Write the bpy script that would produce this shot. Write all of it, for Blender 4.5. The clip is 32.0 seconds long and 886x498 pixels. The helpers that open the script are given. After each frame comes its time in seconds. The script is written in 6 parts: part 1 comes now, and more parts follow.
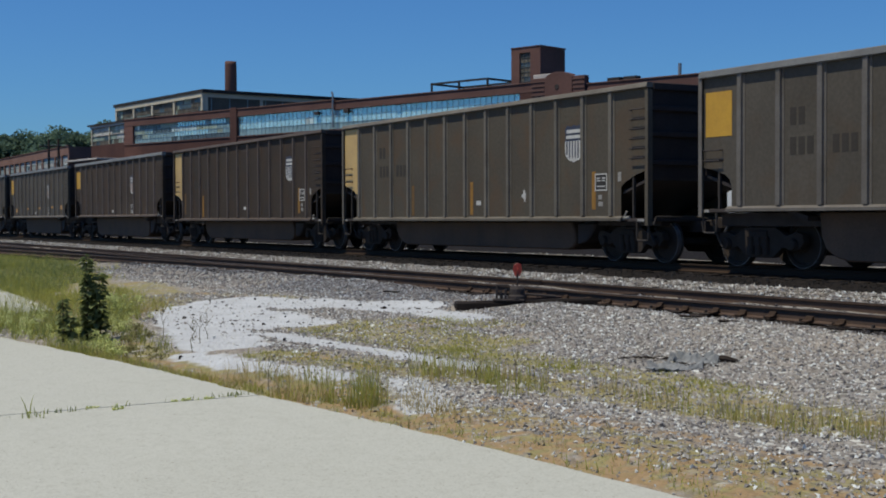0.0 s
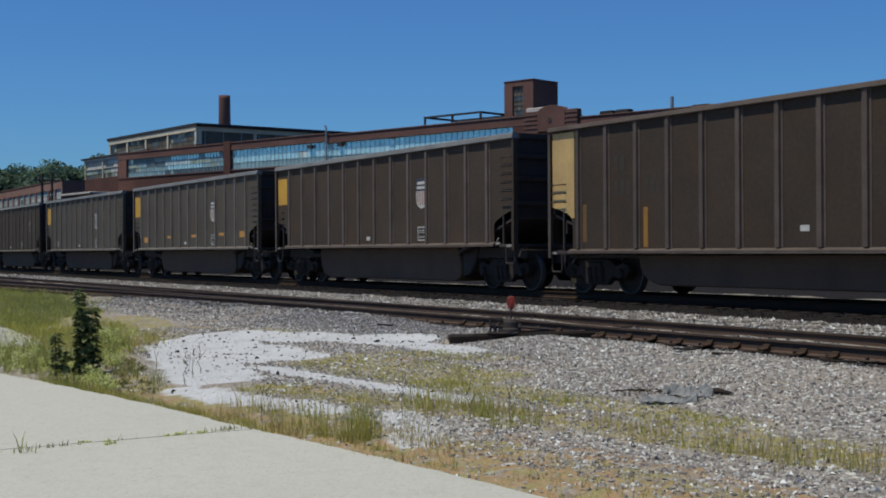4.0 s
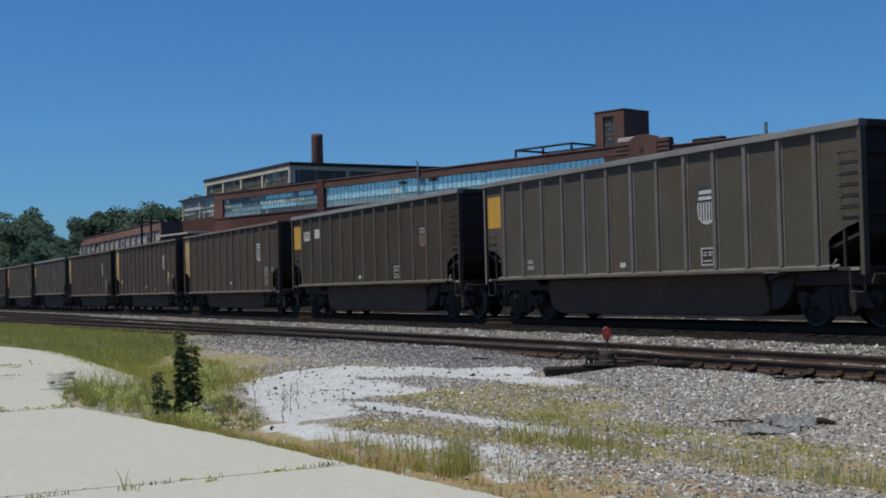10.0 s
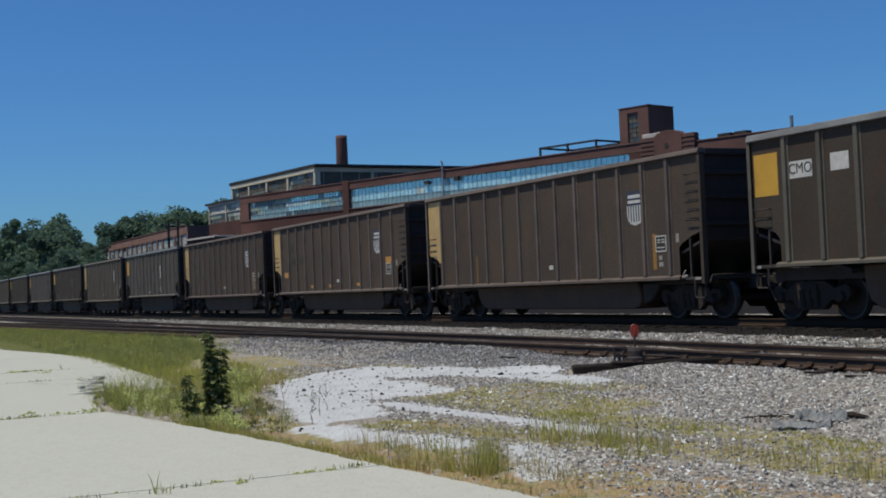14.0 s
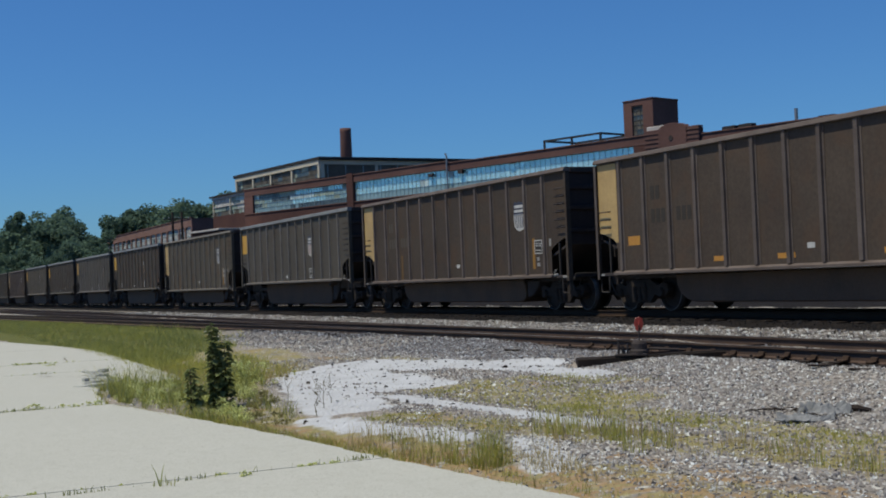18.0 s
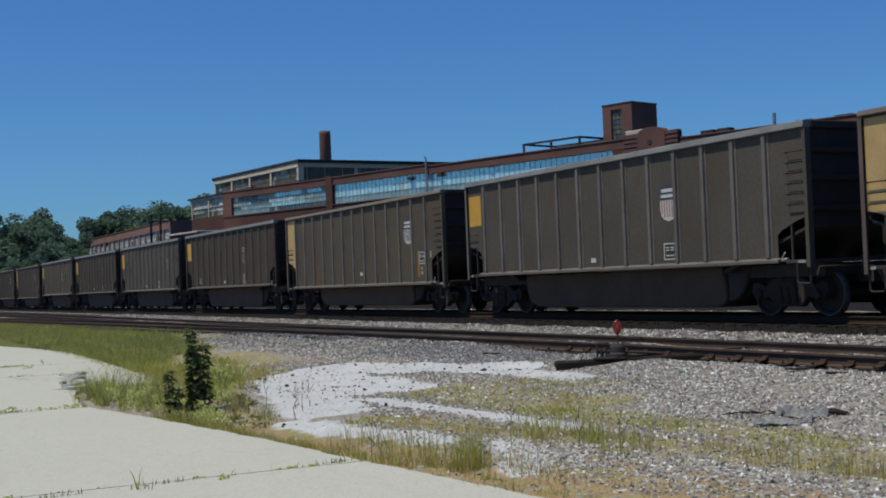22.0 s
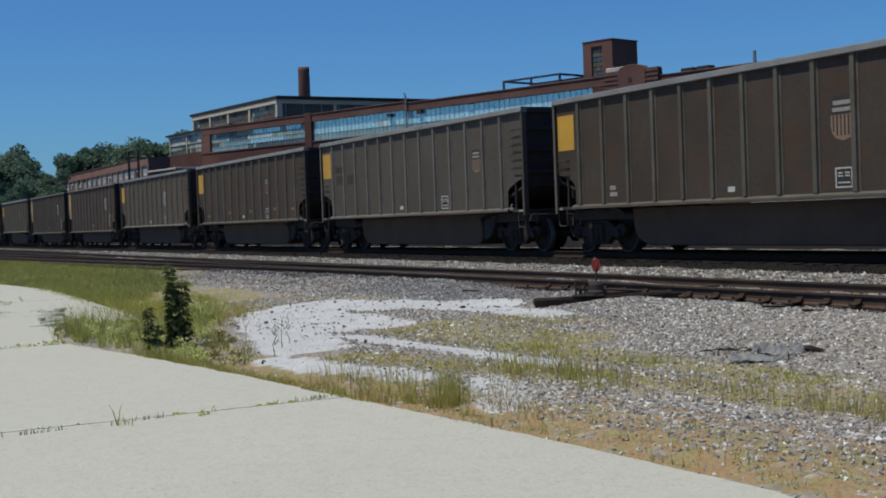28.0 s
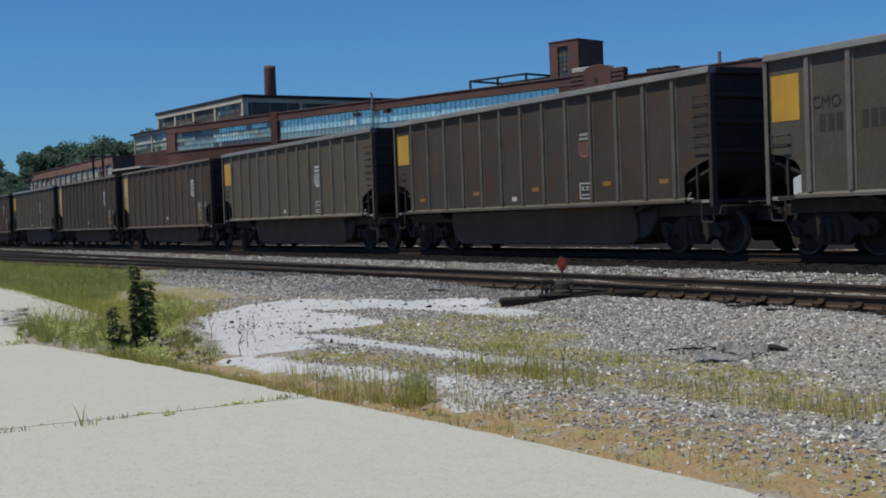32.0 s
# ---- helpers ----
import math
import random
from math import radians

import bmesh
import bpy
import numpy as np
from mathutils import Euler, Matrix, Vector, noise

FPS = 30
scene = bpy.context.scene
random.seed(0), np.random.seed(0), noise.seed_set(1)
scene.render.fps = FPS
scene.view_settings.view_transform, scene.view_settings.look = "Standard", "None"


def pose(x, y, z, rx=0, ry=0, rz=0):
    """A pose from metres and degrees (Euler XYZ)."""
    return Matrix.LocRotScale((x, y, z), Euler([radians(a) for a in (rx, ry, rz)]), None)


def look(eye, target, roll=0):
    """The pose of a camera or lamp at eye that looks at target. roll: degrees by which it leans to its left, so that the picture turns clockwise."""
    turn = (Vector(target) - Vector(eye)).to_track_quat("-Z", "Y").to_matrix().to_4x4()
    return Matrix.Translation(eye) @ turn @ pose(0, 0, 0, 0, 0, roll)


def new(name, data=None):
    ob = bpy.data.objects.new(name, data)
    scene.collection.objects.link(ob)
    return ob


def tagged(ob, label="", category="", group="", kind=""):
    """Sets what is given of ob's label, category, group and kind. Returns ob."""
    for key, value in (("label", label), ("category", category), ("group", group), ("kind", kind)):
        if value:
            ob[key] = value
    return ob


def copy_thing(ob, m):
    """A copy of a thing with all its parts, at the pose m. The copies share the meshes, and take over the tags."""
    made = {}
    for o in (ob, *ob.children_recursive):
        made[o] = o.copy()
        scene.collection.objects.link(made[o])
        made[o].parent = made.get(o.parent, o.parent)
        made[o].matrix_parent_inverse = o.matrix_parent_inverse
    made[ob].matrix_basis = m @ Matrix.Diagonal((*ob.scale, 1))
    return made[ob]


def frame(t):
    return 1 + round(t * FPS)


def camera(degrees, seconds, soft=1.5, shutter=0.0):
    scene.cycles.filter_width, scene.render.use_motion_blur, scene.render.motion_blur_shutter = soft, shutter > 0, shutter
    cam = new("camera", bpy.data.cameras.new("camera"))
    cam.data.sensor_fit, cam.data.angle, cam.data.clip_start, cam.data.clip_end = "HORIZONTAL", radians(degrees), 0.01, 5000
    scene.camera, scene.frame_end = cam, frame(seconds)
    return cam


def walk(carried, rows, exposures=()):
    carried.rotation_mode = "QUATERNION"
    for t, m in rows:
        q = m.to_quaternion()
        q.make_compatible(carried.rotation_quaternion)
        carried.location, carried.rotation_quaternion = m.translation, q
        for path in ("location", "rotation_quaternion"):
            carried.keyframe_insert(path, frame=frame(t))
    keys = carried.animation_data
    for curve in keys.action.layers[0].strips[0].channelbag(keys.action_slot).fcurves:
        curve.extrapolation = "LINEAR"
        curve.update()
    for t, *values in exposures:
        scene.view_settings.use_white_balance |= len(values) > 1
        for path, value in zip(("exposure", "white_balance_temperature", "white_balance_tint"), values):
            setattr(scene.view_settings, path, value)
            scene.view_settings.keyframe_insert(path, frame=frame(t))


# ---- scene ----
# World: x along the tracks, y across them, z up; z = 0 is the rail top of the main track.
EYE_Z = 0.93
cam = camera(37.64, 32.0, soft=1.9)
PATH = [
    (0.0, 88.62, 0.22, 60.13),
    (0.5, 89.09, -0.32, 60.20),
    (1.0, 89.34, 0.04, 59.93),
    (1.5, 89.80, 0.19, 60.39),
    (2.0, 90.35, 0.58, 60.50),
    (2.5, 90.28, 0.10, 60.03),
    (4.5, 90.05, 0.37, 59.82),
    (5.0, 90.15, 0.34, 59.88),
    (5.5, 89.87, 0.85, 60.08),
    (6.0, 90.11, 1.10, 60.01),
    (6.5, 90.09, 1.56, 60.61),
    (7.0, 89.85, 1.84, 61.29),
    (7.5, 90.73, 2.23, 61.69),
    (8.0, 90.41, 1.81, 62.27),
    (8.5, 90.88, 1.33, 62.53),
    (9.0, 91.46, 1.82, 63.17),
    (9.5, 91.80, 1.56, 63.90),
    (10.0, 91.61, 1.51, 63.97),
    (10.5, 91.78, 1.86, 63.62),
    (11.0, 91.90, 2.06, 63.87),
    (11.5, 91.35, 1.92, 64.39),
    (12.0, 91.08, 2.65, 64.97),
    (12.5, 91.23, 2.51, 64.69),
    (13.0, 91.49, 2.15, 64.34),
    (13.5, 91.42, 2.61, 64.95),
    (14.0, 91.63, 2.40, 65.14),
    (14.5, 91.35, 2.31, 64.87),
    (16.5, 92.14, 2.07, 65.50),
    (17.0, 91.90, 2.16, 65.75),
    (17.5, 91.54, 2.23, 65.37),
    (18.0, 91.32, 2.37, 65.32),
    (18.5, 91.63, 2.09, 65.20),
    (19.0, 91.87, 2.02, 65.06),
    (19.5, 91.94, 1.99, 64.05),
    (20.0, 91.48, 2.14, 63.00),
    (20.5, 91.62, 2.02, 64.74),
    (21.0, 91.74, 1.61, 65.47),
    (21.5, 91.38, 1.99, 65.06),
    (22.0, 91.42, 2.25, 64.40),
    (22.5, 91.20, 2.29, 64.73),
    (23.0, 90.87, 2.34, 64.55),
    (23.5, 90.40, 2.33, 64.56),
    (24.0, 90.23, 2.34, 64.51),
    (24.5, 89.81, 2.32, 64.45),
    (25.0, 88.95, 2.22, 64.48),
    (25.5, 88.86, 2.15, 64.46),
    (27.5, 88.41, 1.86, 63.14),
    (28.0, 88.63, 2.13, 63.49),
    (28.5, 88.64, 2.08, 63.44),
    (29.0, 88.81, 2.02, 63.41),
    (29.5, 89.05, 2.04, 63.38),
    (30.0, 89.08, 2.22, 63.40),
    (30.5, 88.94, 2.06, 63.24),
    (31.0, 88.60, 2.11, 63.14),
    (31.5, 88.39, 1.92, 62.95),
    (32.0, 88.55, 2.05, 62.01),
]
walk(cam, [(t, pose(0, 0, EYE_Z, a, b, c)) for t, a, b, c in PATH], exposures=[(0.0, 0.0), (32.0, 0.0)])

# ---- light ----
SUN_WAY = Vector((-0.06, -0.37, 0.90)).normalized()
world = bpy.data.worlds.new("world")
scene.world = world
world.use_nodes = True
wn, wl = world.node_tree.nodes, world.node_tree.links
sky = wn.new("ShaderNodeTexSky")
sky.sky_type, sky.sun_disc = "NISHITA", False
sky.sun_elevation = math.asin(SUN_WAY.z)
sky.sun_rotation = math.atan2(SUN_WAY.x, SUN_WAY.y)
sky.altitude, sky.air_density, sky.dust_density, sky.ozone_density = 0, 1.0, 0.4, 6.0
wn["Background"].inputs[1].default_value = 0.0742
tint = wn.new("ShaderNodeMix")
tint.data_type, tint.blend_type = "RGBA", "MULTIPLY"
tint.inputs[0].default_value, tint.inputs[7].default_value = 1.0, (0.468, 0.852, 1.245, 1)
wl.new(sky.outputs[0], tint.inputs[6])
wl.new(tint.outputs[2], wn["Background"].inputs[0])
sun_data = bpy.data.lights.new("sun", "SUN")
sun_data.energy, sun_data.angle, sun_data.color = 3.95, radians(0.53), (1.0, 0.935, 0.765)
sun = new("sun", sun_data)
sun.matrix_world = look(SUN_WAY * 50, (0, 0, 0))

# ---- materials ----
def surface(name, colour, second=None, grain=(6.0, 40.0), amount=0.5, rough=0.8, metal=0.0, bump=0.15, streak=0.0,
            streak_colour=None, spread=0.0, space="Object", bump_scale=60.0, fleck=None, blotch=None):
    """A weathered surface: two noise scales of colour, optional vertical streaks, flecks, spread from object to object, and relief."""
    m = bpy.data.materials.new(name)
    m.use_nodes = True
    n, l = m.node_tree.nodes, m.node_tree.links
    b = n["Principled BSDF"]
    tc, mp, info = n.new("ShaderNodeTexCoord"), n.new("ShaderNodeMapping"), n.new("ShaderNodeObjectInfo")
    shift = n.new("ShaderNodeVectorMath")
    shift.operation = "SCALE"
    shift.inputs[0].default_value = (17.0, 31.0, 5.0)
    l.new(info.outputs["Random"], shift.inputs["Scale"])
    l.new(tc.outputs[space], mp.inputs[0])
    if spread:
        l.new(shift.outputs[0], mp.inputs[1])
    second = second or tuple(c * 0.6 for c in colour)

    def wave(scale, detail=5.0, vec=None, distort=0.0):
        t = n.new("ShaderNodeTexNoise")
        t.inputs["Scale"].default_value, t.inputs["Detail"].default_value = scale, detail
        t.inputs["Distortion"].default_value = distort
        l.new(vec or mp.outputs[0], t.inputs["Vector"])
        return t

    def ramp(src, lo, hi):
        r = n.new("ShaderNodeMapRange")
        r.inputs[1].default_value, r.inputs[2].default_value = lo, hi
        l.new(src, r.inputs[0])
        return r.outputs[0]

    def mix(fac, a, c, mode="MIX"):
        x = n.new("ShaderNodeMix")
        x.data_type, x.blend_type = "RGBA", mode
        if isinstance(fac, float):
            x.inputs[0].default_value = fac
        else:
            l.new(fac, x.inputs[0])
        for v, s in ((a, 6), (c, 7)):
            if isinstance(v, tuple):
                x.inputs[s].default_value = (*v, 1)
            else:
                l.new(v, x.inputs[s])
        return x.outputs[2]

    big, fine = wave(grain[0]), wave(grain[1], 3.0)
    col = mix(ramp(big.outputs[0], 0.5 - 0.35 * amount - 0.02, 0.5 + 0.35 * amount + 0.02), tuple(second), tuple(colour))
    shade = n.new("ShaderNodeMapRange")
    shade.inputs[3].default_value, shade.inputs[4].default_value = 1 - 0.35 * amount, 1 + 0.35 * amount
    l.new(fine.outputs[0], shade.inputs[0])
    grey = n.new("ShaderNodeCombineColor")
    for k in range(3):
        l.new(shade.outputs[0], grey.inputs[k])
    col = mix(1.0, col, grey.outputs[0], "MULTIPLY")
    if streak:
        st = n.new("ShaderNodeMapping")
        st.inputs[3].default_value = (7.0, 7.0, 0.5)
        l.new(mp.outputs[0], st.inputs[0])
        sw = wave(1.0, 6.0, st.outputs[0])
        sf = ramp(sw.outputs[0], 0.52, 0.52 + 0.3 / max(streak, 0.05))
        sm = n.new("ShaderNodeMath")
        sm.operation = "MULTIPLY"
        sm.inputs[1].default_value = min(1.0, streak)
        l.new(sf, sm.inputs[0])
        col = mix(sm.outputs[0], col, tuple(streak_colour or tuple(c * 0.5 for c in colour)))
    if blotch:
        bw = wave(blotch[0], 9.0, None, 0.6)
        bf, bm_ = ramp(bw.outputs[0], blotch[2], blotch[3]), n.new("ShaderNodeMath")
        bm_.operation = "MULTIPLY"
        bm_.inputs[1].default_value = blotch[4]
        l.new(bf, bm_.inputs[0])
        col = mix(bm_.outputs[0], col, tuple(blotch[1]))
    if fleck:
        vo = n.new("ShaderNodeTexVoronoi")
        vo.inputs["Scale"].default_value = fleck[0]
        l.new(mp.outputs[0], vo.inputs["Vector"])
        sep = n.new("ShaderNodeSeparateColor")
        l.new(vo.outputs["Color"], sep.inputs[0])
        col = mix(ramp(sep.outputs[0], fleck[2], min(1.0, fleck[2] + 0.1)), col, tuple(fleck[1]))
    if spread:
        var = n.new("ShaderNodeMapRange")
        var.inputs[3].default_value, var.inputs[4].default_value = 1 - spread, 1 + spread
        l.new(info.outputs["Random"], var.inputs[0])
        g2 = n.new("ShaderNodeCombineColor")
        for k in range(3):
            l.new(var.outputs[0], g2.inputs[k])
        col = mix(1.0, col, g2.outputs[0], "MULTIPLY")
    l.new(col, b.inputs["Base Color"])
    rr = n.new("ShaderNodeMapRange")
    rr.inputs[3].default_value, rr.inputs[4].default_value = max(0.02, rough - 0.12), min(1.0, rough + 0.12)
    l.new(big.outputs[0], rr.inputs[0])
    l.new(rr.outputs[0], b.inputs["Roughness"])
    b.inputs["Metallic"].default_value = metal
    if rough >= 0.65 and metal < 0.3:
        b.inputs["Specular IOR Level"].default_value = 0.12
    if bump:
        bt, bn = wave(bump_scale, 4.0), n.new("ShaderNodeBump")
        bn.inputs["Strength"].default_value = bump
        bn.inputs["Distance"].default_value = 0.02
        l.new(bt.outputs[0], bn.inputs["Height"])
        l.new(bn.outputs[0], b.inputs["Normal"])
    return m


BODY = [
    surface("weathered_grey_brown_paint", (0.08003, 0.06254, 0.04809), (0.05391, 0.04169, 0.03329), (0.7, 14), 0.8, 0.7, 0.0, 0.06, 0.5, (0.06123, 0.0367, 0.02497), 0.10, blotch=(1.1, (0.09187, 0.0542, 0.03236), 0.49, 0.72, 0.5)),
    surface("weathered_grey_paint", (0.09596, 0.08488, 0.06982), (0.06863, 0.05976, 0.04776), (0.7, 14), 0.8, 0.65, 0.0, 0.06, 0.45, (0.05352, 0.03825, 0.02695), 0.10, blotch=(1.1, (0.08439, 0.05257, 0.0294), 0.52, 0.74, 0.45)),
    surface("weathered_red_brown_paint", (0.06699, 0.05478, 0.04402), (0.04736, 0.03811, 0.03099), (0.7, 14), 0.6, 0.7, 0.0, 0.06, 0.4, (0.06931, 0.03573, 0.01934), 0.10, blotch=(1.3, (0.08665, 0.04145, 0.02083), 0.50, 0.72, 0.5)),
    surface("weathered_olive_grey_paint", (0.104, 0.09031, 0.0685), (0.07452, 0.06321, 0.04939), (0.7, 14), 0.8, 0.7, 0.0, 0.06, 0.35, (0.04766, 0.04155, 0.03225), 0.10, blotch=(1.1, (0.1127, 0.06924, 0.04032), 0.48, 0.70, 0.6)),
    surface("weathered_dark_grey_paint", (0.0636, 0.04969, 0.03822), (0.04283, 0.03312, 0.02645), (0.7, 14), 0.8, 0.7, 0.0, 0.06, 0.5, (0.04865, 0.02916, 0.01985), 0.10, blotch=(1.1, (0.07307, 0.04306, 0.02572), 0.49, 0.72, 0.5)),
]
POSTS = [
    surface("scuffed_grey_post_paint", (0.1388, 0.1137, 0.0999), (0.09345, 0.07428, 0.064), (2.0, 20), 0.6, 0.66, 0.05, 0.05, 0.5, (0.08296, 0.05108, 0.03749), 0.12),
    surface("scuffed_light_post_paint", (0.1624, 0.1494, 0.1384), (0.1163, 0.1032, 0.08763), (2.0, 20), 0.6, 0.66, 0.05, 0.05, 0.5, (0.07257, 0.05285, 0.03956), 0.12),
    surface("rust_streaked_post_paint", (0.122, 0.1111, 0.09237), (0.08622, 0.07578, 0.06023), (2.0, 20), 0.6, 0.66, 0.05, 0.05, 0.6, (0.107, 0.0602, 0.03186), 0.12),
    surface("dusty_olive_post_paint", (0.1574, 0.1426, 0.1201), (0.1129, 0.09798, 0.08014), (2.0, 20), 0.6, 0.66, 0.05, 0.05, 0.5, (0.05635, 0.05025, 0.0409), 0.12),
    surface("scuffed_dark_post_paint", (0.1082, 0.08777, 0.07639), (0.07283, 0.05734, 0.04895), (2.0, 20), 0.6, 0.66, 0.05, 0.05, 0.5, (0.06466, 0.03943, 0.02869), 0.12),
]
# lighter grey that paints in the sun and sky sheen on the sloped chord
CHORD = surface("sunlit_chord_paint", (0.185, 0.188, 0.182), (0.115, 0.112, 0.104), (1.5, 18), 0.7, 0.6, 0.1, 0.05, 0.3, (0.11, 0.075, 0.055), 0.12)
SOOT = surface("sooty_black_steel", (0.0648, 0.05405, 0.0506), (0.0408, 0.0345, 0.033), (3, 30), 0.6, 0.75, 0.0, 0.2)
BELLY = surface("dusty_dark_tub_steel", (0.128, 0.083, 0.056), (0.084, 0.057, 0.041), (1.2, 20), 0.6, 0.75, 0.0, 0.1, 0.4, (0.058, 0.042, 0.033), 0.08)
TRUCK = surface("greasy_dark_cast_steel", (0.050, 0.040, 0.034), (0.032, 0.025, 0.021), (4, 40), 0.7, 0.8, 0.0, 0.3)
TREAD = surface("polished_wheel_steel", (0.15, 0.142, 0.136), (0.06, 0.056, 0.053), (8, 60), 0.9, 0.5, 0.2, 0.03)
PLATE_STEEL = surface("dusty_step_steel", (0.062, 0.054, 0.049), (0.036, 0.031, 0.028), (4, 40), 0.7, 0.7, 0.0, 0.1)
ENDPAINT = surface("dark_end_paint", (0.054, 0.042, 0.0392), (0.036, 0.028, 0.0266), (1.2, 16), 0.6, 0.8, 0.0, 0.08, 0.4, (0.0324, 0.02352, 0.02184))
COAL = surface("broken_coal", (0.022, 0.022, 0.024), (0.010, 0.010, 0.011), (8, 60), 0.7, 0.8, 0.0, 0.9, bump_scale=22.0)
YELLOW = surface("bright_yellow_panel_paint", (0.5279, 0.2959, 0.02799), (0.4479, 0.2399, 0.02399), (2, 20), 0.4, 0.55, 0.0, 0.04, 0.2, (0.2799, 0.16, 0.04799), 0.06)
CREAM = surface("faded_buff_panel_paint", (0.492, 0.3362, 0.1353), (0.3936, 0.2624, 0.1066), (2, 20), 0.5, 0.62, 0.0, 0.05, 0.35, (0.205, 0.1394, 0.0738), 0.10)
ORANGE = surface("faded_orange_reflector", (0.4843, 0.2344, 0.03125), (0.3906, 0.1719, 0.02344), (8, 40), 0.5, 0.5, 0.0, 0.03)
STRIPE = surface("dull_ochre_stripe", (0.3024, 0.1596, 0.0378), (0.2016, 0.1092, 0.0378), (5, 30), 0.7, 0.7, 0.0, 0.03)
FAINT = surface("faint_rust_stain", (0.168, 0.0966, 0.0378), (0.1092, 0.0714, 0.0378), (6, 30), 0.7, 0.7, 0.0, 0.03)
STENCIL = surface("chalky_white_stencil", (0.5456, 0.5368, 0.5104), (0.396, 0.3872, 0.3608), (8, 60), 0.5, 0.7, 0.0, 0.03)
DIM_STENCIL = surface("worn_grey_stencil", (0.3096, 0.2967, 0.2752), (0.215, 0.2064, 0.1892), (8, 60), 0.6, 0.7, 0.0, 0.03)
FADED_INK = surface("faded_dark_number_paint", (0.04116, 0.03612, 0.03058), (0.0525, 0.0462, 0.03931), (6, 40), 0.8, 0.7, 0.0, 0.03)
FADED_WHITE = surface("faded_pale_number_paint", (0.09245, 0.08163, 0.06646), (0.07224, 0.06213, 0.0484), (6, 40), 0.8, 0.7, 0.0, 0.03)
INK = surface("dark_lettering_paint", (0.05, 0.047, 0.045), (0.035, 0.033, 0.03), (8, 60), 0.5, 0.7, 0.0, 0.03)
BLUE = surface("faded_emblem_blue", (0.02772, 0.03465, 0.063), (0.02016, 0.02541, 0.0462), (8, 60), 0.5, 0.6, 0.0, 0.03)
PINK = surface("bleached_emblem_pink", (0.2688, 0.1806, 0.1302), (0.2016, 0.1386, 0.1008), (8, 60), 0.6, 0.7, 0.0, 0.03)
RUSTRED = surface("faded_emblem_red", (0.252, 0.1092, 0.0714), (0.1848, 0.084, 0.0588), (8, 60), 0.5, 0.6, 0.0, 0.03)
RED_LENS = surface("red_painted_sheet", (0.3444, 0.0369, 0.0205), (0.2624, 0.0287, 0.0164), (6, 40), 0.5, 0.45, 0.0, 0.04)



def concrete_material():
    """Sun-bleached broom-finished concrete: broad stains, mottling, fine grit, pits and hairline cracks."""
    m = bpy.data.materials.new("sunbleached_concrete")
    m.use_nodes = True
    n, l = m.node_tree.nodes, m.node_tree.links
    b = n["Principled BSDF"]
    tc = n.new("ShaderNodeTexCoord")

    def wave(scale, detail=6.0, rough=0.6):
        t = n.new("ShaderNodeTexNoise")
        t.inputs["Scale"].default_value, t.inputs["Detail"].default_value, t.inputs["Roughness"].default_value = scale, detail, rough
        l.new(tc.outputs["Object"], t.inputs["Vector"])
        return t

    def band(src, lo, hi, a=0.0, c=1.0):
        r = n.new("ShaderNodeMapRange")
        for k, v in enumerate((lo, hi, a, c), 1):
            r.inputs[k].default_value = v
        l.new(src, r.inputs[0])
        return r.outputs[0]

    def mix(fac, a, c, mode="MIX"):
        x = n.new("ShaderNodeMix")
        x.data_type, x.blend_type = "RGBA", mode
        l.new(fac, x.inputs[0])
        for v, k in ((a, 6), (c, 7)):
            if isinstance(v, tuple):
                x.inputs[k].default_value = (*v, 1)
            else:
                l.new(v, x.inputs[k])
        return x.outputs[2]

    col = mix(band(wave(0.55).outputs[0], 0.35, 0.66), (0.4237, 0.4255, 0.3784), (0.4376, 0.4393, 0.392))
    col = mix(band(wave(5.0, 8.0, 0.7).outputs[0], 0.50, 0.72, 0.0, 0.45), col, (0.3364, 0.3316, 0.2869))
    grit = wave(72.0, 3.0)
    col = mix(band(grit.outputs[0], 0.52, 0.66, 0.0, 0.75), col, (0.3072, 0.3023, 0.263))
    col = mix(band(wave(28.0, 4.0).outputs[0], 0.55, 0.66, 0.0, 0.6), col, (0.3316, 0.3267, 0.2821))
    col = mix(band(wave(55.0, 3.0).outputs[0], 0.62, 0.70, 0.0, 0.5), col, (0.567, 0.567, 0.5195))
    pits = n.new("ShaderNodeTexVoronoi")
    pits.inputs["Scale"].default_value = 24.0
    l.new(tc.outputs["Object"], pits.inputs["Vector"])
    sep = n.new("ShaderNodeSeparateColor")
    l.new(pits.outputs["Color"], sep.inputs[0])
    few, near, both = band(sep.outputs[0], 0.90, 0.91), band(pits.outputs["Distance"], 0.22, 0.10), n.new("ShaderNodeMath")
    both.operation = "MULTIPLY"
    l.new(few, both.inputs[0])
    l.new(near, both.inputs[1])
    col = mix(both.outputs[0], col, (0.2015, 0.1866, 0.1463))
    l.new(col, b.inputs["Base Color"])
    b.inputs["Roughness"].default_value, b.inputs["Specular IOR Level"].default_value = 0.92, 0.12
    bn = n.new("ShaderNodeBump")
    bn.inputs["Strength"].default_value, bn.inputs["Distance"].default_value = 0.12, 0.01
    l.new(grit.outputs[0], bn.inputs["Height"])
    l.new(bn.outputs[0], b.inputs["Normal"])
    return m


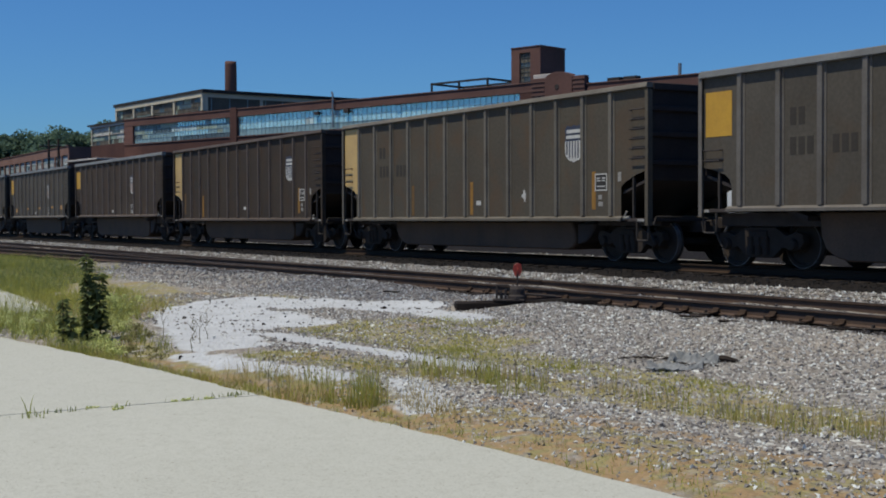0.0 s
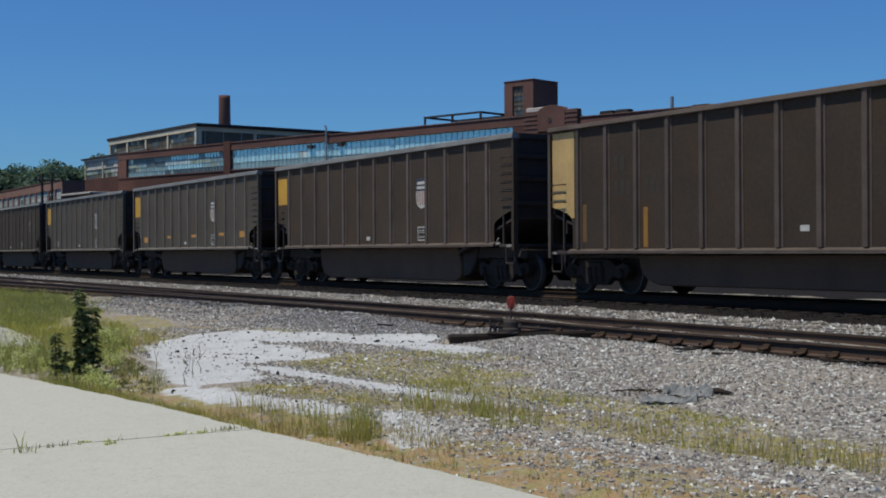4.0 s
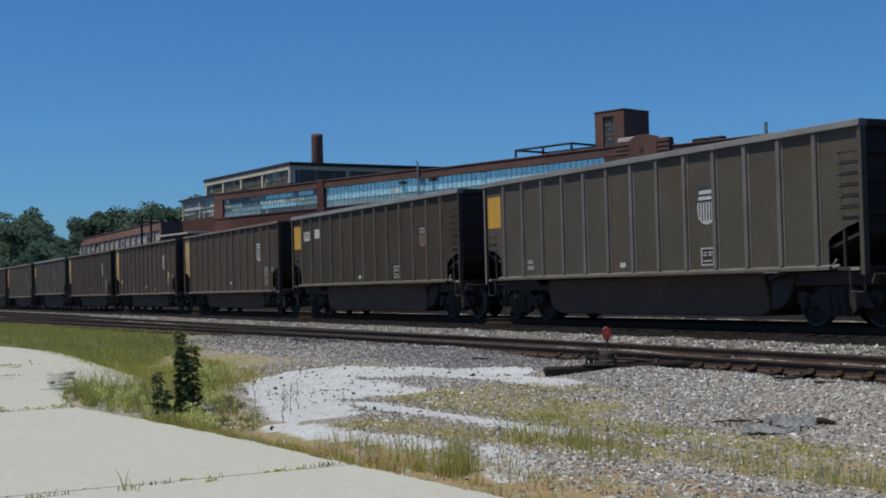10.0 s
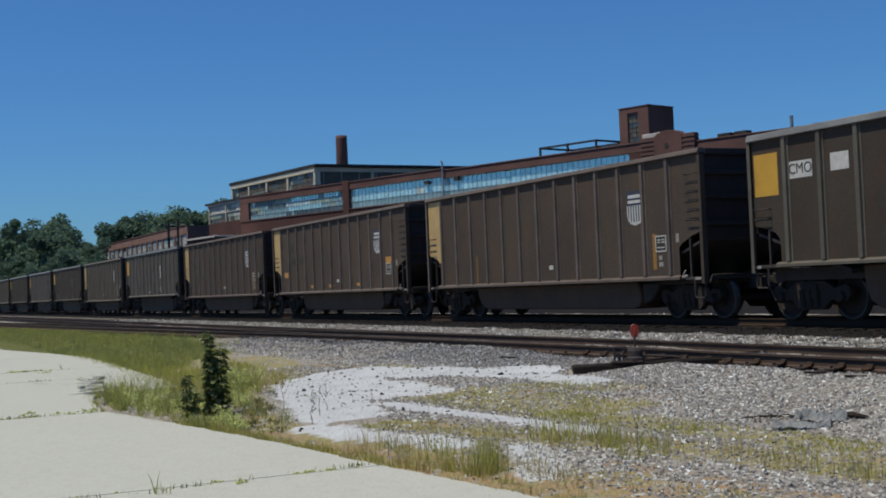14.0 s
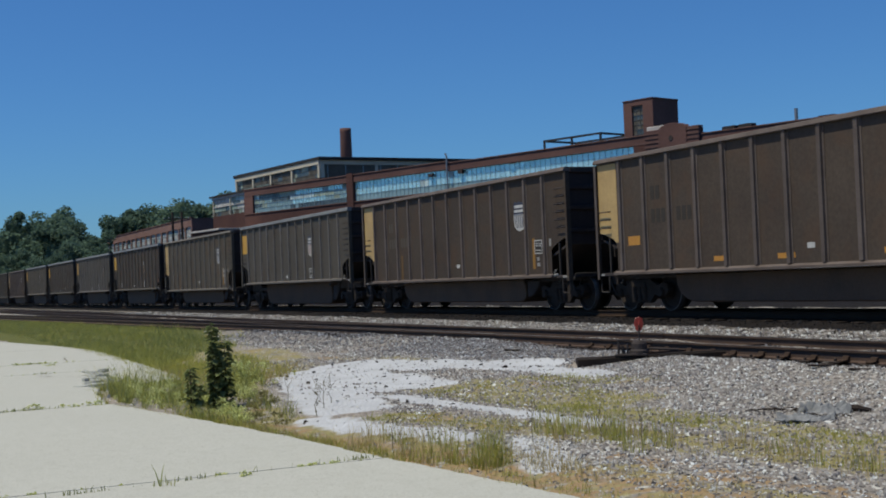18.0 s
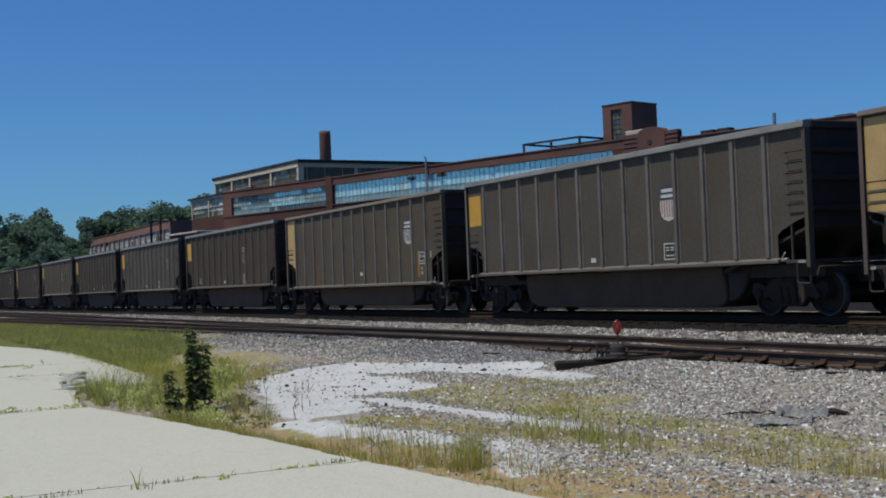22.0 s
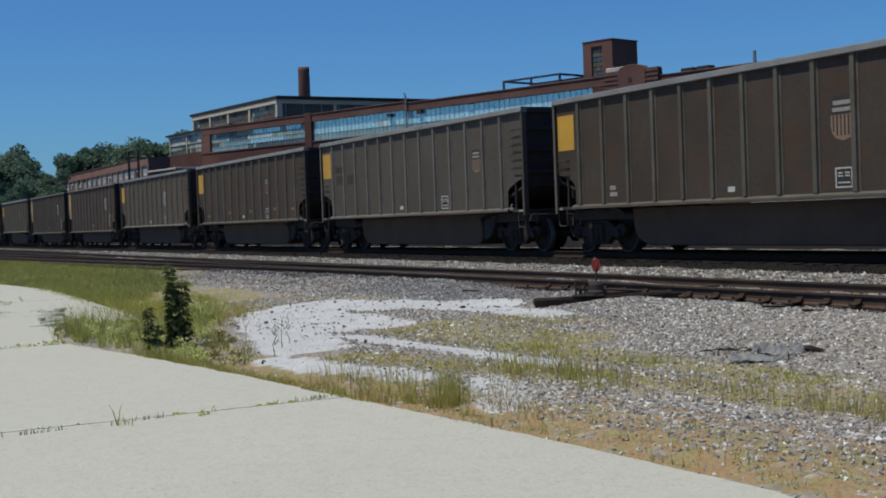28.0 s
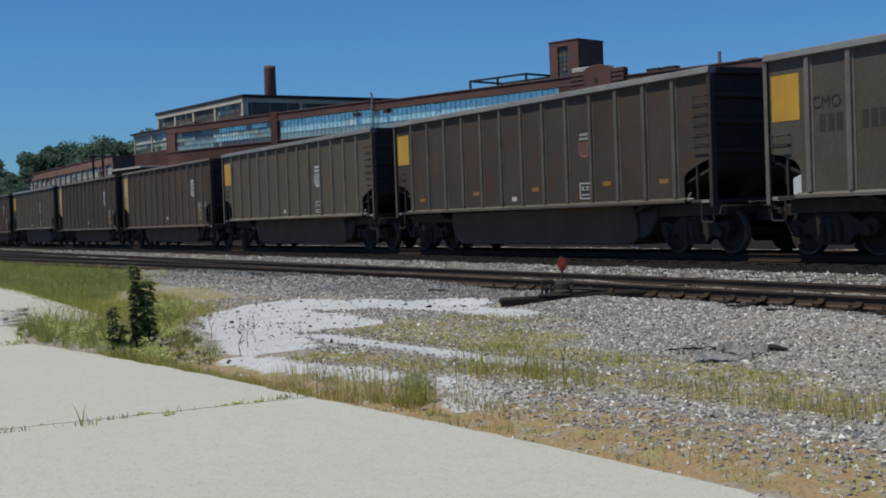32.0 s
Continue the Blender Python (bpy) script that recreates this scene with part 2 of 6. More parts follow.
CONCRETE = concrete_material()
CRACKSOIL = surface("dark_crack_soil", (0.13, 0.115, 0.085), (0.08, 0.07, 0.055), (8, 60), 0.6, 0.95, 0.0, 0.1)
MAINRAIL = surface("sooty_rail_steel", (0.054, 0.0345, 0.0225), (0.033, 0.021, 0.015), (2, 30), 0.7, 0.85, 0.0, 0.2)
MAINHEAD = surface("dull_rail_head", (0.085, 0.066, 0.052), (0.05, 0.040, 0.032), (3, 30), 0.5, 0.75, 0.0, 0.05)
RAIL = surface("rusted_rail_steel", (0.1015, 0.06696, 0.05), (0.05332, 0.03813, 0.031), (3, 26), 0.8, 0.8, 0.0, 0.2)
RAILHEAD = surface("worn_rail_head", (0.1275, 0.1165, 0.1088), (0.07225, 0.0646, 0.06035), (3, 30), 0.5, 0.7, 0.1, 0.05)
TIE = surface("creosoted_timber", (0.03794, 0.02938, 0.02423), (0.02326, 0.01836, 0.01594), (3, 35), 0.7, 0.85, 0.0, 0.5, 0.3, (0.0612, 0.05202, 0.04462), 0.25)
TIMBER = surface("tarred_switch_timber", (0.0274, 0.02093, 0.01723), (0.01612, 0.01256, 0.01053), (3, 35), 0.7, 0.8, 0.0, 0.4, spread=0.15)
PLATE = surface("dusty_tie_plate", (0.05508, 0.0446, 0.03815), (0.03121, 0.02499, 0.02116), (3, 30), 0.7, 0.85, 0.0, 0.2, spread=0.4)
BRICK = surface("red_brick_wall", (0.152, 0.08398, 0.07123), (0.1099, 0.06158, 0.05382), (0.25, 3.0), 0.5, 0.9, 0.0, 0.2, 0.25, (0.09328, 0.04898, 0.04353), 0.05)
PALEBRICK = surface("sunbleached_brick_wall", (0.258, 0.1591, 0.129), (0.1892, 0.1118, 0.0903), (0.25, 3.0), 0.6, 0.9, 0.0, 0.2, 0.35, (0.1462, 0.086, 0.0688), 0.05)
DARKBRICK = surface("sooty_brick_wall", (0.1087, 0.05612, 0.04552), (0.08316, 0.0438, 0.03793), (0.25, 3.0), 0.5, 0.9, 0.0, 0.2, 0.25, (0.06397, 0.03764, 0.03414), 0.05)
COPING = surface("weathered_stone_coping", (0.1509, 0.08944, 0.076), (0.1181, 0.0688, 0.05928), (0.5, 5), 0.5, 0.85, 0.0, 0.1)
TAR = surface("dark_roof_felt", (0.045, 0.043, 0.043), (0.03, 0.029, 0.029), (0.5, 6), 0.5, 0.85, 0.0, 0.1)
FASCIA = surface("pale_painted_fascia", (0.594, 0.5346, 0.4118), (0.4752, 0.4277, 0.3318), (0.6, 6), 0.5, 0.75, 0.0, 0.05, 0.2)
MULLION = surface("dull_steel_sash", (0.27, 0.36, 0.387), (0.198, 0.27, 0.288), (2, 12), 0.4, 0.6, 0.2, 0.05)
DARKSASH = surface("grimy_steel_sash", (0.13, 0.135, 0.13), (0.09, 0.095, 0.09), (2, 12), 0.4, 0.7, 0.1, 0.05)
WHITEROOF = surface("pale_gravel_roof", (0.496, 0.464, 0.432), (0.4, 0.368, 0.344), (0.8, 6), 0.4, 0.85, 0.0, 0.1)
WHITEWALL = surface("whitewashed_wall", (0.72, 0.72, 0.693), (0.63, 0.63, 0.603), (0.5, 6), 0.4, 0.85, 0.0, 0.1, 0.2, (0.54, 0.522, 0.486))
GREYMETAL = surface("galvanised_pipe", (0.30, 0.31, 0.32), (0.22, 0.225, 0.23), (3, 20), 0.5, 0.45, 0.6, 0.05)
WOODPOLE = surface("weathered_pole_wood", (0.08, 0.06, 0.048), (0.056, 0.0416, 0.0336), (2, 20), 0.5, 0.9, 0.0, 0.2)
STEM = surface("dry_weed_stem", (0.176, 0.152, 0.08), (0.12, 0.104, 0.056), (6, 30), 0.5, 0.9, 0.0, 0.1)
TARP = surface("crumpled_grey_rubber", (0.2711, 0.275, 0.2721), (0.1323, 0.1381, 0.1391), (5, 30), 0.7, 0.8, 0.0, 0.06)
BARK = surface("grey_brown_bark", (0.10, 0.08, 0.06), (0.06, 0.048, 0.036), (4, 30), 0.6, 0.95, 0.0, 0.5)


def glass_pane(name, tint, rough, metal=0.0, spread=0.2):
    m = surface(name, tint, tuple(c * 0.75 for c in tint), (0.6, 5), 0.5, rough, metal, 0.02, spread=spread, bump_scale=3.0)
    return m


TEALGLASS = glass_pane("dull_teal_glass", (0.27, 0.41, 0.44), 0.3, 0.0, 0.2)
# bright blue base and half metal carry the sky's reflection in the panes
SKYGLASS = glass_pane("painted_sky_glass", (0.64, 0.94, 0.94), 0.28, 0.5, 0.10)
PALEGLASS = glass_pane("dusty_pale_glass", (0.55, 0.67, 0.66), 0.4, 0.0, 0.25)
WHITEGLASS = glass_pane("whitewashed_glass", (0.60, 0.60, 0.56), 0.7, 0.0, 0.2)
BROWNGLASS = glass_pane("grimy_brown_glass", (0.15, 0.135, 0.11), 0.75, 0.0, 0.3)
GREENGLASS = glass_pane("grimy_green_glass", (0.36, 0.43, 0.34), 0.5, 0.0, 0.3)
DARKGLASS = glass_pane("dark_open_sash", (0.085, 0.11, 0.12), 0.2, 0.0, 0.3)


def leaf_material(name, a, b):
    m = bpy.data.materials.new(name)
    m.use_nodes = True
    n, l = m.node_tree.nodes, m.node_tree.links
    p = n["Principled BSDF"]
    geo, ramp = n.new("ShaderNodeNewGeometry"), n.new("ShaderNodeMix")
    ramp.data_type = "RGBA"
    ramp.inputs[6].default_value, ramp.inputs[7].default_value = (*a, 1), (*b, 1)
    l.new(geo.outputs["Random Per Island"], ramp.inputs[0])
    l.new(ramp.outputs[2], p.inputs["Base Color"])
    p.inputs["Roughness"].default_value = 0.85
    p.inputs["Specular IOR Level"].default_value = 0.2
    tr, mx = n.new("ShaderNodeBsdfTranslucent"), n.new("ShaderNodeMixShader")
    l.new(ramp.outputs[2], tr.inputs[0])
    mx.inputs[0].default_value = 0.4
    l.new(p.outputs[0], mx.inputs[1])
    l.new(tr.outputs[0], mx.inputs[2])
    l.new(mx.outputs[0], n["Material Output"].inputs[0])
    return m


# tree leaf colours lightened and blued to hold the distance haze
LEAF = leaf_material("tree_leaf", (0.08772, 0.1471, 0.1044), (0.1548, 0.2283, 0.1567))
DARKLEAF = leaf_material("tree_leaf_dark", (0.07224, 0.1268, 0.09309), (0.1342, 0.1979, 0.1362))
WEEDLEAF = leaf_material("weed_leaf", (0.082, 0.1066, 0.0369), (0.2788, 0.3116, 0.1312))
HERBLEAF = leaf_material("low_weed_leaf", (0.3637, 0.424, 0.1457), (0.7542, 0.7684, 0.3444))
OLIVELEAF = leaf_material("olive_scrub_leaf", (0.1794, 0.1704, 0.06728), (0.3409, 0.305, 0.1346))
GREENBLADE = leaf_material("green_grass_blade", (0.1442, 0.1866, 0.05512), (0.3816, 0.3901, 0.1526))
OLIVEBLADE = leaf_material("olive_grass_blade", (0.2689, 0.2838, 0.05577), (0.5377, 0.5029, 0.1416))
STRAWBLADE = leaf_material("straw_grass_blade", (0.3844, 0.3058, 0.1229), (0.5678, 0.4543, 0.2211))


def stone_material(name, cols):
    m = bpy.data.materials.new(name)
    m.use_nodes = True
    n, l = m.node_tree.nodes, m.node_tree.links
    p = n["Principled BSDF"]
    geo, ramp = n.new("ShaderNodeNewGeometry"), n.new("ShaderNodeValToRGB")
    ramp.color_ramp.interpolation = "CONSTANT"
    el = ramp.color_ramp.elements
    el[0].color = (*cols[0], 1)
    for k, c in enumerate(cols[1:], 1):
        e = el.new(k / len(cols)) if k < len(cols) - 1 else el[len(el) - 1]
        e.position = k / len(cols)
        e.color = (*c, 1)
    l.new(geo.outputs["Random Per Island"], ramp.inputs[0])
    l.new(ramp.outputs[0], p.inputs["Base Color"])
    p.inputs["Roughness"].default_value = 0.9
    p.inputs["Specular IOR Level"].default_value = 0.1
    return m


BALLAST = stone_material("mixed_ballast_stones", [(0.2199, 0.2014, 0.1847), (0.2931, 0.2743, 0.2534), (0.3583, 0.3428, 0.3222), (0.2687, 0.2356, 0.2105), (0.1385, 0.1286, 0.1203), (0.4397, 0.4285, 0.4039), (0.3258, 0.2914, 0.262), (0.1954, 0.1843, 0.1761), (0.2442, 0.2314, 0.2234), (0.5049, 0.5057, 0.4812), (0.6514, 0.6685, 0.6444)])
GREYBALLAST = stone_material("dark_grey_ballast_stones", [(0.1451, 0.137, 0.1348), (0.1934, 0.1865, 0.185), (0.2365, 0.2331, 0.2352), (0.1773, 0.1602, 0.1537), (0.09141, 0.08745, 0.08782), (0.2902, 0.2914, 0.2948), (0.215, 0.1982, 0.1913), (0.129, 0.1253, 0.1286), (0.1612, 0.1574, 0.1631), (0.3332, 0.3439, 0.3513), (0.4299, 0.4546, 0.4704)])
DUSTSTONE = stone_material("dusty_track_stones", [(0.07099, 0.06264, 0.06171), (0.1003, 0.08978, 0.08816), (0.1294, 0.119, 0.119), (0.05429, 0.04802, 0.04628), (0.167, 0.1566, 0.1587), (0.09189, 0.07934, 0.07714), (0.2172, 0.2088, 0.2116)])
PALESTONE = stone_material("pale_gravel_stones", [(0.4739, 0.468, 0.4313), (0.3822, 0.3666, 0.3405), (0.5657, 0.5616, 0.5296), (0.2905, 0.273, 0.2497)])


def ground_material():
    """Gravel, white grit, dry moss and green soil, laid out by the ground's painted zones."""
    m = bpy.data.materials.new("trackside_ground")
    m.use_nodes = True
    n, l = m.node_tree.nodes, m.node_tree.links
    b = n["Principled BSDF"]
    tc = n.new("ShaderNodeTexCoord")

    def noise_tex(scale, detail=4.0):
        t = n.new("ShaderNodeTexNoise")
        t.inputs["Scale"].default_value, t.inputs["Detail"].default_value = scale, detail
        l.new(tc.outputs["Object"], t.inputs["Vector"])
        return t.outputs[0]

    def mix(fac, a, c, mode="MIX"):
        x = n.new("ShaderNodeMix")
        x.data_type, x.blend_type = "RGBA", mode
        if isinstance(fac, float):
            x.inputs[0].default_value = fac
        else:
            l.new(fac, x.inputs[0])
        for v, s in ((a, 6), (c, 7)):
            if isinstance(v, tuple):
                x.inputs[s].default_value = (*v, 1)
            else:
                l.new(v, x.inputs[s])
        return x.outputs[2]

    def band(src, lo, hi):
        r = n.new("ShaderNodeMapRange")
        r.inputs[1].default_value, r.inputs[2].default_value = lo, hi
        l.new(src, r.inputs[0])
        return r.outputs[0]

    vor = n.new("ShaderNodeTexVoronoi")
    vor.inputs["Scale"].default_value = 21.0
    l.new(tc.outputs["Object"], vor.inputs["Vector"])
    sep = n.new("ShaderNodeSeparateColor")
    l.new(vor.outputs["Color"], sep.inputs[0])
    gravel = mix(sep.outputs[0], (0.135, 0.1232, 0.1097), (0.3261, 0.3042, 0.2744))
    gravel = mix(band(sep.outputs[1], 0.90, 0.93), gravel, (0.5006, 0.4928, 0.4535))
    gravel = mix(band(noise_tex(0.5), 0.45, 0.7), gravel, mix(sep.outputs[2], (0.1896, 0.1578, 0.128), (0.3489, 0.308, 0.2596)))
    sand = mix(band(noise_tex(1.8), 0.35, 0.7), (0.485, 0.500, 0.515), (0.405, 0.415, 0.428))
    sand = mix(band(noise_tex(24), 0.62, 0.70), sand, (0.308, 0.2964, 0.2849))
    moss = mix(noise_tex(9), (0.1656, 0.154, 0.06545), (0.3388, 0.2926, 0.1463))
    moss = mix(band(noise_tex(1.1), 0.54, 0.68), moss, (0.3388, 0.2233, 0.1155))
    green = mix(noise_tex(6), (0.06545, 0.0847, 0.02695), (0.1617, 0.1578, 0.0539))

    def zone(name):
        a = n.new("ShaderNodeAttribute")
        a.attribute_name = name
        add = n.new("ShaderNodeMath")
        add.operation = "ADD"
        wob = n.new("ShaderNodeMapRange")
        wob.inputs[3].default_value, wob.inputs[4].default_value = -0.42, 0.42
        l.new(noise_tex(3.0, 8.0), wob.inputs[0])
        l.new(a.outputs["Fac"], add.inputs[0])
        l.new(wob.outputs[0], add.inputs[1])
        return band(add.outputs[0], 0.42, 0.58)

    # near black for sooty ballast and for shade put into the ground colour
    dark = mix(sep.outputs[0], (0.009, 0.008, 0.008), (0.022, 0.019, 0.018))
    col = mix(zone("soot_and_shade"), gravel, dark)
    patchy = n.new("ShaderNodeMath")
    patchy.operation = "MULTIPLY"
    l.new(zone("moss"), patchy.inputs[0])
    l.new(band(noise_tex(5.5, 8.0), 0.38, 0.54), patchy.inputs[1])
    col = mix(patchy.outputs[0], col, moss)
    rusty = n.new("ShaderNodeMath")
    rusty.operation = "MULTIPLY"
    l.new(zone("rust"), rusty.inputs[0])
    l.new(band(noise_tex(7.0, 8.0), 0.40, 0.58), rusty.inputs[1])
    col = mix(rusty.outputs[0], col, mix(noise_tex(14), (0.205, 0.132, 0.070), (0.350, 0.255, 0.145)))
    col = mix(zone("sand"), col, sand)
    col = mix(zone("green"), col, green)
    l.new(col, b.inputs["Base Color"])
    b.inputs["Roughness"].default_value = 0.95
    b.inputs["Specular IOR Level"].default_value = 0.08
    bn = n.new("ShaderNodeBump")
    bn.inputs["Strength"].default_value, bn.inputs["Distance"].default_value = 0.8, 0.03
    l.new(vor.outputs["Distance"], bn.inputs["Height"])
    bn.invert = True
    l.new(bn.outputs[0], b.inputs["Normal"])
    return m


GROUND = ground_material()


# ---- building blocks ----
def bm_box(bm, x0, x1, y0, y1, z0, z1):
    v = [bm.verts.new(p) for p in ((x0, y0, z0), (x1, y0, z0), (x1, y1, z0), (x0, y1, z0), (x0, y0, z1), (x1, y0, z1), (x1, y1, z1), (x0, y1, z1))]
    for f in ((3, 2, 1, 0), (4, 5, 6, 7), (0, 1, 5, 4), (1, 2, 6, 5), (2, 3, 7, 6), (3, 0, 4, 7)):
        bm.faces.new([v[i] for i in f])
    return v


def boxes(*rows, bevel=0.0):
    bm = bmesh.new()
    for r in rows:
        bm_box(bm, *r)
    if bevel:
        bmesh.ops.bevel(bm, geom=bm.edges[:], offset=bevel, segments=1, affect="EDGES")
    return bm


def prism(points, lo, hi, axis="y", bevel=0.0):
    """A closed outline in the two other axes, drawn out along one axis."""
    bm = bmesh.new()

    def put(a, b, c):
        return {"x": (c, a, b), "y": (a, c, b), "z": (a, b, c)}[axis]

    low, high = [bm.verts.new(put(a, b, lo)) for a, b in points], [bm.verts.new(put(a, b, hi)) for a, b in points]
    bm.faces.new(low)
    bm.faces.new(high[::-1])
    k = len(points)
    for i in range(k):
        bm.faces.new((low[i], high[i], high[(i + 1) % k], low[(i + 1) % k]))
    bmesh.ops.recalc_face_normals(bm, faces=bm.faces[:])
    if bevel:
        bmesh.ops.bevel(bm, geom=bm.edges[:], offset=bevel, segments=1, affect="EDGES")
    return bm


def tube(path, radius, sides=8, bm=None):
    """A round bar along a list of points; radius may be one number or one a point."""
    bm = bm or bmesh.new()
    pts = [Vector(p) for p in path]
    radii = radius if isinstance(radius, (list, tuple)) else [radius] * len(pts)
    rings = []
    for i, p in enumerate(pts):
        way = (pts[min(i + 1, len(pts) - 1)] - pts[max(i - 1, 0)]).normalized()
        side = way.cross(Vector((0.31, 0.2, 0.93)))
        side = (side if side.length > 0.1 else way.cross(Vector((1, 0, 0)))).normalized()
        up = way.cross(side)
        rings.append([bm.verts.new(p + radii[i] * (math.cos(a) * side + math.sin(a) * up)) for a in [2 * math.pi * k / sides for k in range(sides)]])
    for a, b in zip(rings, rings[1:]):
        for k in range(sides):
            bm.faces.new((a[k], a[(k + 1) % sides], b[(k + 1) % sides], b[k]))
    bm.faces.new(rings[0][::-1])
    bm.faces.new(rings[-1])
    bmesh.ops.recalc_face_normals(bm, faces=bm.faces[:])
    return bm


def lathe(profile, axis="y", sides=24, caps=True):
    """Radius and height pairs turned round an axis through the origin."""
    bm = bmesh.new()
    rings = []
    for r, h in profile:
        ring = []
        for k in range(sides):
            a = 2 * math.pi * k / sides
            c, s = r * math.cos(a), r * math.sin(a)
            ring.append(bm.verts.new({"x": (h, c, s), "y": (c, h, s), "z": (c, s, h)}[axis]))
        rings.append(ring)
    for a, b in zip(rings, rings[1:]):
        for k in range(sides):
            bm.faces.new((a[k], a[(k + 1) % sides], b[(k + 1) % sides], b[k]))
    for ring in (rings[0], rings[-1]):
        if caps and profile[0][0] > 1e-4:
            bm.faces.new(ring)
    bmesh.ops.recalc_face_normals(bm, faces=bm.faces[:])
    return bm


def mesh_of(name, bm, material, smooth=False):
    me = bpy.data.meshes.new(name)
    bm.to_mesh(me)
    bm.free()
    me.materials.append(material)
    if smooth:
        for p in me.polygons:
            p.use_smooth = True
    return me


def part(name, bm, material, parent, label="", at=None, smooth=False):
    me = bm if isinstance(bm, bpy.types.Mesh) else mesh_of(name, bm, material, smooth)
    ob = new(name, me)
    ob.parent = parent
    if at is not None:
        ob.matrix_basis = at
    if label:
        ob["label"] = label
    return ob


def thing(name, label, category, at=None, group="", kind=""):
    ob = new(name)
    ob.empty_display_size = 0.2
    if at is not None:
        ob.matrix_basis = at
    return tagged(ob, label, category, group, kind)


def from_arrays(name, verts, faces, material):
    me = bpy.data.meshes.new(name)
    me.from_pydata(verts, [], faces)
    me.materials.append(material)
    me.update()
    return me


# ---- ground ----
def smooth_step(a, b, v):
    """0 at a, 1 at b, eased between; a may lie above b."""
    t = np.clip((v - a) / (b - a), 0, 1)
    return t * t * (3 - 2 * t)


def ground_height(x, y):
    """Level of the ground: low beside the slabs, rising to the two ballasted tracks, low again beyond."""
    rim = 4.2 + 2.0 * smooth_step(-18.2, -22.6, x) - 0.5 * smooth_step(-14.0, -18.2, x) * (1 - smooth_step(-18.2, -19.5, x)) + 0 * y
    z = -0.675 + 0.125 * smooth_step(0.0, 1.2, y - rim) + 0.12 * smooth_step(6.6, 9.4, y) + 0.13 * smooth_step(9.4, 10.9, y) - 0.042 * smooth_step(12.9, 13.6, y)
    z = z - 0.062 * smooth_step(10.72, 10.95, y) * (1 - smooth_step(11.5, 12.0, y)) * smooth_step(-22.5, -18.0, x)
    z = z + 0.10 * smooth_step(17.0, 17.5, y) - 0.53 * smooth_step(27.0, 31.0, y) - 0.25 * smooth_step(31, 60, y)
    return z


def roughness_of_ground(x, y):
    """Small swells and bumps of the ballast near the tracks."""
    return np.array([noise.noise((a * 0.9, b * 0.9, 3.1)) * 0.035 + noise.noise((a * 4.0, b * 4.0, 7.7)) * 0.014 if -60 < a < 5 and 4.4 < b < 24 else 0.0
                     for a, b in zip(np.ravel(x).tolist(), np.ravel(y).tolist())]).reshape(np.shape(x))


def capsule(x, y, x0, y0, x1, y1, r):
    """1 inside a rounded strip, falling to 0 half a metre outside."""
    dx, dy = x1 - x0, y1 - y0
    t = np.clip(((x - x0) * dx + (y - y0) * dy) / (dx * dx + dy * dy + 1e-9), 0, 1)
    d = np.hypot(x - x0 - t * dx, y - y0 - t * dy)
    return np.clip(0.5 + (r - d) / 0.6, 0, 1)


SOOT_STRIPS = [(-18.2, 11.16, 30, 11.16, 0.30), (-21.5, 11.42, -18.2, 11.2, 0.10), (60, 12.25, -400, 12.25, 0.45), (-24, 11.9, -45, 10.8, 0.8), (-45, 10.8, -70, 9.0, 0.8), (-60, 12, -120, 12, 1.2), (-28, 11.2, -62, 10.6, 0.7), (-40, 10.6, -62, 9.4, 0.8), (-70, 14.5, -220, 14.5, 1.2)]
SAND_STRIPS = [(-20.4, 7.2, -17.0, 6.3, 0.9), (-21.2, 7.9, -17.6, 9.3, 0.75), (-17.2, 6.0, -14.6, 5.4, 0.55), (-17.6, 9.2, -15.2, 9.1, 0.42),
               (-15.6, 6.3, -11.0, 6.65, 0.22), (-14.2, 4.75, -10.9, 5.15, 0.20), (-10.4, 5.55, -9.0, 5.0, 0.20), (-18.5, 7.4, -16.6, 7.3, 0.5),
               (-75, 13.0, -48, 12.6, 0.0)]
MOSS_STRIPS = [(-32, 7.3, -22, 6.3, 1.1), (-36, 8.8, -30, 7.8, 0.5), (-15.6, 8.3, -13.8, 8.9, 0.35), (-12.8, 7.2, -8.0, 7.5, 0.30), (-27.5, 7.9, -20.5, 6.5, 0.85), (-22.5, 5.6, -18.8, 5.0, 0.6), (-15.9, 7.4, -12.6, 7.6, 0.72), (-15.6, 4.45, -5.0, 5.2, 0.38), (-13.2, 5.6, -11.6, 5.7, 0.34), (-11.0, 6.0, -6.0, 7.2, 0.45),
               (-25.0, 6.5, -19.6, 5.5, 0.95), (-8.4, 4.9, -4.0, 5.4, 0.5), (-24, 8.1, -20.8, 8.9, 0.3), (-16.0, 4.05, -10.5, 4.45, 0.32)]
RUST_STRIPS = [(-14.5, 4.35, -10.6, 4.62, 0.10), (-10.6, 4.62, -4.0, 5.2, 0.36), (-22.6, 6.7, -19.4, 6.0, 0.42), (-9.0, 5.6, -5.0, 5.9, 0.15)]
GREEN_STRIPS = [(-90, 8.2, -40, 9.1, 1.0), (-40, 8.9, -33.5, 8.1, 0.7), (-200, 6.4, -60, 6.4, 2.2), (-75, 8.4, -31, 7.3, 1.3), (-75, 6.4, -36, 6.4, 1.2), (-38, 6.7, -29, 6.4, 0.75), (-21.0, 4.5, -15.5, 4.4, 0.12)]


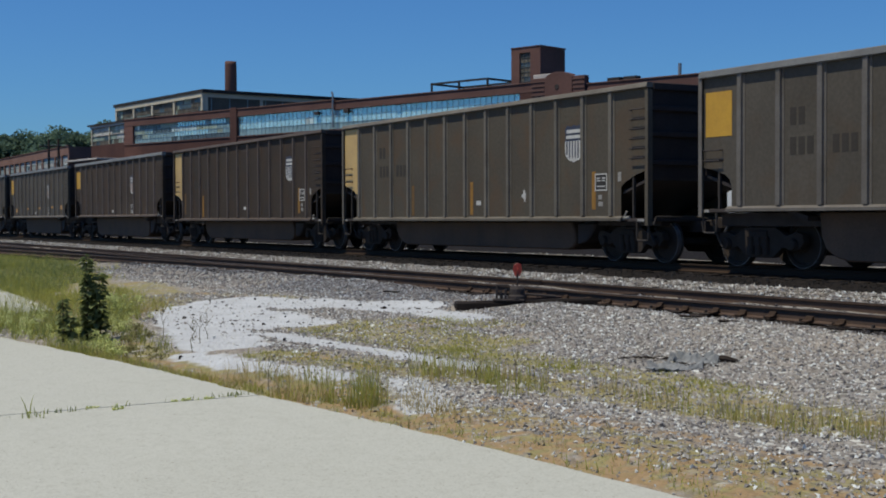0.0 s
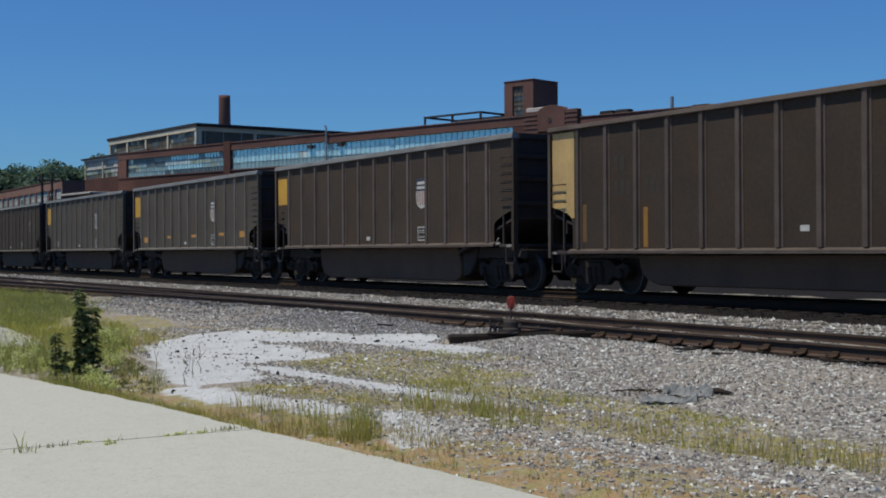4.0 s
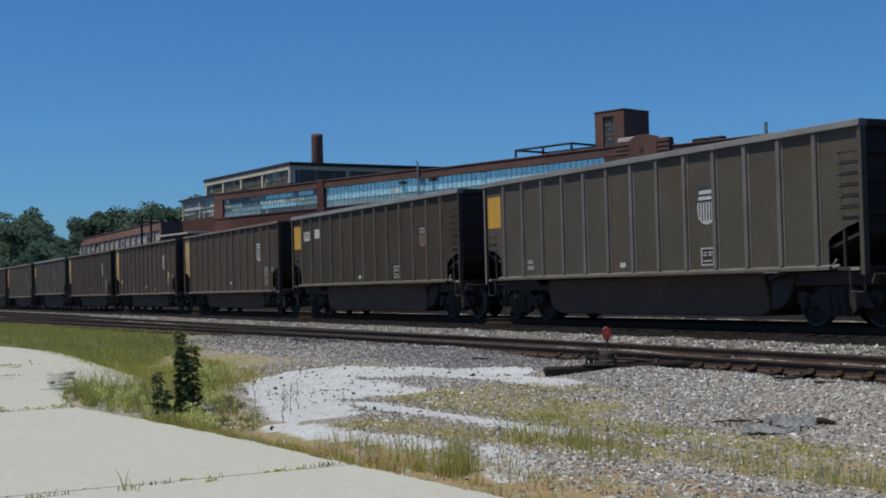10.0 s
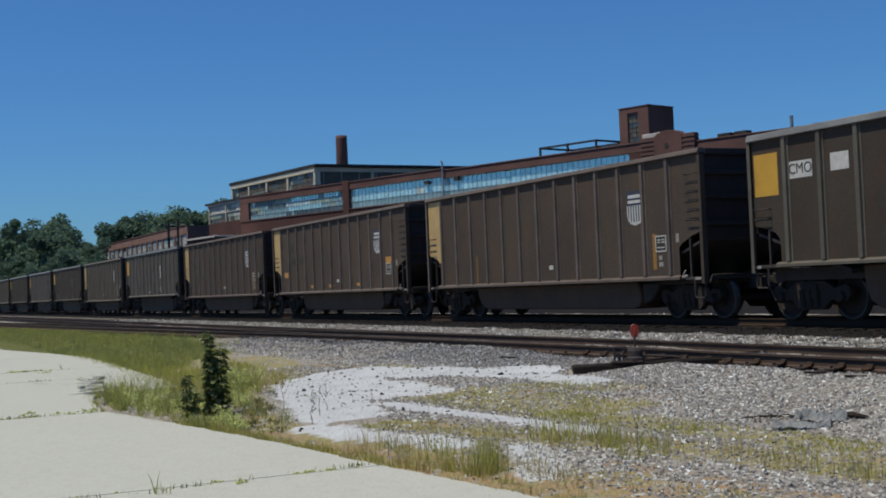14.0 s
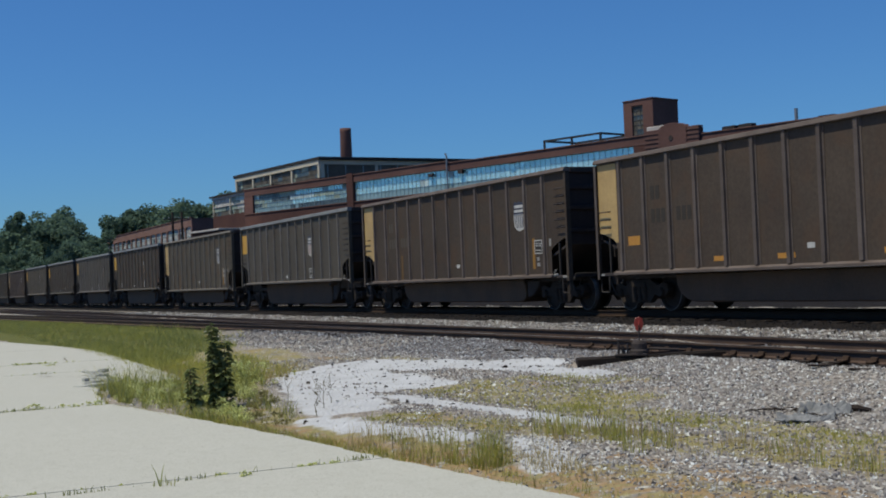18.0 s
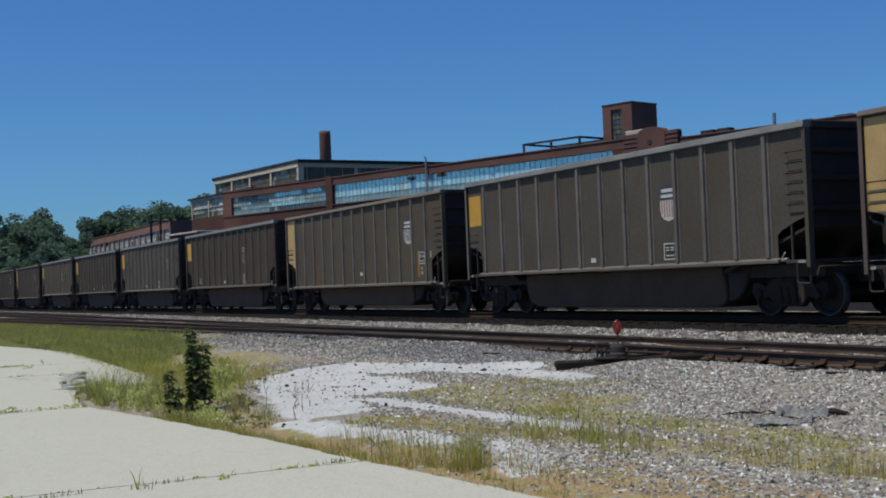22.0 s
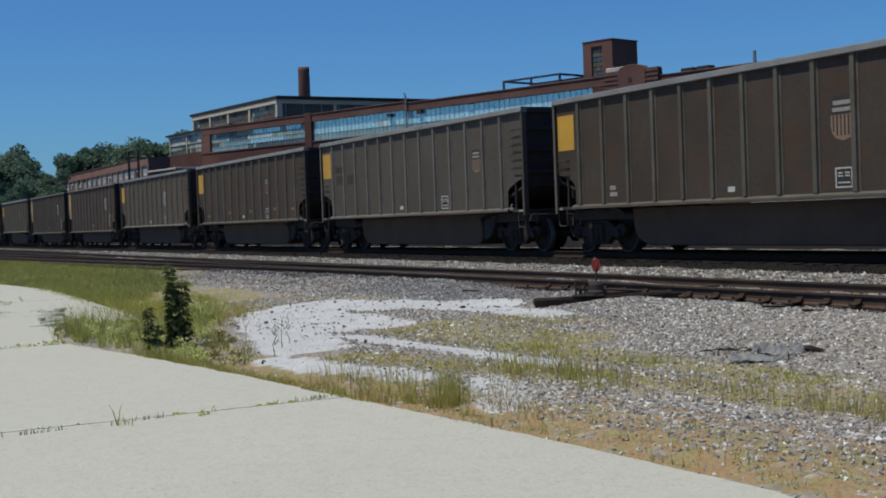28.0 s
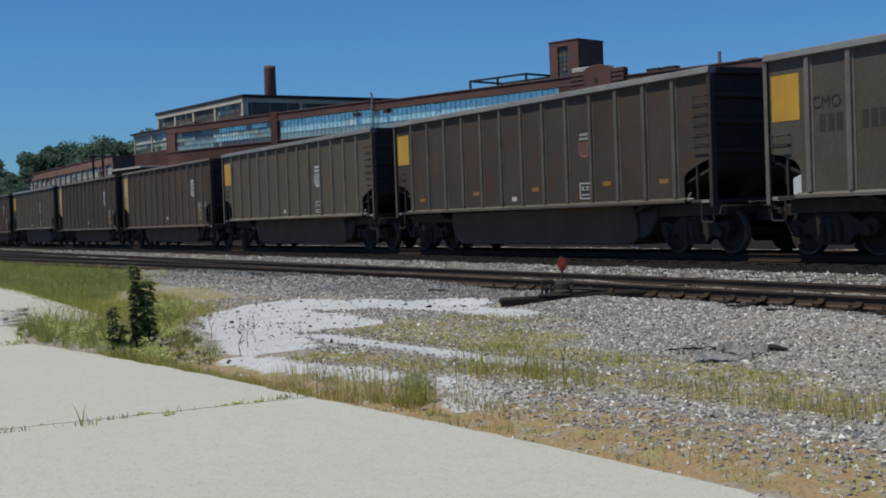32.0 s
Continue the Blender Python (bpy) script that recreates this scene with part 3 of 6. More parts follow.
def zones(x, y):
    def most(strips):
        w = np.zeros_like(x)
        for s in strips:
            w = np.maximum(w, capsule(x, y, *s))
        return w
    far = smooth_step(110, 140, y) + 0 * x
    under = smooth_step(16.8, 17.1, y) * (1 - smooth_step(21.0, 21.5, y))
    # yard beyond the train coloured near black, standing in for shade under the cars
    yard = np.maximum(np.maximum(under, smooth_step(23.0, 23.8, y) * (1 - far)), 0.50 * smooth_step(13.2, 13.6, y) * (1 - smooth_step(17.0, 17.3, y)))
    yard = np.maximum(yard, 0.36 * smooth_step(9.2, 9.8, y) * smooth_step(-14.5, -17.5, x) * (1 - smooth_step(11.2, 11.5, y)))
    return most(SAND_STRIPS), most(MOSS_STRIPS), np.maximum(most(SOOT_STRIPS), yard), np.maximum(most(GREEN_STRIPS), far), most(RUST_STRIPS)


def build_ground():
    xs = np.unique(np.r_[np.linspace(-3000, -260, 16), np.linspace(-260, -60, 60), np.linspace(-60, -26, 90), np.linspace(-26, -3, 240), np.linspace(-3, 40, 40), np.linspace(40, 2500, 14)])
    ys = np.unique(np.r_[np.linspace(-2500, -20, 12), np.linspace(-20, 4, 14), np.linspace(4, 12, 100), np.linspace(12, 26, 50), np.linspace(26, 120, 24), np.linspace(120, 3000, 16)])
    gx, gy = np.meshgrid(xs, ys)
    z = ground_height(gx, gy)
    z = z + roughness_of_ground(gx, gy)
    verts = np.stack([gx.ravel(), gy.ravel(), z.ravel()], -1)
    nx, ny = len(xs), len(ys)
    i = (np.arange(ny - 1)[:, None] * nx + np.arange(nx - 1)[None]).ravel()
    faces = np.stack([i, i + 1, i + 1 + nx, i + nx], -1)
    me = from_arrays("ground", verts.tolist(), faces.tolist(), GROUND)
    for nm, w in zip(("sand", "moss", "soot_and_shade", "green", "rust"), zones(gx.ravel(), gy.ravel())):
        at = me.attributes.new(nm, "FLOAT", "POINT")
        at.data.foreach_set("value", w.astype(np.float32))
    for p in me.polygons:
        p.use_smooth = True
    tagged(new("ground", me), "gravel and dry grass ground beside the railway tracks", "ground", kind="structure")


build_ground()

# ---- concrete slabs ----
JOINTS = [8.0, -2.7, -10.65, -18.45, -26.7, -30.7, -38.6, -46.6, -56.0]
EDGES = [[(8.0, 5.6), (-2.7, 4.95)], [(-2.7, 4.95), (-5.6, 4.72), (-8.6, 4.5), (-10.6, 4.28)], [(-10.7, 4.25), (-12.1, 4.17), (-13.6, 4.0), (-15.1, 3.82), (-16.6, 3.6), (-18.4, 3.35)],
         [(-18.5, 3.25), (-20.4, 3.45), (-21.9, 3.75), (-22.2, 4.6), (-22.4, 5.2), (-23.3, 5.38), (-26.65, 5.6)], [(-26.75, 5.62), (-28.6, 5.72), (-30.65, 5.83)],
         [(-30.75, 5.85), (-34.5, 6.03), (-36.7, 6.10), (-38.55, 5.97)], [(-38.65, 5.95), (-41.7, 5.66), (-46.55, 5.0)], [(-46.65, 5.0), (-51, 4.5), (-56, 4.0)]]
def joint_wander(k, v):
    """Sideways wander of a slab joint at v along it."""
    return 0.035 * noise.noise((k * 7.3, v * 0.7, 4.4)) + 0.014 * noise.noise((k * 3.1, v * 3.0, 9.4))


apron = thing("concrete_pavement", "sunlit pale concrete slabs with grass in the joints", "pavement", kind="structure")
for k, edge in enumerate(EDGES):
    rim = []
    for (xa, ya), (xb, yb) in zip(edge, edge[1:]):
        for s in range(14):
            u = s / 14
            xx, yy = xa + (xb - xa) * u, ya + (yb - ya) * u
            rim.append((xx, yy + noise.noise((xx * 1.6, 0, 1.7)) * 0.05 + noise.noise((xx * 9.0, 3, 1.7)) * 0.03))
    rim.append(edge[-1])
    hi, lo = JOINTS[k], JOINTS[k + 1]
    rim = [(a, b) for a, b in rim if lo + 0.05 < a < hi - 0.05]
    right = [(hi + joint_wander(k, v) - 0.013, v) for v in [-14.0, -8.0] + [-4.0 + 0.35 * i for i in range(40) if -4.0 + 0.35 * i < edge[0][1] - 0.2] + [edge[0][1]]]
    left = [(lo + joint_wander(k + 1, v) + 0.013, v) for v in [-14.0, -8.0] + [-4.0 + 0.35 * i for i in range(40) if -4.0 + 0.35 * i < edge[-1][1] - 0.2] + [edge[-1][1]]]
    outline = right + rim + left[::-1]
    bm = bmesh.new()
    top = [bm.verts.new((a, b, -0.62)) for a, b in outline]
    foot = [bm.verts.new((a, b, -0.80)) for a, b in outline]
    bm.faces.new(top)
    for i in range(len(outline)):
        j = (i + 1) % len(outline)
        bm.faces.new((top[i], foot[i], foot[j], top[j]))
    bmesh.ops.recalc_face_normals(bm, faces=bm.faces[:])
    part("slab", bm, CONCRETE, apron)


def crack(x0, y0, x1, y1, wide, seed):
    """A wandering crack or spalled edge: a ragged soil-dark ribbon let into the slab."""
    bm = bmesh.new()
    steps = max(8, int(9 * math.hypot(x1 - x0, y1 - y0)))
    way = Vector((x1 - x0, y1 - y0)).normalized()
    rows = []
    for i in range(steps + 1):
        u = i / steps
        off = 0.05 * noise.noise((u * 4, seed, 0.3)) + 0.02 * noise.noise((u * 19, seed, 2.3))
        w = wide * max(0.08, 0.5 + 1.1 * noise.noise((u * 11, seed, 5.5))) * min(1.0, 8 * u + 0.1, 8 * (1 - u) + 0.1)
        x, y = x0 + (x1 - x0) * u - way.y * off, y0 + (y1 - y0) * u + way.x * off
        rows.append([bm.verts.new((x - way.y * w * e, y + way.x * w * e, -0.6165)) for e in (-0.5, 0.5)])
    for a, b in zip(rows, rows[1:]):
        bm.faces.new((a[0], a[1], b[1], b[0]))
    bmesh.ops.recalc_face_normals(bm, faces=bm.faces[:])
    part("crack", bm, CRACKSOIL, apron)


for k, (xa, ya, xb, yb, w) in enumerate(((-26.6, 3.1, -23.4, 4.55, 0.03), (-33.5, 4.9, -31.0, 4.6, 0.04))):
    crack(xa, ya, xb, yb, w, 3.1 * k + 0.7)

# ---- tracks ----
RAIL_OUTLINE = [(-0.07, 0), (0.07, 0), (0.07, 0.012), (0.012, 0.03), (0.009, 0.118), (0.036, 0.128), (0.036, 0.150), (-0.036, 0.150), (-0.036, 0.128), (-0.009, 0.118), (-0.012, 0.03), (-0.07, 0.012)]


def rail_along(path, z, name, parent, steel=RAIL, top=RAILHEAD):
    """A rail swept along a line of x, y points, its head 0.15 m above z, with a worn band on the head."""
    bm = bmesh.new()
    rings = []
    for i, (x, y) in enumerate(path):
        a, b = path[max(i - 1, 0)], path[min(i + 1, len(path) - 1)]
        way = Vector((b[0] - a[0], b[1] - a[1])).normalized()
        rings.append([bm.verts.new((x - way.y * o, y + way.x * o, z + h)) for o, h in RAIL_OUTLINE])
    k = len(RAIL_OUTLINE)
    for a, b in zip(rings, rings[1:]):
        for i in range(k):
            bm.faces.new((a[i], a[(i + 1) % k], b[(i + 1) % k], b[i]))
    bm.faces.new(rings[0])
    bm.faces.new(rings[-1][::-1])
    bmesh.ops.recalc_face_normals(bm, faces=bm.faces[:])
    rail = part(name, bm, steel, parent)
    head = bmesh.new()
    rows = []
    for i, (x, y) in enumerate(path):
        a, b = path[max(i - 1, 0)], path[min(i + 1, len(path) - 1)]
        way = Vector((b[0] - a[0], b[1] - a[1])).normalized()
        rows.append([head.verts.new((x - way.y * o, y + way.x * o, z + 0.1545)) for o in (-0.03, 0.03)])
    for a, b in zip(rows, rows[1:]):
        head.faces.new((a[0], a[1], b[1], b[0]))
    bmesh.ops.recalc_face_normals(head, faces=head.faces[:])
    part("rail_head", head, top, rail, "worn bare steel running surface")
    return rail


MAIN_Y, NEAR_Y, NEAR_Z, RAIL_Z = 18.77, 12.18, -0.18, -0.06
main_track = thing("main_track", "railway track with rusted rails on dark timber ties", "track", kind="structure")
near_track = thing("siding_track", "siding track with rusted rails and half-buried timber ties", "track", kind="structure")
branch_track = thing("turnout_track", "curved turnout rails leading off the siding", "track", kind="structure")
for o in (-0.7525, 0.7525):
    rail_along([(60, MAIN_Y + o), (-400, MAIN_Y + o)], RAIL_Z - 0.15, "rail", main_track, MAINRAIL, MAINHEAD)
    rail_along([(60, NEAR_Y + o), (-400, NEAR_Y + o)], NEAR_Z - 0.15, "rail", near_track)


def branch_y(x):
    d = max(0.0, -15.0 - x)
    return NEAR_Y - (0.0016 * d * d if d < 26 else 0.0016 * 26 * 26 + 0.068 * (d - 26))


for o in (-0.7525, 0.7525):
    start = -16 if o < 0 else -19
    rail_along([(x, branch_y(x) + o) for x in np.linspace(start, -110, 50)], NEAR_Z - 0.15 + 0.004, "rail", branch_track)
random.seed(3)
TIE_MESH = mesh_of("tie", boxes((-0.115, 0.115, -1.30, 1.30, -0.17, 0.0), bevel=0.012), TIE)
MAIN_TIE = mesh_of("tie", boxes((-0.115, 0.115, -1.30, 1.30, -0.17, 0.0), bevel=0.012), TIMBER)
LONG_TIE = mesh_of("tie", boxes((-0.115, 0.115, -1.75, 1.30, -0.17, 0.0), bevel=0.012), TIE)
for k in range(170):
    x = 6 - k * 0.55
    part("tie", MAIN_TIE, TIMBER, main_track, at=pose(x, MAIN_Y + random.uniform(-0.03, 0.03), RAIL_Z - 0.157, 0, 0, random.uniform(-0.6, 0.6)))
for k in range(150):
    x = 4 - k * 0.55
    me = LONG_TIE if -40 < x < -26 else TIE_MESH
    part("tie", me, TIE, near_track, at=pose(x, NEAR_Y + random.uniform(-0.06, 0.06), NEAR_Z - 0.157 + random.uniform(-0.012, 0.006), 0, 0, random.uniform(-1.2, 1.2)))
SPIKE_PLATE = mesh_of("tie_plate", boxes((-0.10, 0.10, -0.18, 0.18, 0, 0.014), (-0.06, -0.03, -0.12, -0.085, 0.014, 0.05), (0.03, 0.06, 0.085, 0.12, 0.014, 0.05), bevel=0.003), PLATE)
for k in range(60):
    x = 0.9 - k * 0.55 + random.uniform(-0.04, 0.04)
    part("tie_plate", SPIKE_PLATE, PLATE, near_track, at=pose(x, NEAR_Y - 0.7525 + random.uniform(-0.02, 0.01), NEAR_Z - 0.1525 + random.uniform(-0.012, 0.008), 0, 0, random.uniform(-4, 4)))

BRACE = mesh_of("rail_brace", prism([(-0.12, 0.0), (0.0, 0.0), (0.0, 0.075), (-0.025, 0.075), (-0.055, 0.03), (-0.12, 0.02)], -0.055, 0.055, "x", 0.006), MAINRAIL)
for k in range(16):
    part("rail_brace", BRACE, MAINRAIL, near_track, at=pose(-10.6 - 0.55 * k + random.uniform(-0.06, 0.06), NEAR_Y - 0.7525 - 0.038, NEAR_Z - 0.135 + random.uniform(-0.012, 0.012), 0, 0, random.uniform(-6, 6)))


# ---- coal train ----
# A car's own space: x along the car from its rear body end, y across from the track's middle (camera side negative), z as in the world.
# Two builds of gondola run in the train: one with a bright yellow panel and a high sill, one with a buff panel and a low sill.
CAR_STEP, SIDE_Y, SHEET_Y = 16.29, 1.56, 1.47
BUILDS = {"yellow": dict(long=14.72, sill=1.03, top=3.785, first=1.15, pitch=1.027, back=0.0, belly=0.12, chord=0.14),
          "cream": dict(long=14.81, sill=0.85, top=3.75, first=1.13, pitch=1.031, back=-0.10, belly=0.17, chord=0.11)}
MESHES = {}


def cached(key, make, material):
    if (key, material.name) not in MESHES:
        MESHES[key, material.name] = mesh_of(key.split(":")[0], make(), material)
    return MESHES[key, material.name]


def side_sheet(sign, L, sill, top):
    """One side of the upper box: a sheet whose two lower corners are cut away over the end platforms."""
    out = [(0.06, top - 0.1), (0.06, 1.90), (0.35, 1.85), (0.72, 1.74), (0.84, 1.64), (0.89, 1.50), (0.89, sill + 0.08),
           (L - 0.98, sill + 0.08), (L - 0.98, 1.58), (L - 0.86, 1.67), (L - 0.45, 1.83), (L - 0.06, 1.93), (L - 0.06, top - 0.1)]
    lo, hi = sorted((sign * SHEET_Y, sign * (SHEET_Y - 0.015)))
    return prism(out if sign < 0 else [(L - x, z) for x, z in out], lo, hi, "y")


def post_shape(sill, top, chord):
    """A hat-section post: two thin flanges on the sheet and a broad proud face with steep flanks."""
    f = -SHEET_Y - 0.001
    return prism([(-0.112, f), (-0.112, f - 0.010), (-0.066, f - 0.012), (-0.052, f - 0.060), (0.052, f - 0.060), (0.066, f - 0.012), (0.112, f - 0.010), (0.112, f)], sill + 0.105, top - chord - 0.002, "z")


def chord_shape(L, top, chord):
    """The top rail of a side: a bevelled box whose outer face leans in towards the top."""
    return prism([(-SIDE_Y + 0.012, top - chord), (-SIDE_Y, top - chord + 0.015), (-SIDE_Y + 0.03, top - 0.015), (-SIDE_Y + 0.045, top), (-SIDE_Y + 0.19, top), (-SIDE_Y + 0.19, top - chord)], 0.02, L - 0.02, "x")


def sill_shape(L, sill):
    """The bottom rail of a side, with a sloped ledge, between the two end cut-aways."""
    return prism([(-SIDE_Y + 0.005, sill), (-SIDE_Y + 0.005, sill + 0.055), (-SHEET_Y - 0.003, sill + 0.10), (-SIDE_Y + 0.18, sill + 0.10), (-SIDE_Y + 0.18, sill)], 0.80, L - 0.90, "x")


def wheelset():
    """An axle with two wheels, turning about its own y."""
    return tube([(0, -0.95, 0), (0, 0.95, 0)], 0.085, 10)


def wheel_disc(sign):
    s = sign
    return lathe([(0.10, s * 0.64), (0.14, s * 0.64), (0.16, s * 0.70), (0.36, s * 0.72), (0.375, s * 0.685), (0.478, s * 0.672), (0.483, s * 0.70), (0.457, s * 0.712), (0.452, s * 0.80), (0.385, s * 0.808), (0.36, s * 0.755), (0.16, s * 0.775), (0.13, s * 0.83), (0.10, s * 0.83)], "y", 28)


def tread_ring(sign):
    s = sign
    return lathe([(0.4585, s * 0.716), (0.4545, s * 0.798), (0.451, s * 0.8095), (0.434, s * 0.8112)], "y", 28, False)


def truck_frame(sign):
    """A cast side frame: two pedestals, an arched top and a bottom tie bar, with two openings beside the springs."""
    out = [(-1.15, 0.50), (-1.12, 0.66), (-0.95, 0.70), (-0.70, 0.62), (-0.42, 0.78), (0.42, 0.78), (0.70, 0.62), (0.95, 0.70), (1.12, 0.66), (1.15, 0.50),
           (1.02, 0.36), (0.78, 0.36), (0.60, 0.40), (0.36, 0.20), (-0.36, 0.20), (-0.60, 0.40), (-0.78, 0.36), (-1.02, 0.36)]
    lo, hi = sorted((sign * 0.90, sign * 1.06))
    return prism(out, lo, hi, "y", 0.012)


def tub_shape(L, sill, belly):
    """The deep belly between the trucks, with sloped and rounded ends."""
    z = belly
    return prism([(2.85, sill - 0.02), (2.90, 0.55), (3.02, z + 0.20), (3.25, z + 0.07), (3.55, z), (L - 3.45, z), (L - 3.2, z + 0.06), (L - 3.08, z + 0.18), (L - 3.10, 0.60), (L - 3.24, sill - 0.02)], -1.17, 1.17, "y", 0.03)


def hopper_end(L, sill, belly):
    """The recessed end of the belly, dark behind its bright side."""
    return prism([(L - 3.07, sill - 0.06), (L - 3.07, belly + 0.12), (L - 2.75, belly + 0.20), (L - 2.5, 0.55), (L - 2.35, sill - 0.06)], -1.12, 1.12, "y", 0.03)


def coal_heap(L, top):
    bm = bmesh.new()
    nx, ny = 60, 9
    grid = []
    for i in range(nx + 1):
        row = []
        for j in range(ny + 1):
            u, v = i / nx, j / ny
            crown = math.sin(math.pi * v) ** 0.7 * min(1.0, 6 * u, 6 * (1 - u))
            z = top - 0.50 + 0.50 * crown + 0.10 * noise.noise((u * 14, v * 3, 2.2)) + 0.05 * noise.noise((u * 60, v * 12, 5.2))
            row.append(bm.verts.new((0.15 + u * (L - 0.3), -1.36 + v * 2.72, z)))
        grid.append(row)
    for a, b in zip(grid, grid[1:]):
        for j in range(ny):
            bm.faces.new((a[j], b[j], b[j + 1], a[j + 1]))
    bmesh.ops.recalc_face_normals(bm, faces=bm.faces[:])
    return bm


def shield(kind):
    """Outline pieces of the emblem on the side, a plain shield: a header above a striped field."""
    if kind == "field":
        return prism([(-0.27, 0.10), (0.27, 0.10), (0.28, -0.1), (0.25, -0.24), (0.16, -0.33), (0, -0.375), (-0.16, -0.33), (-0.25, -0.24), (-0.28, -0.1)], -0.003, 0.0, "y")
    return prism([(-0.28, 0.29), (-0.20, 0.38), (-0.09, 0.34), (0, 0.385), (0.09, 0.34), (0.20, 0.38), (0.28, 0.29), (0.255, 0.19), (0.27, 0.06), (-0.27, 0.06), (-0.255, 0.19)], -0.0065, -0.0035, "y")


def bars(rows, deep=0.004):
    return boxes(*[(x0, x1, -deep, 0.0, z0, z1) for x0, x1, z0, z1 in rows])


def data_frame():
    """The square outline of a data panel."""
    return boxes((-0.22, 0.22, -0.008, -0.0045, -0.19, -0.162), (-0.22, 0.22, -0.008, -0.0045, 0.162, 0.19), (-0.22, -0.19, -0.008, -0.0045, -0.162, 0.162), (0.19, 0.22, -0.008, -0.0045, -0.162, 0.162))


def ladder_rung():
    y0, y1 = -SHEET_Y, -SIDE_Y + 0.01
    return tube([(0, y0, 0), (0, y1, 0), (0.50, y1, 0), (0.50, y0, 0)], 0.015, 5)


def corner_shape(sill, top):
    """A light corner post, an angle with two legs, reaching down to the end platform."""
    return prism([(0.0, -SIDE_Y + 0.03), (0.10, -SIDE_Y + 0.03), (0.10, -SIDE_Y + 0.042), (0.014, -SIDE_Y + 0.042), (0.014, -SIDE_Y + 0.16), (0.0, -SIDE_Y + 0.16)], sill - 0.10, top - 0.141, "z")


def hand_brake():
    """The brake wheel's housing with its chain guard."""
    return boxes((-0.10, 0.0, -0.17, 0.17, -0.20, 0.22), (-0.06, -0.01, -0.05, 0.05, -0.95, -0.202), bevel=0.015)


def build_car(index, spec):
    """One loaded coal gondola; spec: paint number, panel, shield, extras."""
    paint, panel, emblem, extras = spec
    body, rib = BODY[paint], POSTS[{0: 1, 4: 0}.get(paint, paint) if panel == "yellow" else paint]
    build = BUILDS[panel]
    L, sill, top, belly = build["long"], build["sill"], build["top"], build["belly"]
    turned = pose(L, 0, 0, 0, 0, 180)

    def shape(key, make, material):
        return cached(f"{key}:{panel}", make, material)

    words = {"yellow": "a bright yellow end panel", "cream": "a faded buff end panel"}[panel]
    tone = ("grey-brown", "grey", "rust-brown", "olive-grey", "dark grey")[paint]
    car = thing("coal_gondola", f"weathered {tone} ribbed coal gondola with {words}", "railway car", group="coal gondolas of the train")
    part("body_shell", shape("body_shell", lambda: side_sheet(-1, L, sill, top), body), body, car)
    part("body_shell", shape("body_shell:far", lambda: side_sheet(1, L, sill, top), body), body, car)
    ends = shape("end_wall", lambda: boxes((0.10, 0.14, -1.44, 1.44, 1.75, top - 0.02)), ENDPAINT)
    part("end_wall", ends, ENDPAINT, car, "near-black end sheet")
    part("end_wall", ends, ENDPAINT, car, "near-black end sheet", at=pose(L - 0.24, 0, 0))
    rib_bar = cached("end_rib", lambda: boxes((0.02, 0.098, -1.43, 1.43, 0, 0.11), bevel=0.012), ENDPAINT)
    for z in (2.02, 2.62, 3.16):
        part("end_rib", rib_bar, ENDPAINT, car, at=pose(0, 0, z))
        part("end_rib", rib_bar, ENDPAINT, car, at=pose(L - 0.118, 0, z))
    slope = cached("slope_sheet", lambda: prism([(0.12, 1.76), (0.12, 1.70), (2.8, 0.85), (2.8, 0.93)], -1.40, 1.40, "y"), SOOT)
    part("slope_sheet", slope, SOOT, car)
    part("slope_sheet", slope, SOOT, car, at=turned)
    edge = CHORD if panel == "yellow" else rib
    chord = shape("top_chord", lambda: chord_shape(L, top, build["chord"]), edge)
    part("top_chord", chord, edge, car)
    part("top_chord", chord, edge, car, at=turned)
    cap = shape("end_chord", lambda: boxes((0.0, 0.14, -SIDE_Y + 0.195, SIDE_Y - 0.195, top - 0.15, top - 0.004), bevel=0.012), ENDPAINT)
    part("end_chord", cap, ENDPAINT, car)
    part("end_chord", cap, ENDPAINT, car, at=pose(L - 0.14, 0, 0))
    # sill takes the lighter post paint to show sunlight on its ledge
    rail = shape("side_sill", lambda: sill_shape(L, sill), rib)
    part("side_sill", rail, rib, car)
    part("side_sill", rail, rib, car, at=turned)
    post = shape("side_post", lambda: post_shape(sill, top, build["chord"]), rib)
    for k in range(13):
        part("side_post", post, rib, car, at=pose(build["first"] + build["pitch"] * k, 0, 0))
    corner = shape("corner_post", lambda: corner_shape(sill, top), rib)
    part("corner_post", corner, rib, car)
    mirrored = shape("corner_post:end", lambda: prism([(0.0, -SIDE_Y + 0.03), (0.10, -SIDE_Y + 0.03), (0.10, -SIDE_Y + 0.16), (0.086, -SIDE_Y + 0.16), (0.086, -SIDE_Y + 0.042), (0.0, -SIDE_Y + 0.042)], sill - 0.10, top - 0.141, "z"), body)
    part("corner_post", mirrored, body, car, at=pose(L - 0.10, 0, 0))
    thin = shape("end_stanchion", lambda: boxes((0, 0.045, -SIDE_Y + 0.10, -SIDE_Y + 0.15, sill + 0.05, 1.80)), PLATE_STEEL)
    part("end_stanchion", thin, PLATE_STEEL, car, at=pose(0.50, 0, 0))
    part("end_stanchion", thin, PLATE_STEEL, car, at=pose(L - 0.60, 0, 0))
    rung = cached("ladder_rung", ladder_rung, SOOT)
    for k in range(6):
        part("ladder_rung", rung, SOOT, car, at=pose(L - 0.60, 0, 2.17 + 0.206 * k))
    for k in range(3 if panel == "cream" else 2):
        part("ladder_rung", rung, SOOT, car, at=pose(0.14, 0, 2.02 + 0.2 * k))
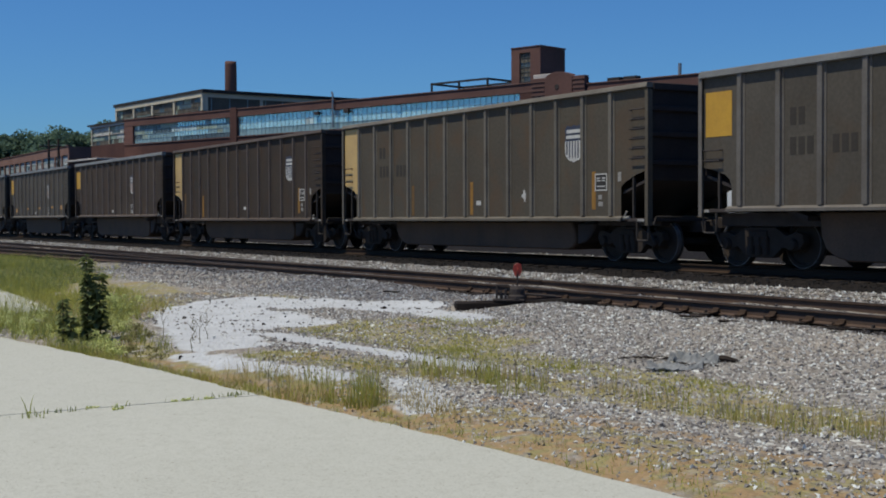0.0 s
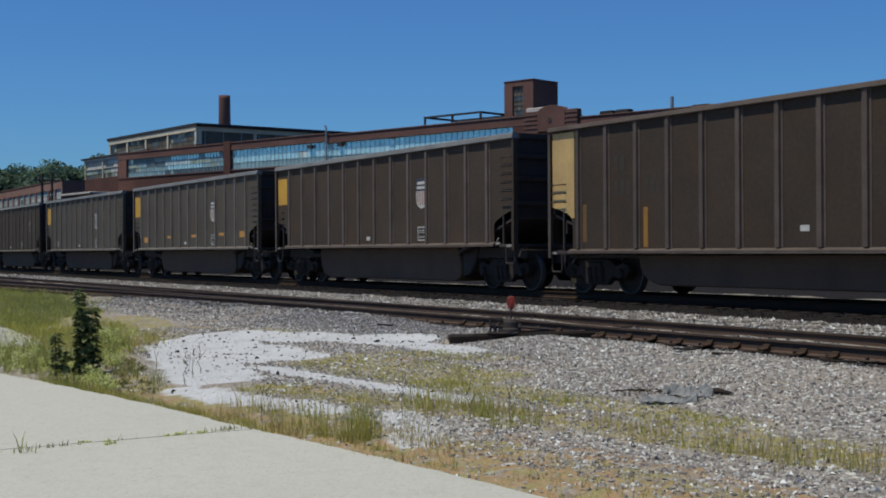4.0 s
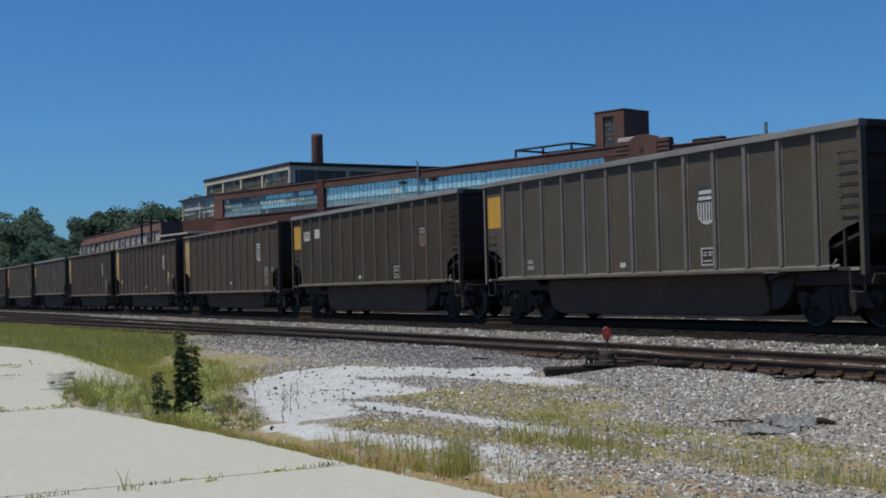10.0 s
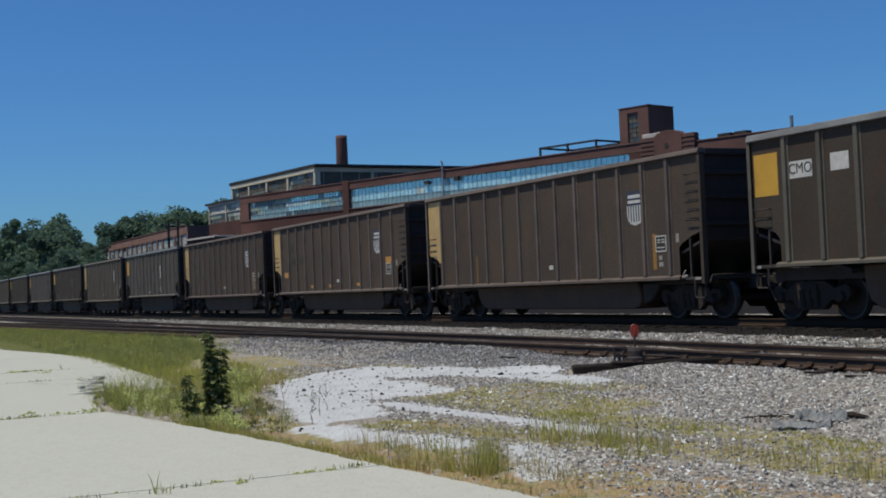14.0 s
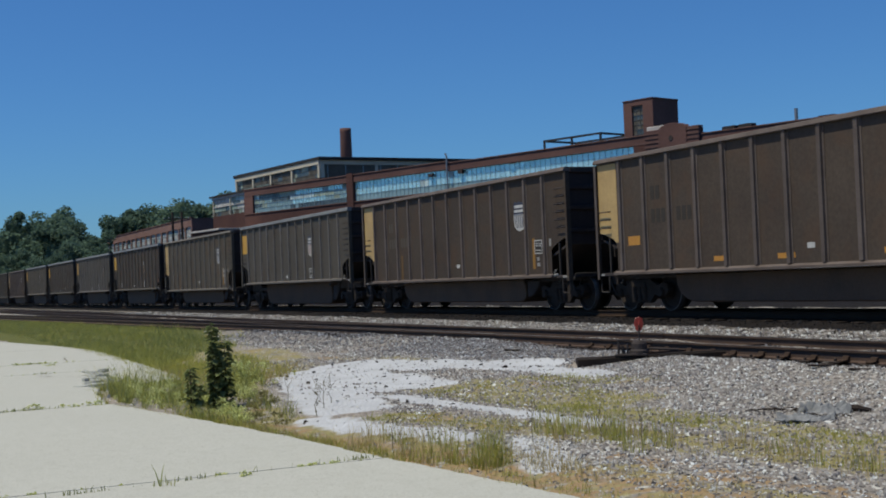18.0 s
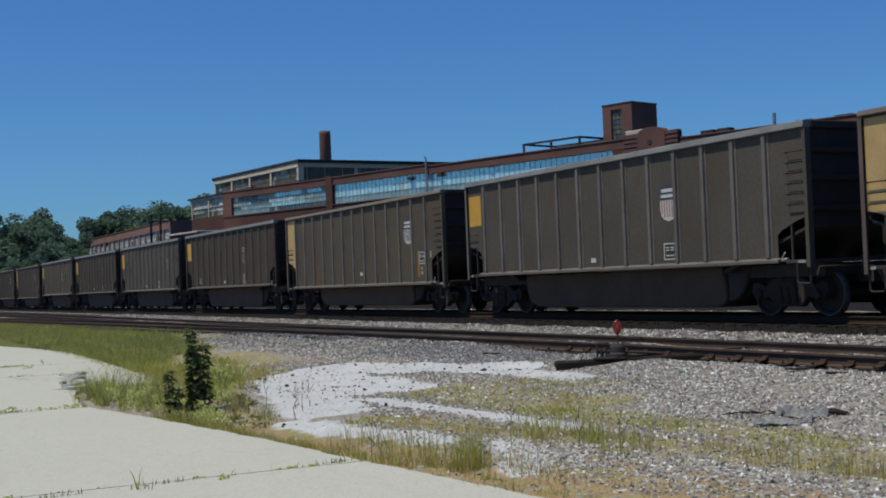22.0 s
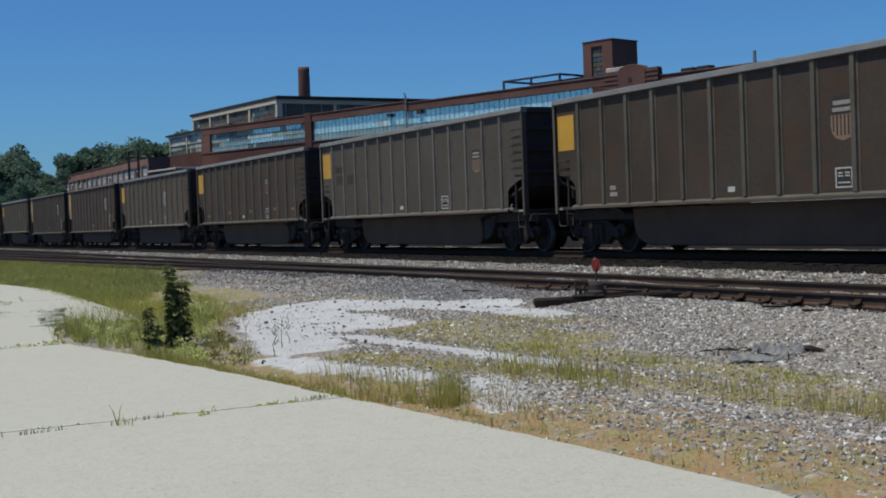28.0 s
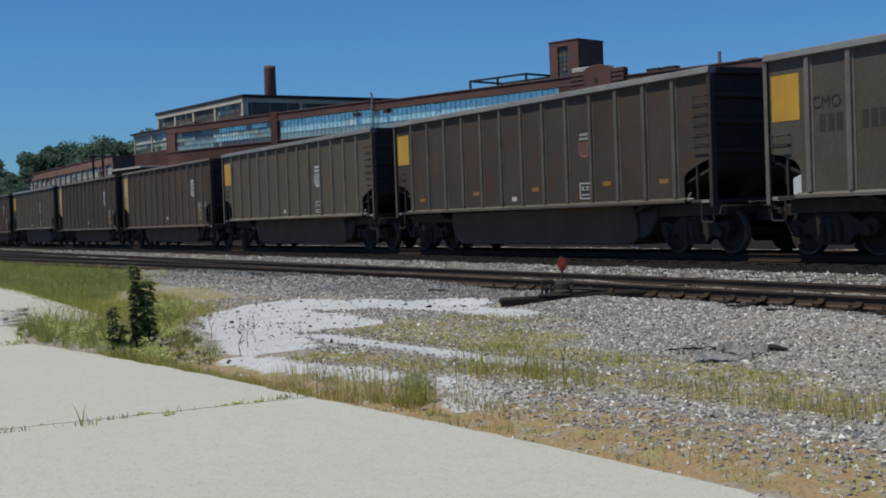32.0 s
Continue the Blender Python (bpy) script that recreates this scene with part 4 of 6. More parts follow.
    valve = cached("valve_lever", lambda: tube([(-0.10, 0, 0.02), (-0.02, 0, 0.07), (0.06, 0, 0.16)], 0.02, 5, tube([(-0.12, 0, 0.0), (0.12, 0.02, 0.03)], 0.035, 6)), DIM_STENCIL)
    part("valve_lever", valve, DIM_STENCIL, car, "pale painted valve lever", at=pose(L - 0.85, -SIDE_Y + 0.10, sill + 0.04))
    lever = cached("brake_lever", lambda: tube([(0, -1.2, 0.86), (0.10, -1.2, 0.62), (0.26, -1.18, 0.34)], 0.026, 6), PLATE_STEEL)
    part("brake_lever", lever, PLATE_STEEL, car, at=pose(L - 0.45, 0, 0))
    part("brake_lever", lever, PLATE_STEEL, car, at=pose(0.05, 0, 0))
    part("tub", shape("tub", lambda: tub_shape(L, sill, belly), BELLY), BELLY, car)
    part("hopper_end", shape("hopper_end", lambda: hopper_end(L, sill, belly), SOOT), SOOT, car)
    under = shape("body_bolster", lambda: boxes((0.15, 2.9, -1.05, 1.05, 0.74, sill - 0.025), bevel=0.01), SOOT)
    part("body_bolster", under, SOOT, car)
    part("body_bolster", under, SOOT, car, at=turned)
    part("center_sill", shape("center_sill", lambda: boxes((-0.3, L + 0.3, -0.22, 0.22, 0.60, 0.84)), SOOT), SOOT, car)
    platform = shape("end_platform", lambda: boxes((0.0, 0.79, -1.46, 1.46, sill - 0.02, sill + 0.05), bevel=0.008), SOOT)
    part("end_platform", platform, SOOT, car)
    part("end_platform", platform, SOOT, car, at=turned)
    step = cached("sill_step", lambda: tube([(0, 0, 0), (0.0, 0, -0.36), (0.04, 0, -0.40), (0.34, 0, -0.40), (0.38, 0, -0.36), (0.38, 0, 0)], 0.020, 6), PLATE_STEEL)
    part("sill_step", step, PLATE_STEEL, car, at=pose(0.06, -1.45, sill - 0.02))
    part("sill_step", step, PLATE_STEEL, car, at=pose(L - 0.46, -1.45, sill - 0.02))
    pad = cached("step_plate", lambda: boxes((0, 0.22, -0.012, 0, 0, 0.055)), DIM_STENCIL)
    part("step_plate", pad, DIM_STENCIL, car, "pale worn edge of the end platform", at=pose(L - 0.42, -1.461, sill - 0.015))
    part("step_plate", pad, DIM_STENCIL, car, "pale worn edge of the end platform", at=pose(0.02, -1.461, sill - 0.015))
    brake = part("hand_brake", cached("hand_brake", hand_brake, SOOT), SOOT, car, at=pose(0.018, -0.95, 2.25))
    part("brake_wheel", cached("brake_wheel", lambda: lathe([(0.23, -0.135), (0.265, -0.135), (0.265, -0.105), (0.23, -0.105), (0.23, -0.135)], "x", 20, False), TRUCK), TRUCK, brake)
    cutter = cached("uncoupling_lever", lambda: tube([(0.06, -1.42, 0.82), (0.06, -1.36, 0.98), (0.14, -0.4, 0.98), (0.30, -0.15, 0.94)], 0.018, 6), PLATE_STEEL)
    part("uncoupling_lever", cutter, PLATE_STEEL, car, at=pose(L, 0, -0.05))
    coupler = cached("coupler", lambda: boxes((-0.62, 0.0, -0.09, 0.09, 0.72, 0.86), (-0.78, -0.60, -0.16, 0.16, 0.68, 0.92), bevel=0.02), TRUCK)
    part("coupler", coupler, TRUCK, car)
    part("coupler", coupler, TRUCK, car, at=turned)
    hose = cached("brake_hose", lambda: tube([(0.0, -0.35, 0.69), (-0.25, -0.36, 0.49), (-0.5, -0.3, 0.36), (-0.72, -0.2, 0.39)], 0.025, 6), SOOT)
    part("brake_hose", hose, SOOT, car)
    part("coal_load", shape("coal_load", lambda: coal_heap(L, top), COAL), COAL, car, "heaped black coal")
    wheels = []
    for cx in (1.22, L - 1.22):
        truck = part("truck", cached("truck_bolster", lambda: boxes((-0.22, 0.22, -1.1, 1.1, 0.42, 0.72), bevel=0.02), TRUCK), TRUCK, car, at=pose(cx, 0, RAIL_Z))
        for s in (-1, 1):
            part("side_frame", cached(f"side_frame:{s}", lambda: truck_frame(s), TRUCK), TRUCK, truck)
            for sx in (-0.2, 0.0, 0.2):
                part("spring", cached(f"spring:{s}", lambda: tube([(0, s * 1.06, 0.26), (0, s * 1.09, 0.60)], 0.075, 8), TRUCK), TRUCK, truck, at=pose(sx, 0, 0))
        for dx in (-0.89, 0.89):
            cap_m = cached("bearing_cap", lambda: lathe([(0.0001, -1.14), (0.10, -1.14), (0.12, -1.10), (0.12, -1.0), (0.0001, -1.0)], "y", 14), TRUCK)
            part("bearing_cap", cap_m, TRUCK, truck, at=pose(dx, 0, 0.457))
            part("brake_shoe", cached("brake_shoe", lambda: prism([(0.0, -0.16), (0.05, -0.17), (0.08, 0.0), (0.05, 0.17), (0.0, 0.16), (0.03, 0.0)], -0.82, -0.70, "y"), TRUCK), TRUCK, truck, at=pose(dx - math.copysign(0.54, dx), 0, 0.457))
            axle = part("wheelset", cached("axle", wheelset, TRUCK), TRUCK, car, at=pose(cx + dx, 0, 0.457 + RAIL_Z))
            for s in (-1, 1):
                part("wheel", cached(f"wheel:{s}", lambda: wheel_disc(s), TRUCK), TRUCK, axle)
                part("tread", cached(f"tread:{s}", lambda: tread_ring(s), TREAD), TREAD, axle, "bare polished wheel tread")
            wheels.append((axle, cx + dx))
    # markings on the camera side
    y, shift = -SHEET_Y, -build["back"]
    if panel == "yellow":
        part("reflective_panel", cached("yellow_panel", lambda: boxes((0.16, 0.90, -0.006, 0, 2.49, 3.36)), YELLOW), YELLOW, car, "bright yellow painted panel", at=pose(0, y, 0))
    else:
        part("reflective_panel", cached("cream_panel", lambda: prism([(0.115, 1.91), (0.35, 1.86), (0.72, 1.75), (0.85, 1.65), (0.96, 1.65), (0.96, 3.60), (0.115, 3.60)], -0.006, 0, "y"), CREAM), CREAM, car, "faded buff painted panel", at=pose(0, y, 0))
        part("tag_plate", cached("tag_plate", lambda: bars([(-0.055, 0.055, -0.10, 0.10)]), DIM_STENCIL), DIM_STENCIL, car, "small pale tag plate", at=pose(13.78, y, 1.80))
    ex, style = emblem
    if style:
        fm, hm, wm = {"white": (STENCIL, BLUE, STENCIL), "dim": (DIM_STENCIL, INK, DIM_STENCIL), "red": (STENCIL, BLUE, STENCIL), "buff": (PINK, INK, DIM_STENCIL), "faded": (PINK, INK, DIM_STENCIL), "rust": (RUSTRED, INK, DIM_STENCIL)}[style]
        emb = part("emblem", cached("emblem_field", lambda: shield("field"), fm), fm, car, "plain shield emblem with a striped field", at=pose(ex + shift, y - 0.001, 2.50 if panel == "yellow" else 2.60) @ Matrix.Diagonal((0.88, 1, 0.88, 1) if style in ("buff", "rust") else (1.26 if panel == "cream" else 1.12, 1, 1.12, 1)))
        part("emblem_header", cached("emblem_header", lambda: shield("header"), hm), hm, emb)
        for w, z0, z1 in ((0.215, 0.215, 0.285), (0.23, 0.105, 0.170)):
            part("emblem_bar", cached(f"emblem_bar:{z0}", lambda: boxes((-w, w, -0.0100, -0.0070, z0, z1)), wm), wm, emb)
        sm = {"white": BLUE, "dim": body, "red": RUSTRED, "buff": body, "faded": body, "rust": INK}[style]
        for x in (-0.215, -0.129, -0.043, 0.043, 0.129, 0.215):
            foot = -0.22 if abs(x) > 0.2 else -0.29
            part("emblem_stripe", cached(f"emblem_stripe:{foot}", lambda: boxes((-0.018, 0.018, -0.0065, -0.0035, foot, 0.05)), sm), sm, emb, at=pose(x, 0, 0))
    small = cached("stencil_plate", lambda: bars([(-0.11, 0.11, -0.055, 0.055)]), STENCIL)
    part("stencil_plate", small, STENCIL, car, "small white stencil plate", at=pose(6.85 if panel == "yellow" else 7.95, y, 1.30))
    for kind, *where in extras:
        wx = where[0] + shift
        if kind == "square":
            panel_back = part("data_panel", cached("data_panel", lambda: bars([(-0.22, 0.22, -0.19, 0.19)]), INK), INK, car, "black data panel with a white outline", at=pose(wx, y, where[1]))
            part("data_frame", cached("data_frame", data_frame, STENCIL), STENCIL, panel_back)
            for xa, xb, za in ((-0.15, -0.03, 0.02), (-0.15, -0.03, 0.075), (0.03, 0.15, 0.02), (0.03, 0.15, 0.075), (-0.15, 0.15, -0.105)):
                part("data_line", cached(f"data_line:{xb - xa:.2f}", lambda: boxes((-(xb - xa) / 2, (xb - xa) / 2, -0.008, -0.0045, 0, 0.026)), STENCIL), STENCIL, panel_back, at=pose((xa + xb) / 2, 0, za))
        elif kind in ("number", "serial"):
            m = FADED_INK if where[2] else FADED_WHITE
            first = round((wx + 0.25 - build["first"] - build["pitch"] / 2) / build["pitch"])
            for row, count, z in ((0, 1, 0.44), (1, 2, -0.10))[kind == "serial":]:
                for c in range(3 * count if row else 2):
                    x = build["first"] + build["pitch"] * (first + c // 3 + 0.5) + 0.21 * (c % 3 - 1) + 0.03
                    part("number_bar", cached("number_bar", lambda: bars([(-0.075, 0.075, 0, 0.32)]), m), m, car, at=pose(x, y, where[1] + z))
        elif kind == "orange":
            part("reflector_patch", cached("reflector_patch", lambda: bars([(-0.25, 0.25, -0.11, 0.11)]), ORANGE), ORANGE, car, "faded orange reflector patch", at=pose(wx, y, where[1]))
        elif kind == "dull":
            part("reflector_patch", cached("dull_patch", lambda: bars([(-0.16, 0.16, -0.05, 0.05)]), STRIPE), STRIPE, car, "dull ochre reflector patch", at=pose(wx, y, where[1]))
        elif kind == "thin":
            part("reflector_patch", cached("reflector_strip", lambda: bars([(-0.27, 0.27, -0.055, 0.055)]), ORANGE), ORANGE, car, "faded orange reflector strip", at=pose(wx, y, where[1]))
        elif kind == "stripe":
            part("rust_stripe", cached("rust_stripe", lambda: bars([(-0.07, 0.07, -0.42, 0.42)]), STRIPE), STRIPE, car, "faded orange vertical stripe", at=pose(wx, y, where[1]))
        elif kind == "faint":
            part("rust_stripe", cached("rust_stripe", lambda: bars([(-0.07, 0.07, -0.42, 0.42)]), FAINT), FAINT, car, "faint rust-coloured stripe", at=pose(wx, y, where[1]))
        elif kind == "plate":
            white = STENCIL if where[2] > 0.45 else DIM_STENCIL
            part("white_plate", cached(f"white_plate:{where[2]}", lambda: bars([(-0.5 * where[2], 0.5 * where[2], -0.17, 0.17)] if where[2] > 0.45 else [(-0.5 * where[2], 0.5 * where[2], -0.13, -0.03), (-0.5 * where[2], 0.3 * where[2], 0.02, 0.12)]), white), white, car, "off-white painted plate", at=pose(wx, y, where[1]))
        elif kind == "scuff":
            part("white_scuff", cached("white_scuff", lambda: bars([(-0.05, 0.02, -0.04, 0.16), (-0.11, -0.052, -0.02, 0.06), (0.022, 0.06, -0.12, 0.10)]), STENCIL), STENCIL, car, "ragged white paint scuff", at=pose(wx, y, where[1], 0, 9, 0))
        elif kind == "letters":
            cu = bpy.data.curves.new("lettering", "FONT")
            cu.body, cu.size, cu.extrude = where[2], where[3], 0.002
            tmp = bpy.data.objects.new("lettering", cu)
            me = bpy.data.meshes.new_from_object(tmp)
            bpy.data.objects.remove(tmp)
            me.materials.clear()
            me.materials.append(INK)
            part("lettering", me, INK, car, "dark stencilled letters", at=pose(wx, y - 0.0075, where[1], 90, 0, 0))
    car["build"] = panel
    return car, wheels


A_EX, B_EX = 12.0, 10.08
SQUARE_A, PLATE_A = [("square", 13.02, 1.70)], [("plate", 13.0, 1.30, 0.16)]
WHITE_A = SQUARE_A + [("stripe", 12.75, 1.52)] + PLATE_A
SQUARE_B = [("square", 10.07, 1.40)]
PATCHES = [("orange", 1.68, 1.47), ("thin", 4.88, 1.56), ("thin", 7.87, 1.57), ("thin", 10.95, 1.60), ("orange", 13.05, 1.57)]
# paint, end panel, emblem (place, style), further markings
SPECS = {
    -1: (1, "yellow", (B_EX, "dim"), SQUARE_B),
    0: (1, "yellow", (B_EX, "white"), [("number", 2.3, 2.15, True)]),
    1: (3, "cream", (A_EX, "white"), WHITE_A + [("number", 2.4, 2.2, True), ("faint", 4.36, 1.40), ("stripe", 7.51, 1.42), ("scuff", 9.95, 1.42)]),
    2: (4, "cream", (A_EX, "white"), WHITE_A + [("number", 2.2, 2.2, True), ("faint", 1.25, 1.52), ("stripe", 3.38, 1.40)]),
    3: (4, "yellow", (B_EX, "red"), SQUARE_B),
    4: (1, "yellow", (B_EX, "red"), SQUARE_B + PATCHES + [("number", 2.4, 2.15, False)]),
    5: (1, "yellow", (B_EX, "white"), SQUARE_B + [("plate", 2.50, 1.42, 0.34), ("number", 2.0, 2.2, False)]),
    6: (2, "yellow", (12.05, "buff"), [("square", 10.03, 1.42), ("plate", 1.55, 2.95, 0.75), ("plate", 2.70, 3.0, 0.5), ("letters", 1.24, 2.87, "CMO", 0.30)]),
    7: (0, "cream", (A_EX, "white"), WHITE_A + [("faint", 3.4, 1.35)]),
    8: (0, "cream", (A_EX, "white"), [("square", 12.95, 1.62), ("orange", 12.95, 1.92), ("number", 2.2, 2.15, True), ("orange", 1.55, 1.66), ("thin", 4.95, 1.13), ("thin", 7.1, 1.12), ("thin", 10.1, 1.13)]),
    9: (0, "cream", (A_EX, "white"), WHITE_A + [("faint", 3.4, 1.35), ("number", 1.9, 2.15, False)]),
    10: (1, "yellow", (B_EX, "red"), SQUARE_B),
    11: (3, "cream", (A_EX, "white"), WHITE_A + [("faint", 3.42, 1.28), ("number", 1.9, 2.15, False)]),
    12: (2, "yellow", (B_EX, "faded"), SQUARE_B + [("plate", 2.55, 1.42, 0.30)]),
    13: (1, "yellow", (11.99, "buff"), [("square", 9.93, 1.39), ("letters", 1.22, 2.66, "CMO", 0.32), ("serial", 1.4, 2.32, True), ("serial", 12.2, 2.6, False)]),
    14: (2, "yellow", (B_EX, "rust"), SQUARE_B + [("dull", x, z - 0.06) for _, x, z in PATCHES]),
    15: (3, "yellow", (B_EX, "white"), SQUARE_B),
    16: (0, "cream", (A_EX, "white"), WHITE_A),
}
CARS = {}
for n in range(-1, 26):
    spec = SPECS.get(n) or ((0, 2, 0, 2, 3, 0, 0)[n % 7], "cream" if n % 3 else "yellow", (A_EX if n % 3 else B_EX, "white"), WHITE_A if n % 3 else SQUARE_B)
    CARS[n] = build_car(n, spec)


def train_run(t):
    """Metres that the train has run at t seconds; it slows a little."""
    return 0.011 + 6.95987 * t - 0.0079231 * t * t - 6.193e-05 * t ** 3


# slack in the couplers: how far each car lies from even spacing
SLACK = {3: 0.02, 4: 0.05, 7: -0.07, 8: -0.25, 9: -0.20, 10: -0.15, 11: -0.18, 12: -0.15, 13: -0.12, 14: -0.12}


def car_x(n, t):
    back = BUILDS["cream" if CARS[n][0]["build"] == "cream" else "yellow"]["back"]
    return -19.86 - CAR_STEP * n + SLACK.get(n, 0.0 if n < 8 else -0.12) + back + train_run(t)


# ---- factory behind the train ----
def sash_grid(w, h, cols, rows, bar, deep=0.03):
    """A steel sash: one joined lattice of bars, open where the panes sit."""
    xs = sorted({round(v, 4) for i in range(cols + 1) for v in (max(0, i * w / cols - bar / 2), min(w, i * w / cols + bar / 2))})
    zs = sorted({round(v, 4) for j in range(rows + 1) for v in (max(0, j * h / rows - bar / 2), min(h, j * h / rows + bar / 2))})
    bm = bmesh.new()
    vs = {(i, k): bm.verts.new((x, -deep / 2, z)) for i, x in enumerate(xs) for k, z in enumerate(zs)}
    for i in range(len(xs) - 1):
        for k in range(len(zs) - 1):
            if i % 2 == 0 or k % 2 == 0:
                bm.faces.new((vs[i, k], vs[i + 1, k], vs[i + 1, k + 1], vs[i, k + 1]))
    made = bmesh.ops.extrude_face_region(bm, geom=bm.faces[:])["geom"]
    for v in made:
        if isinstance(v, bmesh.types.BMVert):
            v.co.y += deep
    bmesh.ops.recalc_face_normals(bm, faces=bm.faces[:])
    return bm


PANES = {}


def window_band(parent, x0, x1, z0, z1, y, bay, rows, glass, seed, sash=0.035, cols=4, foot=None, steel=None):
    """A steel-sash window band: a sash for each bay, and panes of mixed glass that runs on from pane to pane, a little askew."""
    rnd = random.Random(seed)
    count = max(1, round((x1 - x0) / bay))
    w, h = (x1 - x0) / count, z1 - z0
    steel = steel or MULLION
    frame_mesh = mesh_of("window", sash_grid(w, h, cols, rows, sash), steel)
    pw, ph = w / cols, h / rows
    held = {}
    for k in range(count):
        win = part("window", frame_mesh, steel, parent, at=pose(x0 + k * w, y, z0))
        for i in range(cols):
            for j in range(rows):
                pick = foot if foot and j == 0 else glass
                if j not in held or rnd.random() < 0.22:
                    held[j] = rnd.choices([q[0] for q in pick], [q[1] for q in pick])[0]
                g = held[j]
                if g is None:
                    continue
                key = (g.name, round(pw, 3), round(ph, 3))
                if key not in PANES:
                    PANES[key] = mesh_of("pane", boxes((-pw / 2, pw / 2, 0.016, 0.024, -ph / 2, ph / 2)), g)
                part("pane", PANES[key], g, win, at=pose((i + 0.5) * pw, 0.02, (j + 0.5) * ph, rnd.uniform(-0.4, 0.4), 0, rnd.uniform(-0.4, 0.4)))


P0 = (-148.72, 56.56, 0)
factory = thing("factory_building", "long red brick factory with bands of steel-sash windows coloured like reflected sky", "building", at=pose(*P0, 0, 0, 17))
XL, XR, BASE = -23.8, 90.0, -0.9
STEP = 17.6
part("wall", boxes((XL, STEP, 0.0, 0.4, 13.18, 14.02)), BRICK, factory)
part("wall", boxes((STEP + 0.001, 52.6, 0.0, 0.4, 12.98, 13.82)), BRICK, factory)
part("wall", boxes((52.601, XR, 0.0, 0.4, 13.18, 13.26)), BRICK, factory)
part("wall", boxes((XL, XR, 0.0, 0.4, 8.9, 10.85)), DARKBRICK, factory)
part("wall", boxes((XL, XR, 0.0, 0.4, BASE, 6.4)), BRICK, factory)
part("wall", boxes((XL, XL + 0.4, 0.401, 26, BASE, 14.02)), BRICK, factory)
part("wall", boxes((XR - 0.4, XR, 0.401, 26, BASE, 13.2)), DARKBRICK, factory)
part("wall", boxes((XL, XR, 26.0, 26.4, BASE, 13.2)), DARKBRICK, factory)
part("floor_slab", boxes((XL + 0.41, XR - 0.41, 0.41, 25.9, 9.9, 10.2)), TAR, factory)
part("roof", boxes((XL + 0.41, 52.6, 0.41, 25.9, 13.3, 13.5)), TAR, factory)
part("roof", boxes((52.61, XR - 0.41, 0.41, 25.9, 12.95, 13.1)), TAR, factory)
part("coping", boxes((XL - 0.08, STEP, -0.09, 0.45, 14.023, 14.15), bevel=0.02), COPING, factory)
part("coping", boxes((STEP + 0.002, 52.6, -0.09, 0.45, 13.823, 13.95), bevel=0.02), COPING, factory)
part("coping", boxes((52.62, XR, -0.09, 0.45, 13.263, 13.38), bevel=0.02), COPING, factory)
part("cornice", boxes((XL, STEP, -0.07, -0.003, 13.19, 13.34)), COPING, factory)
part("cornice", boxes((STEP + 0.002, 52.6, -0.07, -0.003, 12.99, 13.14)), COPING, factory)
part("window_sill", boxes((XL, XR, -0.10, -0.003, 10.72, 10.85)), COPING, factory)
for a, b in ((XL, -21.75), (-0.85, 0.42), (44.6, 46.2)):
    part("pier", boxes((a, b, -0.05, 0.38, 10.851, 13.178 if a < STEP else 12.978)), BRICK if a < -5 else DARKBRICK, factory)
part("pier", boxes((-0.85, 0.42, -0.16, -0.052, 8.9, 14.3)), DARKBRICK, factory)
DULL = [(GREENGLASS, 5), (SKYGLASS, 4), (TEALGLASS, 4), (PALEGLASS, 2.5), (DARKGLASS, 1.5)]
CLEAR = [(SKYGLASS, 14), (PALEGLASS, 1.2), (TEALGLASS, 0.5)]
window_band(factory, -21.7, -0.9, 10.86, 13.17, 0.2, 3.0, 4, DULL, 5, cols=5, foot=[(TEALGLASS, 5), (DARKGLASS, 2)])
window_band(factory, 0.45, 17.59, 10.86, 13.17, 0.2, 3.1, 3, CLEAR, 6, sash=0.022, cols=4, foot=[(TEALGLASS, 5), (SKYGLASS, 1)])
window_band(factory, 17.61, 44.5, 10.86, 12.97, 0.2, 3.1, 3, CLEAR, 9, sash=0.022, cols=4, foot=[(TEALGLASS, 5), (SKYGLASS, 1)])
part("wall", boxes((46.2, 52.6, 0.0, 0.39, 10.851, 12.978)), BRICK, factory)
part("wall", boxes((52.602, XR, 0.0, 0.39, 10.851, 13.178)), BRICK, factory)
window_band(factory, -23.0, 89.0, 6.45, 8.85, 0.2, 8.0, 1, DULL, 7, cols=3)
part("loading_wall", boxes((62.0, 88.5, -0.12, -0.003, BASE, 5.4)), WHITEWALL, factory, "whitewashed loading wall at the foot of the factory")
# stepped gable block
part("gable", prism([(47.9, 12.2), (47.9, 14.15), (48.3, 14.45), (49.0, 14.62), (49.6, 14.66), (50.3, 14.58), (50.95, 14.4), (51.2, 14.1), (51.2, 12.2)], -0.35, 0.39, "y", 0.03), BRICK, factory)
for a, b, z in ((46.25, 47.88, 14.2), (51.22, 52.6, 14.15)):
    part("gable_shoulder", boxes((a, b, -0.28, 0.39, 10.9, z), bevel=0.03), BRICK, factory)
    for k in range(4):
        part("corbel", boxes((a - 0.05, b + 0.05, -0.34, -0.282, 12.55 + 0.42 * k, 12.67 + 0.42 * k)), COPING, factory)
part("gable_vent", lathe([(0.0001, -0.03), (0.24, -0.03), (0.24, 0.03), (0.0001, 0.03)], "y", 14), SOOT, factory, at=pose(49.4, -0.36, 13.25))
part("roof_cap", boxes((45.6, 48.6, 0.8, 4.8, 13.51, 14.72), bevel=0.05), WHITEROOF, factory, "pale roof curb behind the gable")
